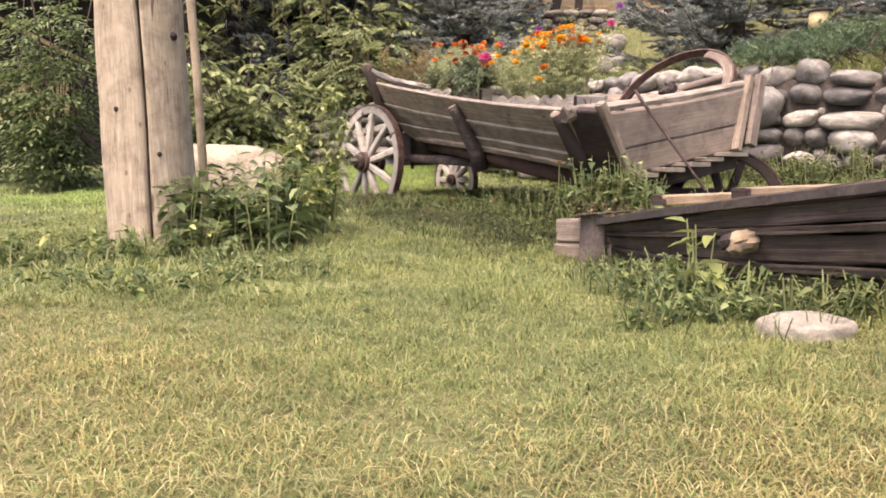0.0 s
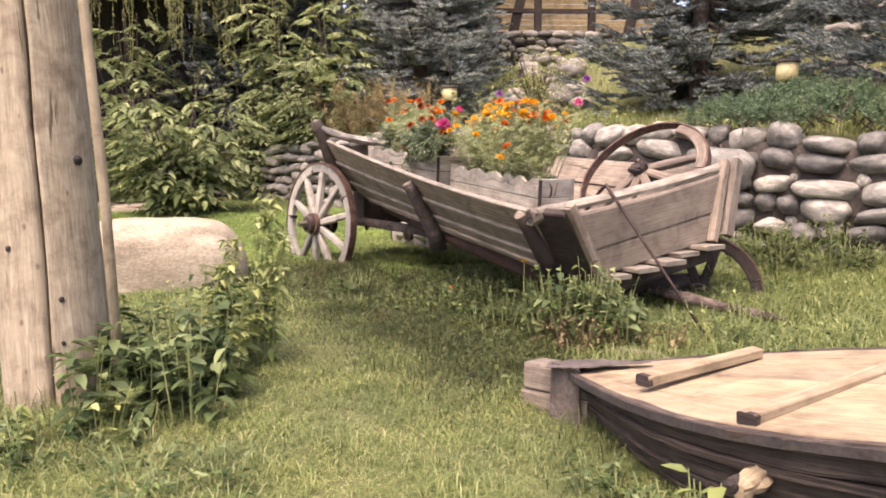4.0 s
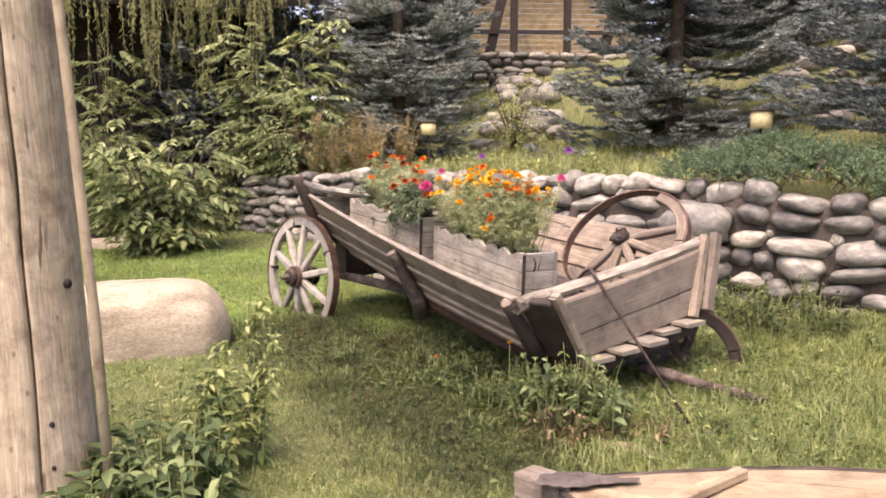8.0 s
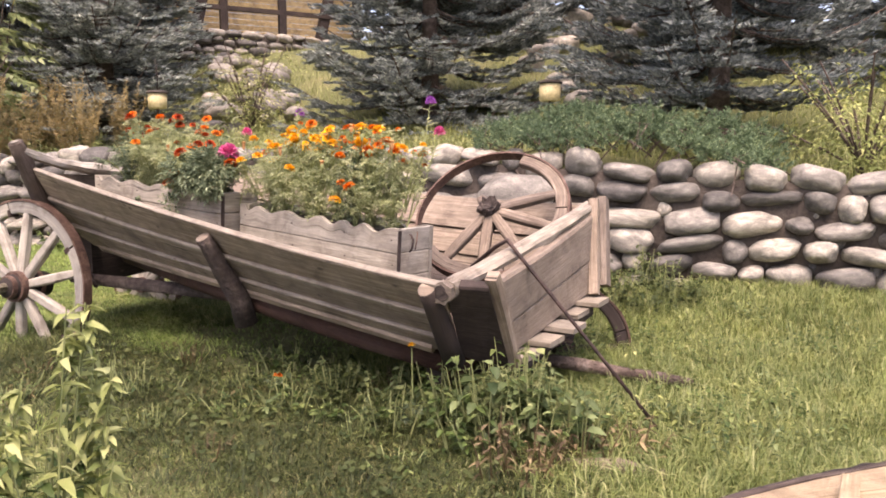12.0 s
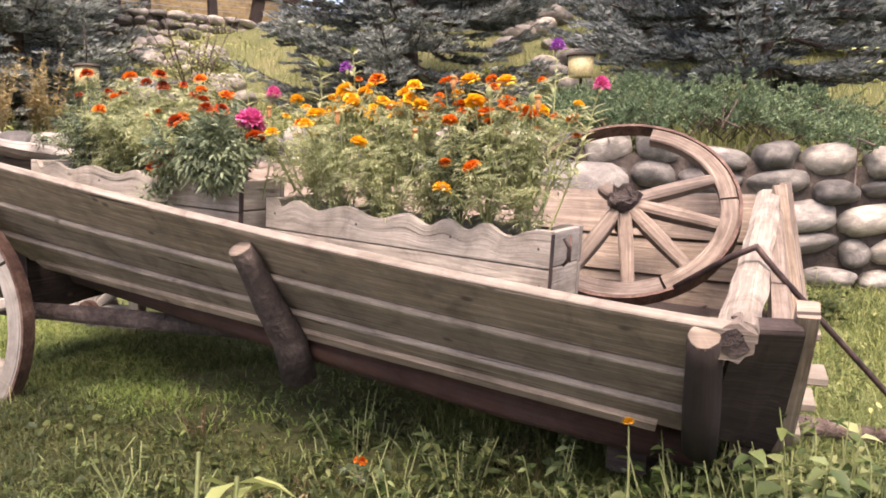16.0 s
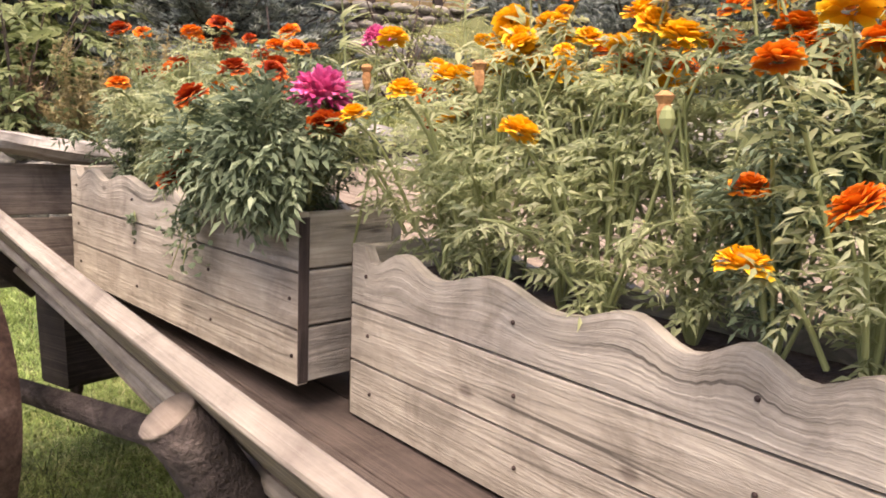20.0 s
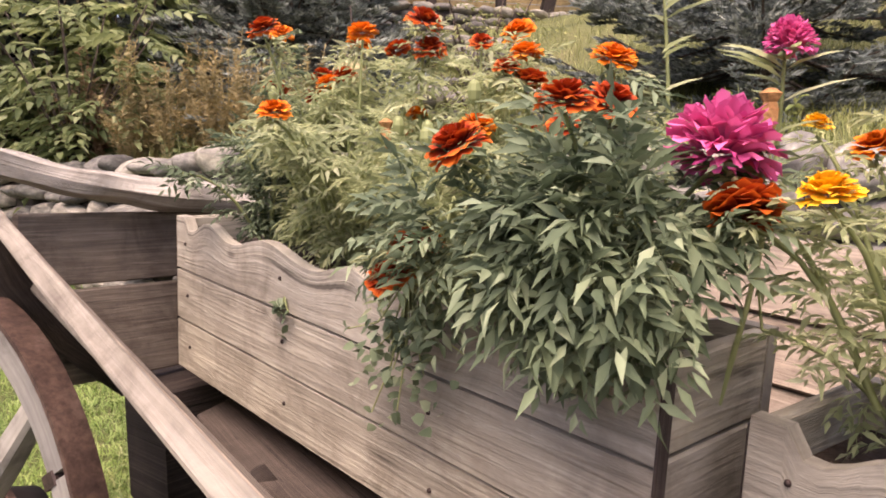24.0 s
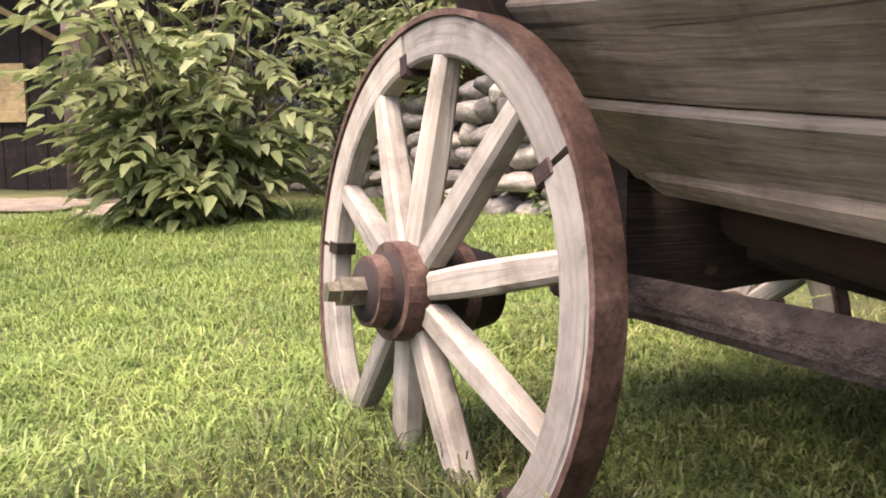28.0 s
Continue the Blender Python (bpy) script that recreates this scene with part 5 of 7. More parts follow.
# ---- marigolds in the boxes ----
def marigold_head(name, mat, R, seed, tall=0.65, slim=1.0):
    """A ruffled pompom: rings of wavy petals that fan out from the middle, flat below and upright at the crown."""
    r = np.random.default_rng(seed)
    vs, fs, o = [], [], 0
    up = np.array([0, 0, 1.0])
    for ring in range(6):
        n = int((15, 15, 14, 12, 9, 6)[ring] / slim)
        for i in range(n):
            a = 2 * math.pi * (i + 0.5 * (ring % 2)) / n + r.uniform(-0.2, 0.2)
            e = radians((-6, 14, 33, 52, 68, 84)[ring] + r.uniform(-9, 9))
            d, t = np.array([math.cos(a), math.sin(a), 0]), np.array([-math.sin(a), math.cos(a), 0])
            ray = d * math.cos(e) + up * math.sin(e)
            nor = up * math.cos(e) - d * math.sin(e)
            L = R * (1.0, 1.0, 0.97, 0.93, 0.9, 0.88)[ring] * r.uniform(0.9, 1.08)
            w = R * r.uniform(0.21, 0.31) * slim
            k = R * 0.13 * (0.5 + 0.5 * slim)
            wav = [k * r.uniform(-1, 1) for _ in range(3)]
            base, mid, rim = ray * L * 0.3, ray * L * 0.75 + nor * 0.04 * R, ray * L - nor * 0.03 * R
            vs += [base - t * w * 0.3, base + t * w * 0.3, mid - t * w * 0.9 + nor * wav[0] * 0.5, mid, mid + t * w * 0.9 + nor * wav[1] * 0.5,
                   rim - t * w * 0.75 - ray * L * 0.05 + nor * wav[0], rim + ray * L * 0.03 + nor * wav[2], rim + t * w * 0.75 - ray * L * 0.05 + nor * wav[1]]
            fs += [[o + p for p in f] for f in ((0, 1, 3), (0, 3, 2), (1, 4, 3), (2, 3, 6), (2, 6, 5), (3, 4, 7), (3, 7, 6))]
            o += 8
    v = np.array(vs) * np.array([1, 1, tall])
    me = mesh_arrays(name, v, np.array(fs))
    me.materials.append(mat)
    me.polygons.foreach_set("use_smooth", [True] * len(me.polygons))
    return me


HEADS = {k: [marigold_head("flower", m, 0.030, s + i * 10, tl, 0.5 if k in "mp" else 1.0) for s in range(4)] for i, (k, m, tl) in enumerate((("y", YELLOW, 0.85), ("o", ORANGE, 0.8), ("r", RED, 0.85), ("m", MAGENTA, 1.15), ("p", PURPLE, 1.1), ("g", NETTLE, 0.8)))}
FLOWERS = [
    (0.407, 5.495, 1.038, "y"), (0.678, 5.524, 0.946, "y"), (0.704, 5.398, 1.019, "o"), (0.423, 6.010, 1.169, "y"), (0.314, 6.109, 1.078, "y"),
    (0.345, 6.340, 1.180, "m"), (0.348, 6.302, 1.125, "r"), (-0.072, 6.967, 1.251, "o"), (0.107, 6.487, 1.188, "r"), (0.079, 6.586, 1.063, "r"),
    (0.058, 6.637, 1.014, "r"), (0.26, 6.42, 1.235, "r"), (0.186, 6.375, 1.233, "r"), (-0.077, 7.161, 1.415, "r"), (0.111, 7.171, 1.419, "o"),
    (0.182, 6.956, 1.406, "r"), (0.391, 6.238, 1.143, "y"), (0.549, 5.850, 1.101, "y"), (0.744, 5.600, 1.029, "o"), (0.704, 5.516, 1.168, "o"),
    (0.79, 6.10, 1.27, "y"), (0.424, 6.082, 1.260, "y"), (0.754, 5.098, 0.942, "o")]


bm = log([(0, 0, 0), (0, 0, 0.008), (0, 0, 0.02), (0, 0, 0.03), (0, 0, 0.036)], [0.003, 0.008, 0.0105, 0.008, 0.003], 8, 0, 0)
BUD = bpy.data.meshes.new("bud")
bm.to_mesh(BUD)
bm.free()
BUD.materials.append(STEM)
bm = log([(0, 0, 0), (0, 0, 0.012), (0, 0, 0.028), (0, 0, 0.036), (0, 0, 0.046), (0, 0, 0.052)], [0.003, 0.008, 0.009, 0.007, 0.013, 0.004], 9, 0, 0.25, 20.0)
SPENT = bpy.data.meshes.new("bud")
bm.to_mesh(SPENT)
bm.free()
SPENT.materials.append(DRY_HEAD)


def marigold(at, height, spread, n_fronds, leaf_mat, heads, seed, group, label, buds=2):
    """A bushy plant: branching stems, feathery leaves of narrow leaflets, and flower heads as parts."""
    r = np.random.default_rng(seed)
    at = np.array(at, float)
    plant = thing("marigold", at, label, "marigold", group)
    lines, tips = [], []
    for i in range(11):
        a, lean = r.uniform(0, 6.28), r.uniform(0.15, 1.0) * spread
        tip = np.array([math.cos(a) * lean, math.sin(a) * lean, height * r.uniform(0.55, 1.0) * (1 - 0.25 * lean / spread)])
        bend = np.array([0, 0, 0.12 * height])
        lines.append([tip * t + bend * math.sin(math.pi * t) for t in np.linspace(0, 1, 6)])
        tips.append(tip)
    for x, y, z, k, *_ in heads:
        tip = np.array([x, y, z - 0.012]) - at
        base = np.array([tip[0] * 0.35, tip[1] * 0.35, max(0.05, tip[2] * 0.35)])
        lines.append([base + (tip - base) * t + np.array([0, 0, 0.04 * math.sin(math.pi * t)]) for t in np.linspace(0, 1, 6)])
    for ln in lines:
        v, f = tubes([ln], 0.0042, 4)
        part_mesh("stem", mesh_arrays("stem", v, f), STEM, plant)
    # fronds
    k = r.integers(0, len(lines), n_fronds)
    t = r.uniform(0.12, 1.0, n_fronds)
    pts = np.array(lines)
    seg = t * 4.999
    i0 = seg.astype(int)
    base = pts[k, i0] * (1 - (seg - i0))[:, None] + pts[k, i0 + 1] * (seg - i0)[:, None]
    a = r.uniform(0, 6.28, n_fronds)
    way = unit(np.stack([np.cos(a), np.sin(a), r.uniform(-0.35, 0.75, n_fronds)], 1))
    up = unit(np.array([0, 0, 1.0]) + 0.3 * r.normal(size=(n_fronds, 3)))
    v, f = fronds(base, way, up, r.uniform(0.042, 0.074, n_fronds)[:, None], r, 0.26)
    tagged(part_mesh("foliage", mesh_arrays("foliage", v, f), leaf_mat, plant, smooth=False), kind="stuff")
    for x, y, z, c, *size in heads:
        me = HEADS[c][int(r.integers(0, 4))]
        ob = new("flower", me)
        ob.parent = plant
        sc = r.uniform(0.95, 1.22) * (size[0] if size else (0.92 if c in "yo" else 1.1)) * (1.55 if c == "m" else 1.0)
        ob.matrix_basis = Matrix.Translation(Vector((x, y, z)) - Vector(at)) @ Euler((r.uniform(-0.5, 0.35), r.uniform(-0.35, 0.35), r.uniform(0, 6))).to_matrix().to_4x4() @ Matrix.Scale(sc, 4)
    for j in range(buds):
        i = int(r.integers(0, 11))
        base = np.array(lines[i][5])
        top = base + np.array([r.uniform(-0.03, 0.03), r.uniform(-0.03, 0.03), r.uniform(0.05, 0.12)])
        v, f = tubes([[base, (base + top) / 2, top]], 0.002, 4)
        part_mesh("stem", mesh_arrays("stem", v, f), STEM, plant)
        ob = new("bud", SPENT if r.uniform() < 0.4 else BUD)
        ob.parent = plant
        ob.location = Vector(top)
    return plant


def plant_box(info, a, b, n, height, leaf_mat, kinds, seed, extra, group):
    box, d, inn, up = info
    r = random.Random(seed)
    a, b = Vector(a), Vector(b)
    spots = []
    for i in range(n):
        t = (i + 0.5) / n
        spots.append(a.lerp(b, t) + inn * (0.135 + r.uniform(-0.05, 0.05)) - up * 0.07)
    own = [[] for _ in spots]
    for fl in FLOWERS:
        p = Vector(fl[:3])
        best = min(range(n), key=lambda i: (spots[i].xy - p.xy).length)
        if (spots[best].xy - p.xy).length < 0.26:
            own[best].append(fl)
    for i, s in enumerate(spots):
        h = height * r.uniform(0.85, 1.12)
        for j in range(extra):
            an, q = r.uniform(0, 6.28), r.uniform(0.0, 0.2)
            off = inn * abs(q * math.sin(an)) + d * q * math.cos(an)
            pick = kinds if "r" in kinds else ("yyyyo" if i < n * 0.5 else "oyoyo")
            own[i].append((s.x + off.x, s.y + off.y, s.z + h * r.uniform(0.86, 1.2), r.choice(pick), r.choice((0.55, 0.7, 0.85, 1.0))))
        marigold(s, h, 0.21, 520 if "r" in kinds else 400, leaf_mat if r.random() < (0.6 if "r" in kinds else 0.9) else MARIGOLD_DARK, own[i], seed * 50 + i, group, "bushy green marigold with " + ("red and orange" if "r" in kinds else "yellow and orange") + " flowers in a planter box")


plant_box(REAR_BOX, (-0.20, 7.38, 1.04), (0.28, 6.42, 0.96), 7, 0.37, MARIGOLD_LEAF, "rrro", 3, 3, "marigolds in the rear planter")
plant_box(FRONT_BOX, (0.44, 6.26, 0.89), (0.85, 5.29, 0.82), 8, 0.42, MARIGOLD_LEAF, "yyoyoo", 7, 12, "marigolds in the front planter")




def spilling_marigold(at, size, n, length, seed, label):
    """A leafy plant that leans out over the near edge of its box and hangs down before the boards."""
    r = np.random.default_rng(seed)
    plant = thing("marigold", at, label, "marigold", "marigolds in the rear planter")
    box, d, inn, up = REAR_BOX
    d, out = np.array(d), -np.array(inn)
    u = unit(r.normal(size=(n, 3)))
    u[:, 1] = np.abs(u[:, 1]) * 1.0 - 0.25
    reach = r.uniform(0.35, 1.0, (n, 1)) ** 0.6
    base = (u[:, :1] * d * size[0] + u[:, 1:2] * out * size[1] + u[:, 2:] * np.array([0, 0, size[2]])) * reach
    way = unit(u[:, :1] * d * 0.7 + out * (0.55 + 0.5 * u[:, 1:2]) + np.array([0, 0, 1.0]) * (0.75 * u[:, 2:] - 0.1) + 0.35 * r.normal(size=(n, 3)))
    up2 = unit(np.array([0, 0, 1.0]) + 0.5 * out + 0.25 * r.normal(size=(n, 3)))
    v, f = fronds(base, way, up2, r.uniform(0.75, 1.25, (n, 1)) * length, r, 0.30)
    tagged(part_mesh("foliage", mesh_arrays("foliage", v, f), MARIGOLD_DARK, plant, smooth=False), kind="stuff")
    for i in range(0, n, 14):
        v, f = tubes([[np.zeros(3), base[i] * 0.6 + np.array([0, 0, 0.04]), base[i]]], 0.0035, 4)
        part_mesh("stem", mesh_arrays("stem", v, f), STEM, plant)


spilling_marigold((0.245, 6.42, 1.07), (0.11, 0.06, 0.11), 210, 0.080, 991, "dark green marigold hanging over the planter corner")
spilling_marigold((0.12, 6.60, 1.07), (0.10, 0.03, 0.08), 70, 0.07, 992, "dark green marigold spilling over the planter edge")


def trailing_herb(at, seed, n=150, size=1.0, mat=MARIGOLD_DARK, label="trailing herb with small round blue-green leaves"):
    """A hanging sprig of small round leaves against the box side."""
    r = np.random.default_rng(seed)
    plant = thing("trailing_herb", at, label, "herb")
    box, d, inn, up = REAR_BOX
    d, out = np.array(d), -np.array(inn)
    s, z = r.normal(size=(n, 1)) * 0.055 * size, -np.abs(r.normal(size=(n, 1))) * 0.065 * size
    base = s * d + out * r.uniform(0.012, 0.06, (n, 1)) * size + z * np.array([0, 0, 1.0]) + 0.25 * z * d
    way = 0.8 * r.normal(size=(n, 3)) + out * 0.6
    L = r.uniform(0.012, 0.024, n)
    v, f = leaves(base, way, np.array([0, 0, 1.0]) + out * 0.8 + 0.3 * r.normal(size=(n, 3)), L, L * 0.95, fold=0.1)
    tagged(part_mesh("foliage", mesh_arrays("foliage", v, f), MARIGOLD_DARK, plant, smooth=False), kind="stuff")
    for i in range(0, n, 10):
        v, f = tubes([[out * 0.02 * size + np.array([0, 0, 0.06 * size]), base[i] * 0.5 + out * 0.01 * size, base[i]]], 0.0018, 4)
        part_mesh("stem", mesh_arrays("stem", v, f), STEM, plant)


trailing_herb((0.115, 6.70, 0.955), 993)
trailing_herb((-0.052, 7.071, 0.905), 994, 18, 0.28, NETTLE, "tiny bright green sprig in a joint of the planter boards")


def tall_aster(at, top, mat_key, seed):
    r = np.random.default_rng(seed)
    at, top = np.array(at), np.array(top)
    p = thing("aster", at, "tall slender stem with a " + {"p": "purple flower head", "m": "pink flower head", "g": "pale green bud"}[mat_key], "aster", "asters")
    rel = top - at
    line = [rel * t + np.array([0.02 * math.sin(3 * t), 0.01, 0]) for t in np.linspace(0, 1, 8)]
    v, f = tubes([line], 0.004, 5)
    part_mesh("stem", mesh_arrays("stem", v, f), STEM, p)
    n = 26
    t = r.uniform(0.35, 0.98, n)
    base = rel * t[:, None]
    a = r.uniform(0, 6.28, n)
    v, f = leaves(base, np.stack([np.cos(a), np.sin(a), 0.5 + 0 * a], 1), np.array([[0, 0, 1.0]]) * np.ones((n, 1)), r.uniform(0.04, 0.09, n), 0.013)
    tagged(part_mesh("foliage", mesh_arrays("foliage", v, f), MARIGOLD_LEAF, p, smooth=False), kind="stuff")
    for k in range(2):
        ob = new("flower", HEADS[mat_key][k])
        ob.parent = p
        ob.matrix_basis = Matrix.Translation(rel + np.array([0, 0, 0.012 * k])) @ Matrix.Scale((1.0 if mat_key != "g" else 0.55) - 0.2 * k, 4)


marigold((0.37, 5.55, 0.0), 0.07, 0.06, 12, MARIGOLD_DARK, [(0.37, 5.55, 0.075, "o", 0.8)], 995, "marigolds on the lawn", "single small orange marigold in the grass", 0)
marigold((0.72, 4.74, 0.02), 0.12, 0.05, 16, MARIGOLD_DARK, [(0.721, 4.749, 0.369, "y", 0.45)], 996, "marigolds on the lawn", "single small yellow flower on a tall stem by the wagon", 0)
tall_aster((0.72, 6.2, 0.83), (0.775, 6.351, 1.413), "p", 1)
tall_aster((1.02, 5.42, 0.76), (1.262, 5.599, 1.455), "p", 2)
tall_aster((0.96, 5.33, 0.76), (1.127, 5.249, 1.279), "m", 3)
tall_aster((0.42, 6.42, 0.88), (0.47, 6.40, 1.30), "m", 4)
tall_aster((0.40, 6.55, 0.9), (0.44, 6.62, 1.44), "g", 5)
tall_aster((0.55, 6.2, 0.85), (0.62, 6.28, 1.42), "g", 6)
tall_aster((0.62, 6.05, 0.85), (0.70, 6.15, 1.46), "g", 7)
tall_aster((0.95, 5.6, 0.8), (1.02, 5.72, 1.36), "g", 8)


# ---- leafy weeds ----
def weed(at, height, spread, n_stems, n_leaves, leaf, mat, seed, label, name="weed", category="weed", group="weeds", lean=(0, 0), stem_mat=None, droop=0.2, wide=0.5, lowest=0.55):
    r = np.random.default_rng(seed)
    x, y = at
    p = thing(name, (x, y, gz(x, y)), label, category, group)
    lines = []
    for i in range(n_stems):
        a, q = r.uniform(0, 6.28), spread * math.sqrt(r.uniform(0, 1))
        root = np.array([math.cos(a) * q * 0.5, math.sin(a) * q * 0.5, -0.02])
        tip = np.array([math.cos(a) * q + lean[0], math.sin(a) * q + lean[1], height * r.uniform(lowest, 1.0)])
        lines.append([root + (tip - root) * t + np.array([0, 0, 0.08 * height * math.sin(math.pi * t)]) for t in np.linspace(0, 1, 7)])
    for ln in lines:
        v, f = tubes([ln], 0.0035, 4)
        part_mesh("stem", mesh_arrays("stem", v, f), stem_mat or STEM, p)
    pts = np.array(lines)
    k, t = r.integers(0, n_stems, n_leaves), r.uniform(0.15, 1.0, n_leaves)
    seg = t * 5.999
    i0 = seg.astype(int)
    base = pts[k, i0] * (1 - (seg - i0))[:, None] + pts[k, i0 + 1] * (seg - i0)[:, None]
    a = r.uniform(0, 6.28, n_leaves)
    way = np.stack([np.cos(a), np.sin(a), r.uniform(-0.5, 0.4, n_leaves)], 1)
    up = np.array([0, 0, 1.0]) + 0.25 * r.normal(size=(n_leaves, 3))
    L = leaf * r.uniform(0.6, 1.2, n_leaves) * (1.15 - 0.45 * t)
    v, f = leaves(base, way, up, L, L * wide, droop=droop)
    tagged(part_mesh("foliage", mesh_arrays("foliage", v, f), mat, p, smooth=False), kind="stuff")
    return p


wr = random.Random(12)
for i in range(9):  # round the post
    weed((-1.10 + 0.055 * i + wr.uniform(-0.1, 0.1), 3.36 + wr.uniform(-0.15, 0.3)), wr.uniform(0.28, 0.55), 0.16, 7, 55, 0.115, NETTLE_DARK, 20 + i, "dark leafy nettles at the foot of the post", group="weeds by the post", wide=0.46)
for i in range(12):
    weed((-1.95 + 0.09 * i, 3.05 + wr.uniform(-0.25, 0.15)), wr.uniform(0.08, 0.2), 0.16, 8, 55, 0.06, (WEED, NETTLE, NETTLE_DARK)[i % 3], 40 + i, "low leafy weeds at the foot of the post", group="weeds by the post")
for i in range(18):
    weed((-1.25 + 0.045 * i + wr.uniform(-0.08, 0.08), 2.45 + wr.uniform(-0.3, 0.45)), wr.uniform(0.05, 0.11), 0.15, 8, 42, 0.042, (WEED, NETTLE_DARK)[i % 2], 640 + i, "low creeping weeds in the lawn", group="weeds by the post")
for i in range(9):
    weed((-1.08 + 0.06 * i + wr.uniform(-0.08, 0.08), 3.85 + wr.uniform(-0.1, 0.5)), wr.uniform(0.34, 0.58), 0.17, 9, 80, 0.075, (WEED, NETTLE)[i % 2], 60 + i, "green nettles behind the post", group="weeds by the post", wide=0.4)
for i in range(16):  # under the wagon front
    weed((0.80 + 0.08 * (i % 6) + wr.uniform(-0.06, 0.06), 4.66 - 0.13 * (i // 6) + wr.uniform(-0.16, 0.08)), wr.uniform(0.18, 0.36), 0.2, 9, 60, 0.052, (WEED, NETTLE_DARK, CLOVER)[i % 3], 80 + i, "bushy weeds growing under the wagon front", group="weeds under the wagon", wide=0.6)
for i in range(7):
    weed((0.86 + 0.05 * i + wr.uniform(-0.05, 0.05), 4.45 - 0.05 * i + wr.uniform(-0.1, 0.1)), wr.uniform(0.34, 0.50), 0.13, 6, 44, 0.072, (NETTLE_DARK, SHRUB_LEAF, NETTLE_DARK)[i % 3], 660 + i, "tall broad-leaved bindweed against the wagon corner", group="weeds under the wagon", wide=0.62)
for i in range(7):
    weed((0.80 + 0.09 * i + wr.uniform(-0.06, 0.06), 4.12 + wr.uniform(-0.15, 0.12)), wr.uniform(0.10, 0.26), 0.18, 10, 45, 0.06, THATCH, 680 + i, "withered brown weeds before the wagon", group="weeds under the wagon", wide=0.3, stem_mat=THATCH)
for i in range(14):
    weed((1.02 + 0.07 * i + wr.uniform(-0.06, 0.06), 4.45 - 0.03 * i + wr.uniform(-0.2, 0.12)), wr.uniform(0.12, 0.28), 0.2, 9, 66, 0.042, (WEED, NETTLE_DARK, NETTLE)[i % 3], 620 + i, "green weeds at the corner of the wagon", group="weeds under the wagon")
for i in range(9):
    weed((0.2 + 0.09 * i, 5.5 - 0.1 * i + wr.uniform(-0.2, 0.15)), wr.uniform(0.07, 0.16), 0.18, 9, 60, 0.05, (CLOVER, WEED)[i % 2], 110 + i, "low broad-leaved weeds beside the wagon", group="weeds under the wagon")
# low weeds whose dark greens help to colour in the wagon's shade
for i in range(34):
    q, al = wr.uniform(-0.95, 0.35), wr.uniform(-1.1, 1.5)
    weed((0.25 + 0.9 * q + 0.43 * al, 5.9 + 0.43 * q - 0.9 * al), wr.uniform(0.05, 0.15), 0.15, 8, 46, (0.03, 0.042, 0.036)[i % 3], (CLOVER, WEED, THATCH, NETTLE_DARK)[i % 4], 860 + i, ("low weeds in dark tones for the wagon's shade", "low weeds in dark tones for the wagon's shade", "withered brown stalks in the wagon's shade", "low weeds in dark tones for the wagon's shade")[i % 4], group="weeds under the wagon", stem_mat=THATCH if i % 4 == 2 else None, wide=0.24 if i % 4 == 2 else 0.5)
for i in range(6):
    weed((2.0 + 0.1 * i + wr.uniform(-0.1, 0.1), 5.1 + wr.uniform(-0.2, 0.3)), wr.uniform(0.12, 0.26), 0.16, 7, 60, 0.05, WEED, 130 + i, "weeds round the sunken wheel", group="weeds under the wagon")
cr = random.Random(77)
for i in range(9):  # dense clump against the corner of the wagon
    weed((0.86 + cr.uniform(0, 0.26), 4.40 + cr.uniform(-0.12, 0.10)), cr.uniform(0.30, 0.46), 0.14, 7, 60, 0.060, (WEED, NETTLE_DARK, SHRUB_LEAF)[i % 3], 1000 + i, "bushy broad-leaved weeds against the corner of the wagon", group="weeds under the wagon")
for i in range(16):  # clumps along the shaded side, their dark greens standing in for its shade
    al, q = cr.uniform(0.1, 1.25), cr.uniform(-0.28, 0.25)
    weed((0.25 + 0.9 * q + 0.43 * al, 5.9 + 0.43 * q - 0.9 * al), cr.uniform(0.12, 0.24), 0.17, 8, 60, 0.055, (CLOVER, WEED, NETTLE_DARK)[i % 3], 1030 + i, "broad-leaved weeds in dark tones for the wagon's shade", group="weeds under the wagon")
for i in range(34):  # rank weeds in the long grass before the wall
    weed((1.35 + wr.uniform(0, 2.3), 3.7 + wr.uniform(0, 1.7)), wr.uniform(0.09, 0.24), 0.17, 8, 60, 0.036, (NETTLE, WEED, NETTLE_DARK)[i % 3], 800 + i, "small green weeds in the long grass", group="weeds in the long grass")
for i in range(12):  # along the boat
    weed((0.60 + 0.02 * i + wr.uniform(-0.05, 0.03), 2.75 - 0.07 * i), wr.uniform(0.05, 0.12), 0.10, 8, 46, 0.04, (WEED, NETTLE_DARK)[i % 2], 150 + i, "low weeds along the boat", group="weeds by the boat")
for i in range(16):
    weed((0.66 + wr.uniform(-0.18, 0.18), 2.06 + wr.uniform(-0.22, 0.3)), wr.uniform(0.07, 0.16), 0.13, 9, 60, 0.038, (WEED, NETTLE_DARK)[i % 2], 720 + i, "dark leafy weeds beside the boat", group="weeds by the boat")
weed((0.74, 2.16), 0.26, 0.07, 4, 16, 0.15, NETTLE, 171, "broad-leaved green plant beside the boat", group="weeds by the boat", wide=0.34)
for i in range(7):
    weed((0.90 + wr.uniform(-0.2, 0.25), 1.93 + wr.uniform(-0.1, 0.1)), wr.uniform(0.06, 0.14), 0.14, 8, 50, 0.045, (WEED, CLOVER)[i % 2], 760 + i, "low weeds round the flat stone", group="weeds by the boat")
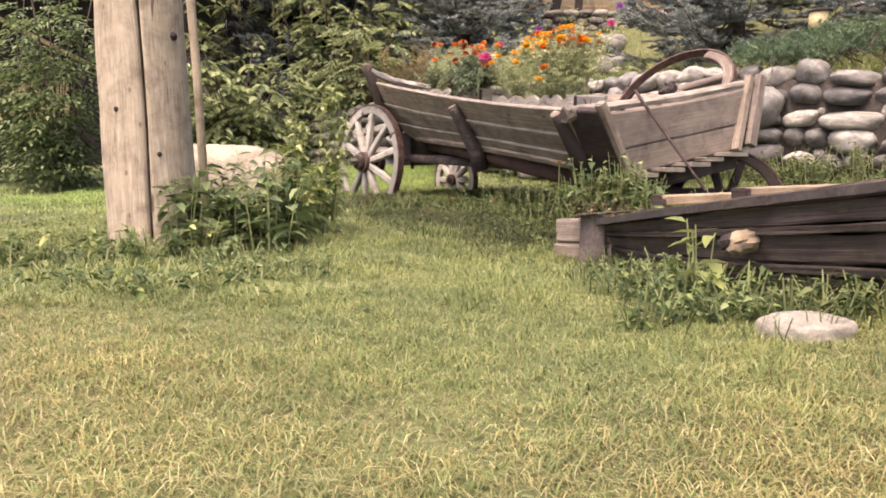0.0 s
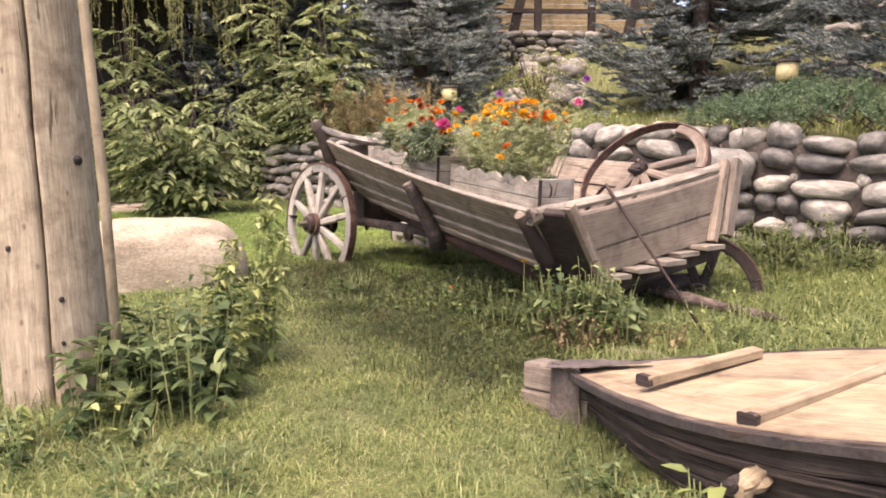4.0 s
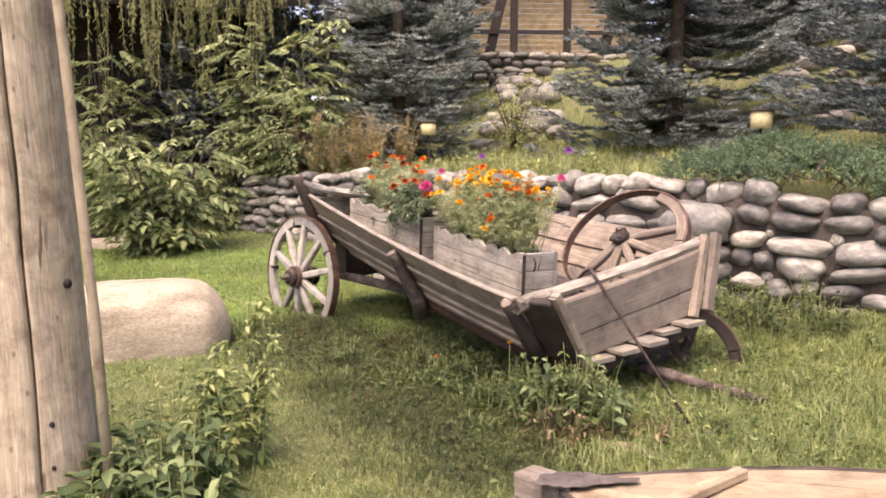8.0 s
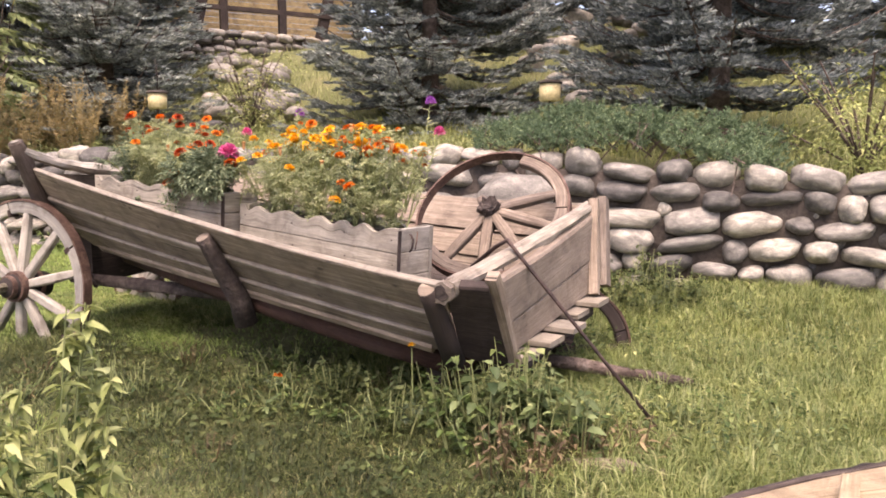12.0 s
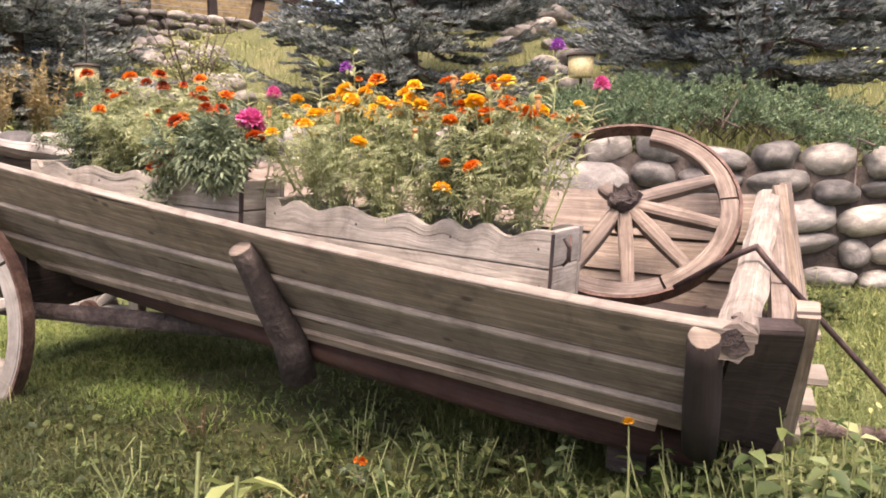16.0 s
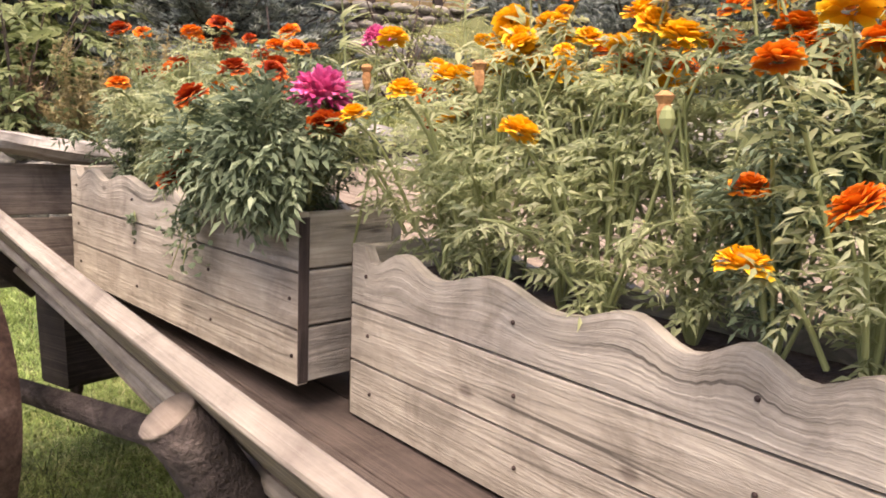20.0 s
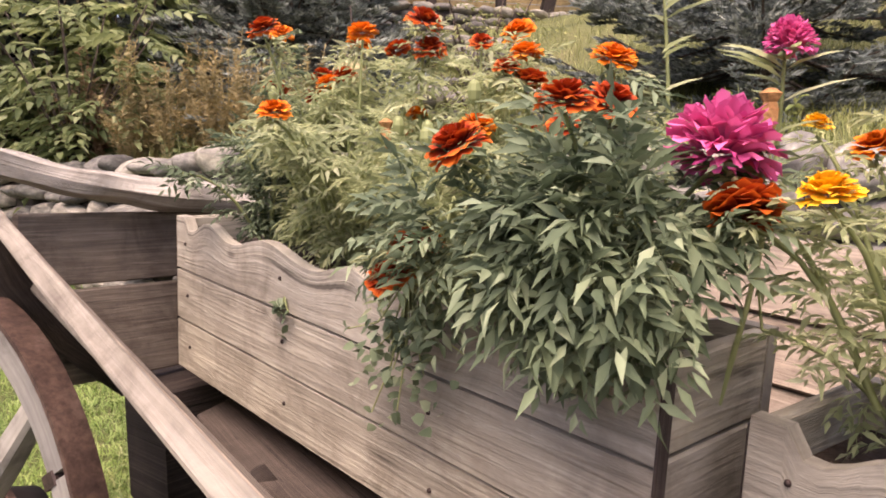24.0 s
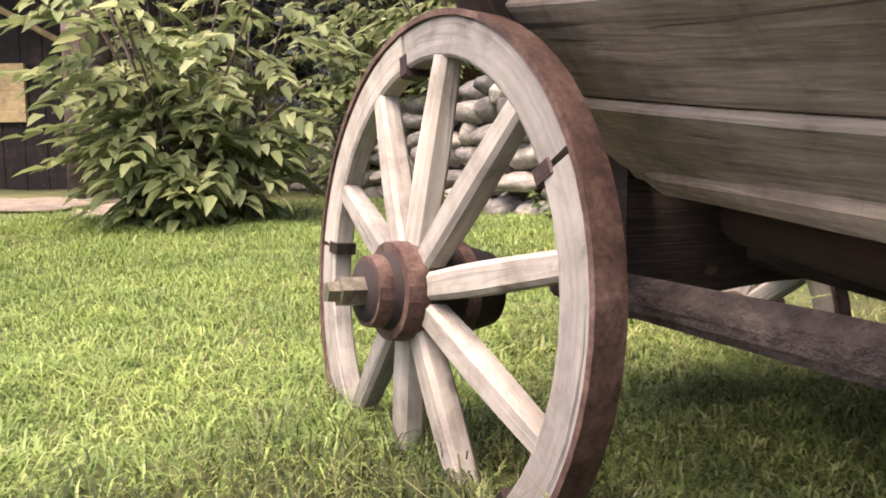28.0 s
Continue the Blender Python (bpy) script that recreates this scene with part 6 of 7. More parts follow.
for x, y, h, k in ((-0.66, 4.0, 0.82, 0), (-0.60, 4.06, 0.66, 1), (-0.83, 4.0, 0.62, 2), (-0.90, 3.98, 0.50, 3)):  # pale nettles in the foreground
    weed((x, y), h, 0.055, 4, 120, 0.082, PALE_NETTLE, 180 + k, "pale yellow-green nettle on the lawn", name="nettle", category="nettle", group="pale nettles", lean=(0.09, 0.04), wide=0.36, droop=0.35, lowest=0.94)
for i in range(12):  # dark herbs at the foot of the wall
    weed((2.95 + wr.uniform(-0.35, 0.35), 5.9 + wr.uniform(-0.45, 0.35)), wr.uniform(0.25, 0.45), 0.2, 8, 80, 0.06, CLOVER, 240 + i, "dark green herbs at the foot of the stone wall", group="herbs by the wall")
for i in range(60):  # weeds on the terrace edge and at the foot of the wall
    s = wr.uniform(-1.5, 6.0)
    d = wr.uniform(0.35, 1.5) if i % 3 else wr.uniform(-0.35, -0.1)
    if d > 0 and (abs(s - 4.25) < 0.5 or abs(s - 0.0) < 0.4):
        continue
    x, y = WALL_AT[0] + WALL_WAY[0] * s + WALL_BACK[0] * d, WALL_AT[1] + WALL_WAY[1] * s + WALL_BACK[1] * d
    weed((x, y), wr.uniform(0.16, 0.38), 0.22, 8, 80, 0.06, (WEED, NETTLE, SHRUB_LEAF)[i % 3], 700 + i, "wild green herbs on the stone wall terrace", group="herbs on the terrace")


for i in range(14):
    s, d = wr.uniform(5.0, 9.0), wr.uniform(0.25, 0.9)
    weed((WALL_AT[0] + WALL_WAY[0] * s + WALL_BACK[0] * d, WALL_AT[1] + WALL_WAY[1] * s + WALL_BACK[1] * d), wr.uniform(0.3, 0.65), 0.22, 8, 80, 0.07, (WEED, SHRUB_LEAF)[i % 2], 600 + i, "green herbs among the dry weeds", group="herbs on the terrace")


def seed_weed(at, height, mat, seed):
    """Tall dry seed spikes."""
    r = np.random.default_rng(seed)
    x, y = at
    p = thing("dry_weed", (x, y, gz(x, y)), "tall dry weed with " + ("reddish" if mat is RED_WEED else "tan") + " seed spikes", "dry weed", "dry weeds on the terrace")
    lines = []
    for i in range(9):
        a, q = r.uniform(0, 6.28), r.uniform(0.05, 0.22)
        tip = np.array([math.cos(a) * q, math.sin(a) * q, height * r.uniform(0.6, 1.05)])
        lines.append([tip * t for t in np.linspace(0, 1, 6)])
    for ln in lines:
        v, f = tubes([ln], 0.004, 4)
        part_mesh("stem", mesh_arrays("stem", v, f), mat, p)
        n = 70
        base = ln[5] * r.uniform(0.3, 1.0, n)[:, None]
        way = np.concatenate([r.normal(size=(n, 2)), r.uniform(-0.2, 0.8, (n, 1))], 1)
        v, f = slivers(base, way, np.array([[0, 0, 1.0]]) * np.ones((n, 1)) + 0.3 * r.normal(size=(n, 3)), r.uniform(0.03, 0.07, n), r.uniform(0.012, 0.022, n))
        tagged(part_mesh("seed_spike", mesh_arrays("seed_spike", v, f), mat, p, smooth=False), kind="stuff")


for i in range(54):
    s = 4.95 + i * 0.078
    d = wr.uniform(0.3, 1.7)
    seed_weed((WALL_AT[0] + WALL_WAY[0] * s + WALL_BACK[0] * d, WALL_AT[1] + WALL_WAY[1] * s + WALL_BACK[1] * d), wr.uniform(0.45, 1.05), TAN_WEED if i < 18 or i % 3 == 0 else RED_WEED, 300 + i)


# ---- spruces ----
def spruce(at, height, radius, seed, label, first=0.25, nn=6, wide=0.026, needles=None):
    """Whorls of drooping boughs with side twigs, each twig a brush of needles."""
    r = np.random.default_rng(seed)
    x, y = at
    z0 = gz(x, y) - 0.1
    t = thing("spruce", (x, y, z0), label, "spruce tree", "spruces")
    bm = log([(x, y, z0), (x, y, z0 + height * 0.5), (x, y, z0 + height)], [0.13, 0.08, 0.02], 10, seed)
    part("trunk", bm, BARK, t)
    limbs, tw_base, tw_way, tw_len = [], [], [], []
    h = first
    while h < height * 0.97:
        k = 1 - h / height
        for b in range(15):
            a = r.uniform(0, 6.28)
            L = radius * (0.25 + 0.75 * k ** 0.8) * r.uniform(0.75, 1.1)
            d = np.array([math.cos(a), math.sin(a), 0])
            rise = r.uniform(-0.05, 0.05) - 0.12 * k
            pts = np.array([d * L * q + np.array([0, 0, h + 0.04 * (b % 3) + rise * L * q - 0.16 * L * math.sin(math.pi * q * 0.9) + 0.16 * L * q * q]) for q in np.linspace(0, 1, 7)])
            limbs.append(pts)
            sd = np.array([-d[1], d[0], 0])
            m = max(5, int(L * 8.5))
            for i in range(m):
                q = 0.18 + 0.82 * (i + r.uniform(0, 1)) / m
                p = pts[0] + 0 if q <= 0 else np.array([np.interp(q, np.linspace(0, 1, 7), pts[:, c]) for c in range(3)])
                for sg in (-1, 1):
                    w = d * 0.8 + sd * sg * r.uniform(0.45, 1.0) + np.array([0, 0, r.uniform(-0.06, 0.03)])
                    w /= np.linalg.norm(w)
                    tl = r.uniform(0.16, 0.34) * (1.25 - 0.55 * q)
                    tw_base.append(p), tw_way.append(w), tw_len.append(tl)
                    for e in range(1):
                        w2 = w + d * r.uniform(0.1, 0.7) + 0.45 * r.normal(size=3) * np.array([1, 1, 0.3])
                        w2 /= np.linalg.norm(w2)
                        tw_base.append(p + w * tl * r.uniform(0.4, 0.85)), tw_way.append(w2), tw_len.append(tl * r.uniform(0.45, 0.75))
        h += (0.40 if nn < 10 else 0.31) * r.uniform(0.9, 1.1)
    v, f = tubes(limbs, 0.016, 3)
    tagged(part_mesh("bough", mesh_arrays("bough", v, f), BARK, t), kind="stuff")
    tb, tw, tl = np.array(tw_base), np.array(tw_way), np.array(tw_len)
    n = len(tb)
    q = (np.arange(nn)[None] + r.uniform(0, 1, (n, nn))) / nn
    base = (tb[:, None] + tw[:, None] * (tl[:, None] * q)[..., None]).reshape(-1, 3)
    axis = np.repeat(tw, nn, 0)
    out = unit(np.cross(axis, r.normal(size=axis.shape)))
    out[:, 2] = np.abs(out[:, 2]) * 0.6 - 0.1
    way = axis * 0.75 + out
    way = unit(way)
    side = unit(np.cross(way, r.normal(size=axis.shape))) * wide
    tip = base + way * r.uniform(0.055, 0.09, (n * nn, 1)) * (1 + 20 * (wide - 0.011))
    v = np.stack([base - side, base + side, tip], 1).reshape(-1, 3)
    me = mesh_arrays("needles", v, np.arange(3 * n * nn).reshape(-1, 3))
    tagged(part_mesh("crown", me, needles or SPRUCE, t, smooth=False), kind="stuff")


spruce((0.35, 13.3), 5.0, 1.55, 1, "dense silver-blue spruce on the terrace", 0.08, 16, 0.0125, SILVER_SPRUCE)
spruce((4.2, 11.2), 5.4, 1.9, 2, "dense blue-grey spruce on the terrace", 0.05, 16, 0.0125, BLUE_SPRUCE)
spruce((5.7, 7.6), 4.4, 2.0, 3, "dark spruce with low spreading boughs", 0.75, 13, 0.0125)
spruce((8.4, 10.2), 5.0, 1.9, 4, "dark spruce further up the slope")
spruce((-2.6, 15.0), 5.5, 1.8, 5, "dark spruce behind the shrubs")
spruce((7.6, 14.5), 5.5, 2.2, 6, "dark spruce further up the slope")
spruce((11.0, 12.5), 6.0, 2.4, 7, "dark spruce further up the slope")
spruce((10.5, 7.8), 6.0, 2.2, 8, "dark spruce further up the slope")


far = [o for o in scene.objects if o.name.startswith("spruce")][3:7]
for k, (x, y, s) in enumerate(((12.5, 17.0, 1.3), (9.5, 19.5, 1.4), (15.0, 9.0, 1.4), (-1.0, 17.8, 1.2), (13.5, 5.5, 1.3), (-3.4, 18.4, 1.4), (8.2, 17.4, 1.2), (0.3, 18.0, 1.15), (-8.5, 20.0, 1.6))):
    tagged(copy_thing(far[k % 4], pose(x, y, gz(x, y) - 0.1, 0, 0, 50 * k) @ Matrix.Scale(s, 4)), "dark spruce far up the slope")


def juniper(seed):
    """A low spreading conifer that spills over the wall."""
    r = np.random.default_rng(seed)
    p = thing("juniper", (3.55, 6.95, 1.15), "low spreading green conifer spilling over the wall", "juniper")
    n = 1000
    s = r.uniform(-1.05, 1.3, n)
    d = r.uniform(-0.05, 1.0, n)
    c = np.array([3.25, 6.55])
    xy = c + np.outer(s, (0.65, -0.76)) + np.outer(d, WALL_BACK)
    top = 0.42 * np.sqrt(np.clip(1 - ((s - 0.1) / 1.25) ** 2, 0, 1)) * (0.75 + 0.35 * np.sin(s * 5) * np.sin(d * 6)) - 0.1 * np.clip(0.12 - d, 0, 1) * 6
    z = wall_top(xy[:, 0], xy[:, 1]) - 0.1 + 0.30 * np.clip(d - 0.2, 0, 1) + top * (1 - 0.5 * r.uniform(0, 1, n) ** 2) * (1 - 0.35 * np.clip(d, 0, 1)) + 0.02
    tb = np.stack([xy[:, 0], xy[:, 1], z], 1) - np.array(p.location)
    a = r.uniform(0, 6.28, n)
    tw = unit(np.stack([np.cos(a), np.sin(a), r.uniform(0.1, 1.1, n)], 1) + np.array([-0.4, -0.35, 0]))
    tl = r.uniform(0.09, 0.20, n)
    nn = 56
    q = r.uniform(0, 1, (n, nn))
    base = (tb[:, None] + tw[:, None] * (tl[:, None] * q)[..., None]).reshape(-1, 3)
    axis = np.repeat(tw, nn, 0)
    way = axis * 0.8 + unit(np.cross(axis, r.normal(size=axis.shape)))
    v, f = slivers(base, way, r.normal(size=axis.shape), r.uniform(0.024, 0.040, n * nn), 0.0075)
    tagged(part_mesh("foliage", mesh_arrays("foliage", v, f), JUNIPER, p, smooth=False), kind="stuff")
    v, f = tubes([[b - t * 0.25, b, b + t * 0.08] for b, t in zip(tb[::6], tw[::6])], 0.006, 4)
    tagged(part_mesh("branch", mesh_arrays("branch", v, f), BARK, p), kind="stuff")


juniper(9)


# ---- shrubs with compound leaves before the shed ----
def compound_shrub(at, height, spread, n_leaves, seed, mat=None, leaf=0.165, label="tall leafy shrub with drooping compound leaves", squash=0.6):
    r = np.random.default_rng(seed)
    x, y = at
    p = thing("shrub", (x, y, gz(x, y)), label, "shrub", "shrubs by the shed")
    lines = []
    for i in range(16):
        a, q = r.uniform(0, 6.28), spread * math.sqrt(r.uniform(0.05, 1))
        tip = np.array([math.cos(a) * q, math.sin(a) * q * squash, height * r.uniform(0.4, 1.0)])
        lines.append([tip * np.array([t ** 1.3, t ** 1.3, t]) for t in np.linspace(0, 1, 8)])
    for ln in lines:
        v, f = tubes([ln], 0.012, 5)
        part_mesh("branch", mesh_arrays("branch", v, f), BARK, p)
    pts = np.array(lines)
    k, t = r.integers(0, 16, n_leaves), r.uniform(0.08, 1.0, n_leaves)
    seg = t * 6.999
    i0 = seg.astype(int)
    base = pts[k, i0] * (1 - (seg - i0))[:, None] + pts[k, i0 + 1] * (seg - i0)[:, None]
    a = r.uniform(0, 6.28, n_leaves)
    way = unit(np.stack([np.cos(a), np.sin(a) - 0.5, r.uniform(-0.25, 0.45, n_leaves)], 1))
    base = base + way * r.uniform(0, 0.22, n_leaves)[:, None]
    L = r.uniform(0.26, 0.42, n_leaves)[:, None]
    up = unit(np.array([0, 0, 1.0]) + 0.25 * r.normal(size=(n_leaves, 3)))
    side = unit(np.cross(way, up))
    nor = np.cross(side, way)
    pieces = []
    for q in np.linspace(0.2, 1.0, 5):
        root = base + way * L * q - nor * L * 0.45 * q * q
        for sg in ((-1, 1) if q < 1 else (0,)):
            w = way * (0.75 if sg else 1) + side * sg * 0.75 - nor * 0.35
            pieces.append(leaves(root, w, nor, leaf * r.uniform(0.8, 1.3, n_leaves), leaf * 0.42))
    v, f = joined(pieces)
    tagged(part_mesh("foliage", mesh_arrays("foliage", v, f), mat or SHRUB_LEAF, p, smooth=False), kind="stuff")


for i, (x, y, h, s, n) in enumerate(((-2.85, 10.6, 1.9, 0.85, 200), (-2.75, 11.2, 1.5, 0.6, 70), (-4.05, 12.6, 2.9, 1.0, 140), (-1.9, 13.5, 3.2, 1.0, 190), (-1.0, 13.1, 2.7, 0.8, 170), (-4.7, 14.2, 3.2, 1.0, 120), (-3.3, 14.4, 3.2, 1.1, 120))):
    compound_shrub((x, y), h, s, n, 400 + i, BRIGHT_SHRUB if i in (3, 4) else None)
compound_shrub((-1.35, 12.3), 1.5, 0.7, 110, 430, BRIGHT_SHRUB, 0.12)
compound_shrub((-2.3, 13.0), 2.0, 0.8, 130, 431, BRIGHT_SHRUB, 0.13)
compound_shrub((-4.3, 8.6), 2.3, 0.7, 420, 420, mat=NETTLE_DARK, leaf=0.085, label="dark green leafy bush at the lawn's edge", squash=1.0)
compound_shrub((-5.2, 9.4), 2.6, 0.8, 380, 421, mat=NETTLE_DARK, leaf=0.085, label="dark green leafy bush at the lawn's edge", squash=1.0)
compound_shrub((2.2, 12.9), 1.3, 0.6, 200, 422, SLOPE_GRASS, 0.06, "yellow-green bush between the spruces", 1.0)
compound_shrub((5.1, 5.6), 0.9, 0.7, 220, 423, NETTLE, 0.05, "yellow-green bush on the terrace", 1.0)


def willow(seed):
    r = np.random.default_rng(seed)
    p = thing("willow", (-5.2, 13.3, 0.3), "weeping willow with long hanging twigs", "willow tree")
    part("trunk", log([(-5.2, 13.3, 0.2), (-5.25, 13.3, 2.0), (-5.1, 13.2, 4.2)], [0.28, 0.22, 0.15], 12, 3.0), BARK, p)
    lines = []
    for i in range(190):
        x, y = r.uniform(-4.6, -0.8), r.uniform(10.0, 11.6)
        L = r.uniform(0.8, 2.4)
        top = np.array([x, y, 4.7 + r.uniform(-0.3, 0.4)])
        sway = r.normal(size=2) * 0.12
        lines.append([top + np.array([sway[0] * t, sway[1] * t, -L * t]) - np.array(p.location) for t in np.linspace(0, 1, 9)])
    v, f = tubes(lines, 0.004, 3)
    tagged(part_mesh("twig", mesh_arrays("twig", v, f), STEM, p), kind="stuff")
    pts = np.array(lines)
    n = 15000
    k, seg = r.integers(0, len(lines), n), r.uniform(0, 7.999, n)
    i0 = seg.astype(int)
    base = pts[k, i0] * (1 - (seg - i0))[:, None] + pts[k, i0 + 1] * (seg - i0)[:, None]
    way = np.concatenate([r.normal(size=(n, 2)) * 0.6, np.full((n, 1), -1.0)], 1)
    v, f = slivers(base, way, r.normal(size=(n, 3)), r.uniform(0.05, 0.10, n), 0.014)
    tagged(part_mesh("foliage", mesh_arrays("foliage", v, f), WILLOW, p, smooth=False), kind="stuff")
    limbs = []
    for i in range(9):
        a = r.uniform(0, 6.28)
        tip = np.array([math.cos(a) * 2.0 + 2.0, math.sin(a) * 0.9 - 2.2, 4.6])
        limbs.append([np.array([0.05, -0.05, 3.4]) + (tip - np.array([0.05, -0.05, 3.4])) * t for t in np.linspace(0, 1, 6)])
    for ln in limbs:
        v, f = tubes([ln], 0.05, 6)
        part_mesh("limb", mesh_arrays("limb", v, f), BARK, p)


willow(5)


# ---- grass ----
def grass(name, label, mat, n, region, height, bend, width, seed, keep):
    r = np.random.default_rng(seed)
    x0, x1, y0, y1 = region
    x, y = r.uniform(x0, x1, n), r.uniform(y0, y1, n)
    ok = keep(x, y, r)
    x, y = x[ok], y[ok]
    n = len(x)
    z = ground_z(x, y)
    a = r.uniform(0, 6.28, n)
    clump = 0.5 + 0.25 * np.sin(x * 3.1 + np.sin(y * 2.3) * 2) * np.sin(y * 3.7 + np.sin(x * 1.9) * 2) + 0.35 * np.sin(x * 17 + np.sin(y * 11) * 2) * np.sin(y * 19 + np.sin(x * 13) * 2)
    h = r.uniform(0.4, 1.0, n) * height * np.clip(0.55 + 0.95 * clump, 0.25, 1.6)
    v, f = blades(np.stack([x, y, z - 0.004], 1), np.stack([np.cos(a), np.sin(a), 0 * a], 1), h, r.uniform(0.6, 1.3, n) * width, r.uniform(0.3, 1.0, n) * bend)
    me = mesh_arrays(name, v, f)
    me.materials.append(mat)
    tagged(new(name, me), label, "grass", kind="stuff")


def dryness(x, y):
    return np.clip(1.05 - (y - 0.5 * np.abs(x)) / 1.75 + 0.3 * np.sin(x * 2.3 + 1) * np.sin(y * 2.9), 0.06, 1)


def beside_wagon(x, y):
    """1 where the wagon's shade is put into the grass colour: along its near side and under it."""
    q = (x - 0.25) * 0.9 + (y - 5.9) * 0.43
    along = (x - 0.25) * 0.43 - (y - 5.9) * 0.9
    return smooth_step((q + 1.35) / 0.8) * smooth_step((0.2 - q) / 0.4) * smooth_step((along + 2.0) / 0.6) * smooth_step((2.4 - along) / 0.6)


def in_view(x, y):
    return (np.abs(x - 0.15 * y) < 1.1 + 0.62 * y) & (behind(x, y) < 0.05)


grass("dry_grass", "mown yellow dry grass in the foreground", DRY_GRASS, 300000, (-2.2, 2.6, 0.5, 4.6), 0.036, 2.9, 0.0020, 1, lambda x, y, r: in_view(x, y) & (r.uniform(0, 1, len(x)) < dryness(x, y)))
grass("dead_stalks", "brown withered stalks in the mown grass", THATCH, 60000, (-1.8, 1.9, 0.5, 2.4), 0.026, 3.2, 0.0020, 12, lambda x, y, r: in_view(x, y) & (r.uniform(0, 1, len(x)) < dryness(x, y) * (0.55 + 0.6 * np.sin(x * 3.3 + 2) * np.sin(y * 4.1 + 1))))
grass("lawn_grass", "fine short green lawn grass", GRASS, 150000, (-1.9, 2.0, 0.5, 3.0), 0.036, 2.3, 0.0022, 2, lambda x, y, r: in_view(x, y) & (r.uniform(0, 1, len(x)) < 1.15 - 0.8 * dryness(x, y)))
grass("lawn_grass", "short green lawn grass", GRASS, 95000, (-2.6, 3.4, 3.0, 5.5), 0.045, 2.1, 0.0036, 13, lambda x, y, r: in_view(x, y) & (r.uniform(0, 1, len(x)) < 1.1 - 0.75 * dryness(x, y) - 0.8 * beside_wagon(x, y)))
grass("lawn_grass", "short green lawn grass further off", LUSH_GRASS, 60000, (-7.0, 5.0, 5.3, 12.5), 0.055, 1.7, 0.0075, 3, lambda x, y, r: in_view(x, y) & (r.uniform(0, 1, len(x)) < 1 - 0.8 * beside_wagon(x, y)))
grass("shade_grass", "grass darkened for the shade beside and under the wagon", SHADE_GRASS, 210000, (-2.2, 3.2, 3.2, 8.6), 0.085, 1.9, 0.0042, 4, lambda x, y, r: in_view(x, y) & (r.uniform(0, 1, len(x)) < beside_wagon(x, y)))
grass("thatch", "brown dead grass beside the wagon", THATCH, 45000, (-2.2, 3.2, 3.2, 8.6), 0.035, 2.8, 0.005, 7, lambda x, y, r: in_view(x, y) & (r.uniform(0, 1, len(x)) < beside_wagon(x, y)))
# this long grass is dark partly to stand in for shadows round the post
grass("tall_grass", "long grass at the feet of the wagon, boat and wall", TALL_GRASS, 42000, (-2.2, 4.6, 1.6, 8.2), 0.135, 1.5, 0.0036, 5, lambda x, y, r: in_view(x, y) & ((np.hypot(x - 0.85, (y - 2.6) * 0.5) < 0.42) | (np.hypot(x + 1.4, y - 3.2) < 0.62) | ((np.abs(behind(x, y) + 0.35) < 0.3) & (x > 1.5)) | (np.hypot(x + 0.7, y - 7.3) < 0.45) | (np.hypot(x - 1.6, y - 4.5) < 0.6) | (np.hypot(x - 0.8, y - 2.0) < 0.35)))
grass("long_grass", "rank green grass before the wagon", GRASS, 62000, (0.7, 4.6, 3.4, 5.9), 0.15, 1.35, 0.0046, 8, lambda x, y, r: in_view(x, y) & (r.uniform(0, 1, len(x)) < smooth_step((x - 0.6) / 0.6)))
grass("under_grass", "sparse grass under the wagon", GRASS, 24000, (-0.6, 1.6, 7.1, 8.8), 0.07, 1.4, 0.006, 9, lambda x, y, r: np.abs((x - 0.7) * 0.9 + (y - 6.1) * 0.43) < 0.75)
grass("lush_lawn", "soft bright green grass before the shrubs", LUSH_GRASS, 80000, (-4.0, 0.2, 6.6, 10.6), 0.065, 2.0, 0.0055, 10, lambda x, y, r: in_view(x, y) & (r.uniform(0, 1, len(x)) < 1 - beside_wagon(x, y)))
def in_juniper(x, y):
    s = (x - 3.25) * 0.65 - (y - 6.55) * 0.76
    return (s > -1.1) & (s < 1.4) & (behind(x, y) < 1.0)


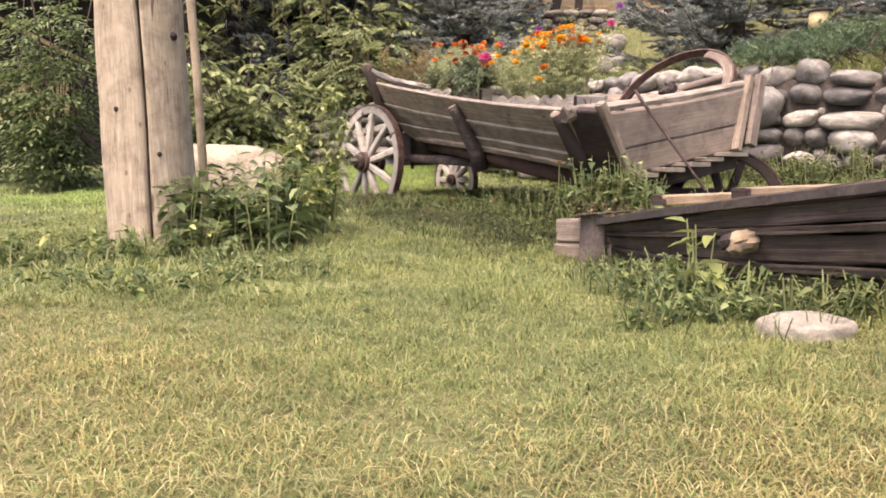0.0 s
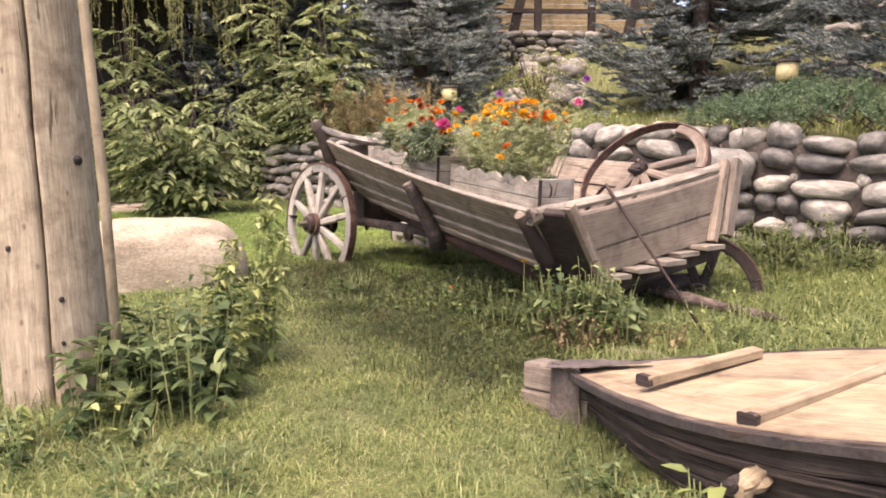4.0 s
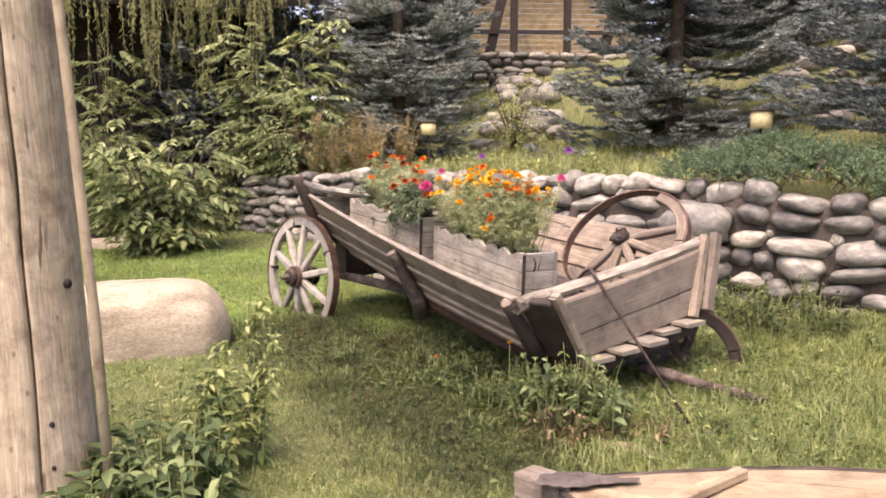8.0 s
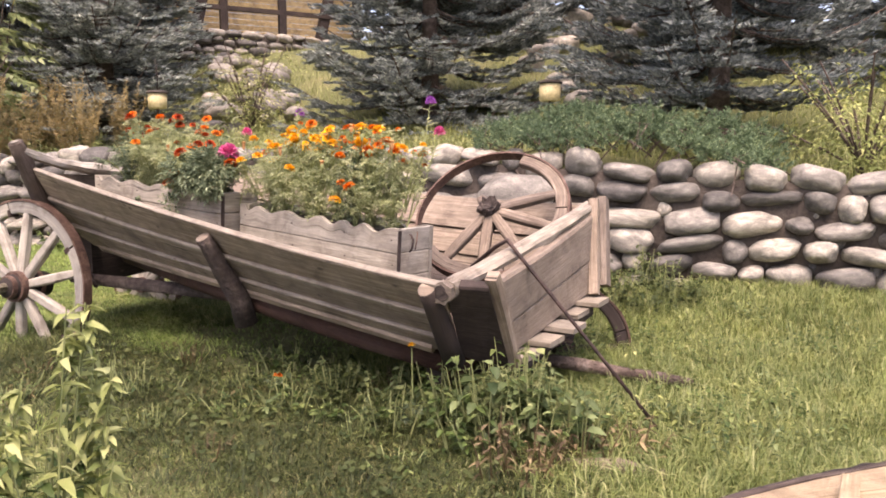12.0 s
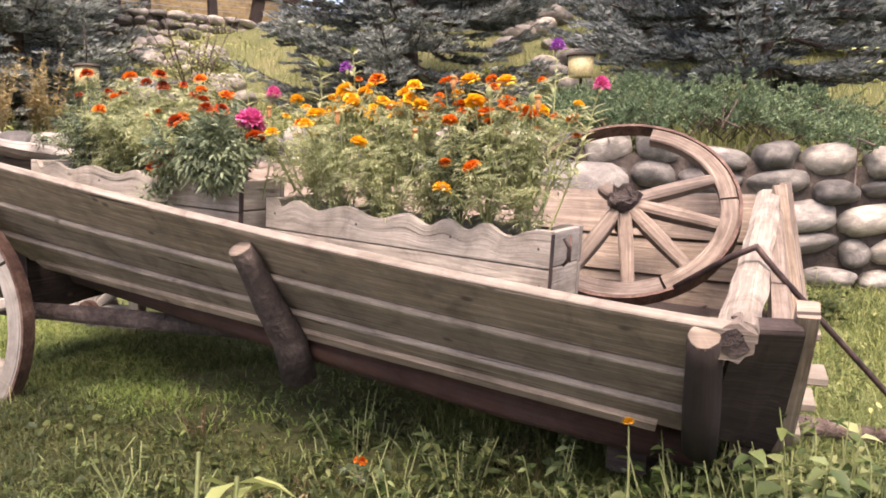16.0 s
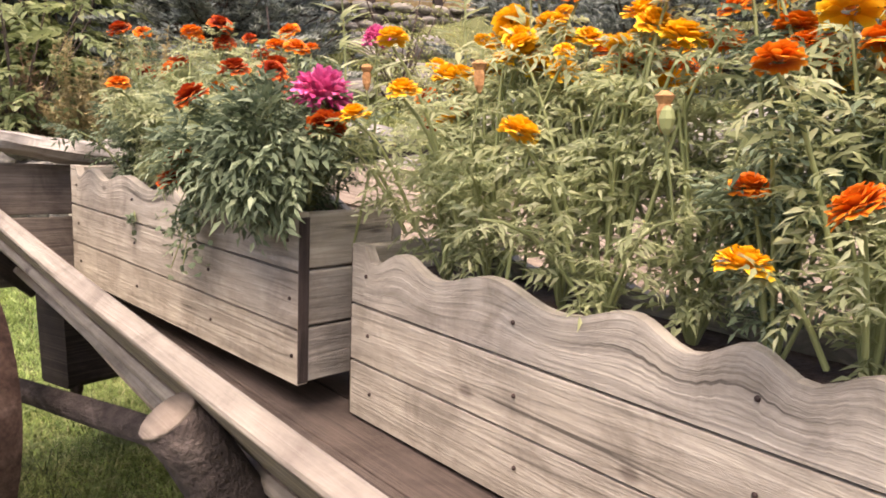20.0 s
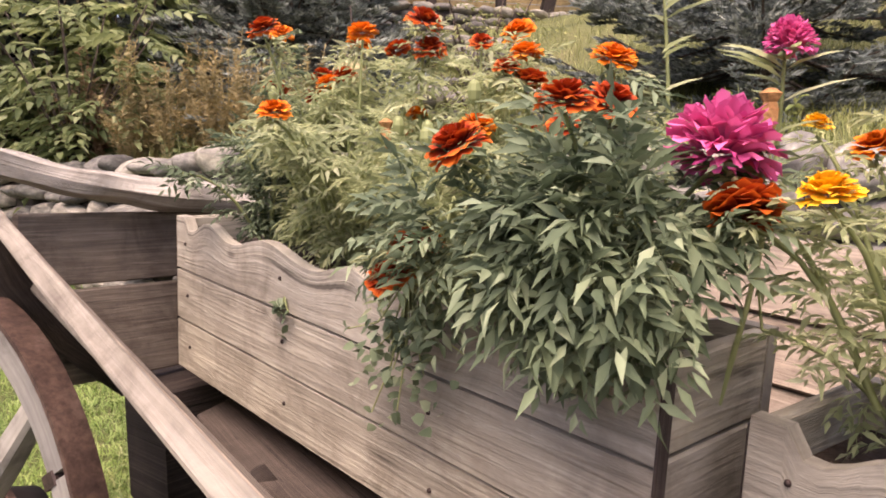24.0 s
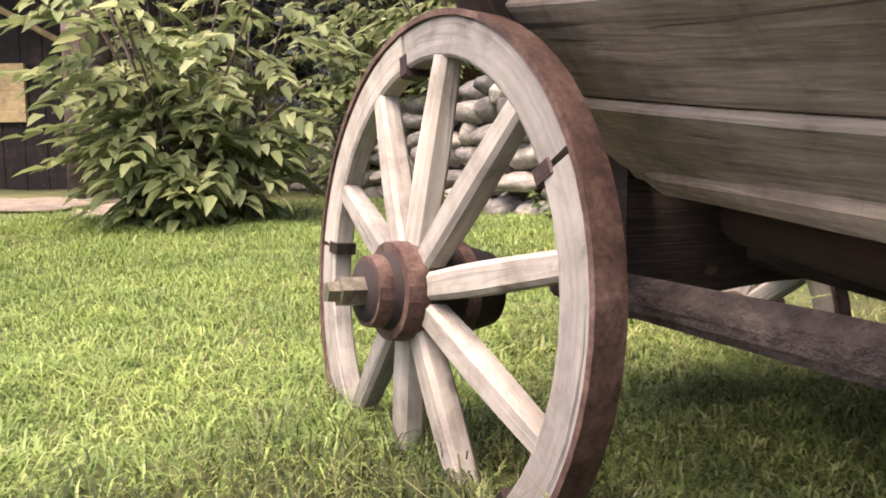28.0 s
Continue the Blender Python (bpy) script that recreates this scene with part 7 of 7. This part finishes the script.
def tufted(x, y):
    """1 in scattered patches of ranker grass."""
    return (np.sin(x * 5.3 + np.sin(y * 4.1) * 2.2) * np.sin(y * 5.9 + np.sin(x * 3.7) * 2.2) > 0.25) & (dryness(x, y) < 0.5)


grass("grass_tufts", "scattered tufts of longer grass in the lawn", GRASS, 90000, (-2.2, 2.4, 2.0, 6.0), 0.075, 1.9, 0.0034, 14, lambda x, y, r: in_view(x, y) & tufted(x, y) & (r.uniform(0, 1, len(x)) < 0.7))
grass("dark_tufts", "scattered darker tufts in the lawn", TALL_GRASS, 90000, (-3.6, 2.4, 2.0, 9.0), 0.06, 1.9, 0.0036, 15, lambda x, y, r: in_view(x, y) & tufted(x + 1.7, y + 0.9) & (r.uniform(0, 1, len(x)) < 0.6))
grass("terrace_grass", "tall wild grass on the terrace", SLOPE_GRASS, 75000, (-2.5, 9.5, 5.0, 18.5), 0.24, 1.2, 0.006, 6, lambda x, y, r: (behind(x, y) > 0.34) & ~in_juniper(x, y) & (r.uniform(0, 1, len(x)) < 1.25 - 0.13 * behind(x, y)))


# ---- small broad leaves in the lawn ----
def clover(n, seed):
    r = np.random.default_rng(seed)
    x, y = r.uniform(-2.4, 3.6, n), r.uniform(1.2, 8.5, n)
    patch = np.sin(x * 2.7 + np.sin(y * 1.7) * 2) * np.sin(y * 2.9 + np.sin(x * 2.1) * 2)
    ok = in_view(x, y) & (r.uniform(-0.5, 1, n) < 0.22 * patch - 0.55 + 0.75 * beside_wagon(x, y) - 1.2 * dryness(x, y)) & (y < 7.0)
    x, y = x[ok], y[ok]
    n = len(x)
    base = np.stack([x, y, ground_z(x, y) + r.uniform(0.015, 0.05, n)], 1)
    a = r.uniform(0, 6.28, n)
    L = r.uniform(0.018, 0.045, n)
    v, f = leaves(base, np.stack([np.cos(a), np.sin(a), r.uniform(-0.2, 0.5, n)], 1), np.array([0, 0, 1.0]) + 0.35 * r.normal(size=(n, 3)), L, L * 0.7)
    me = mesh_arrays("clover", v, f)
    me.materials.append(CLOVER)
    tagged(new("clover", me), "small broad weed leaves in the lawn", "clover", kind="stuff")


clover(40000, 11)
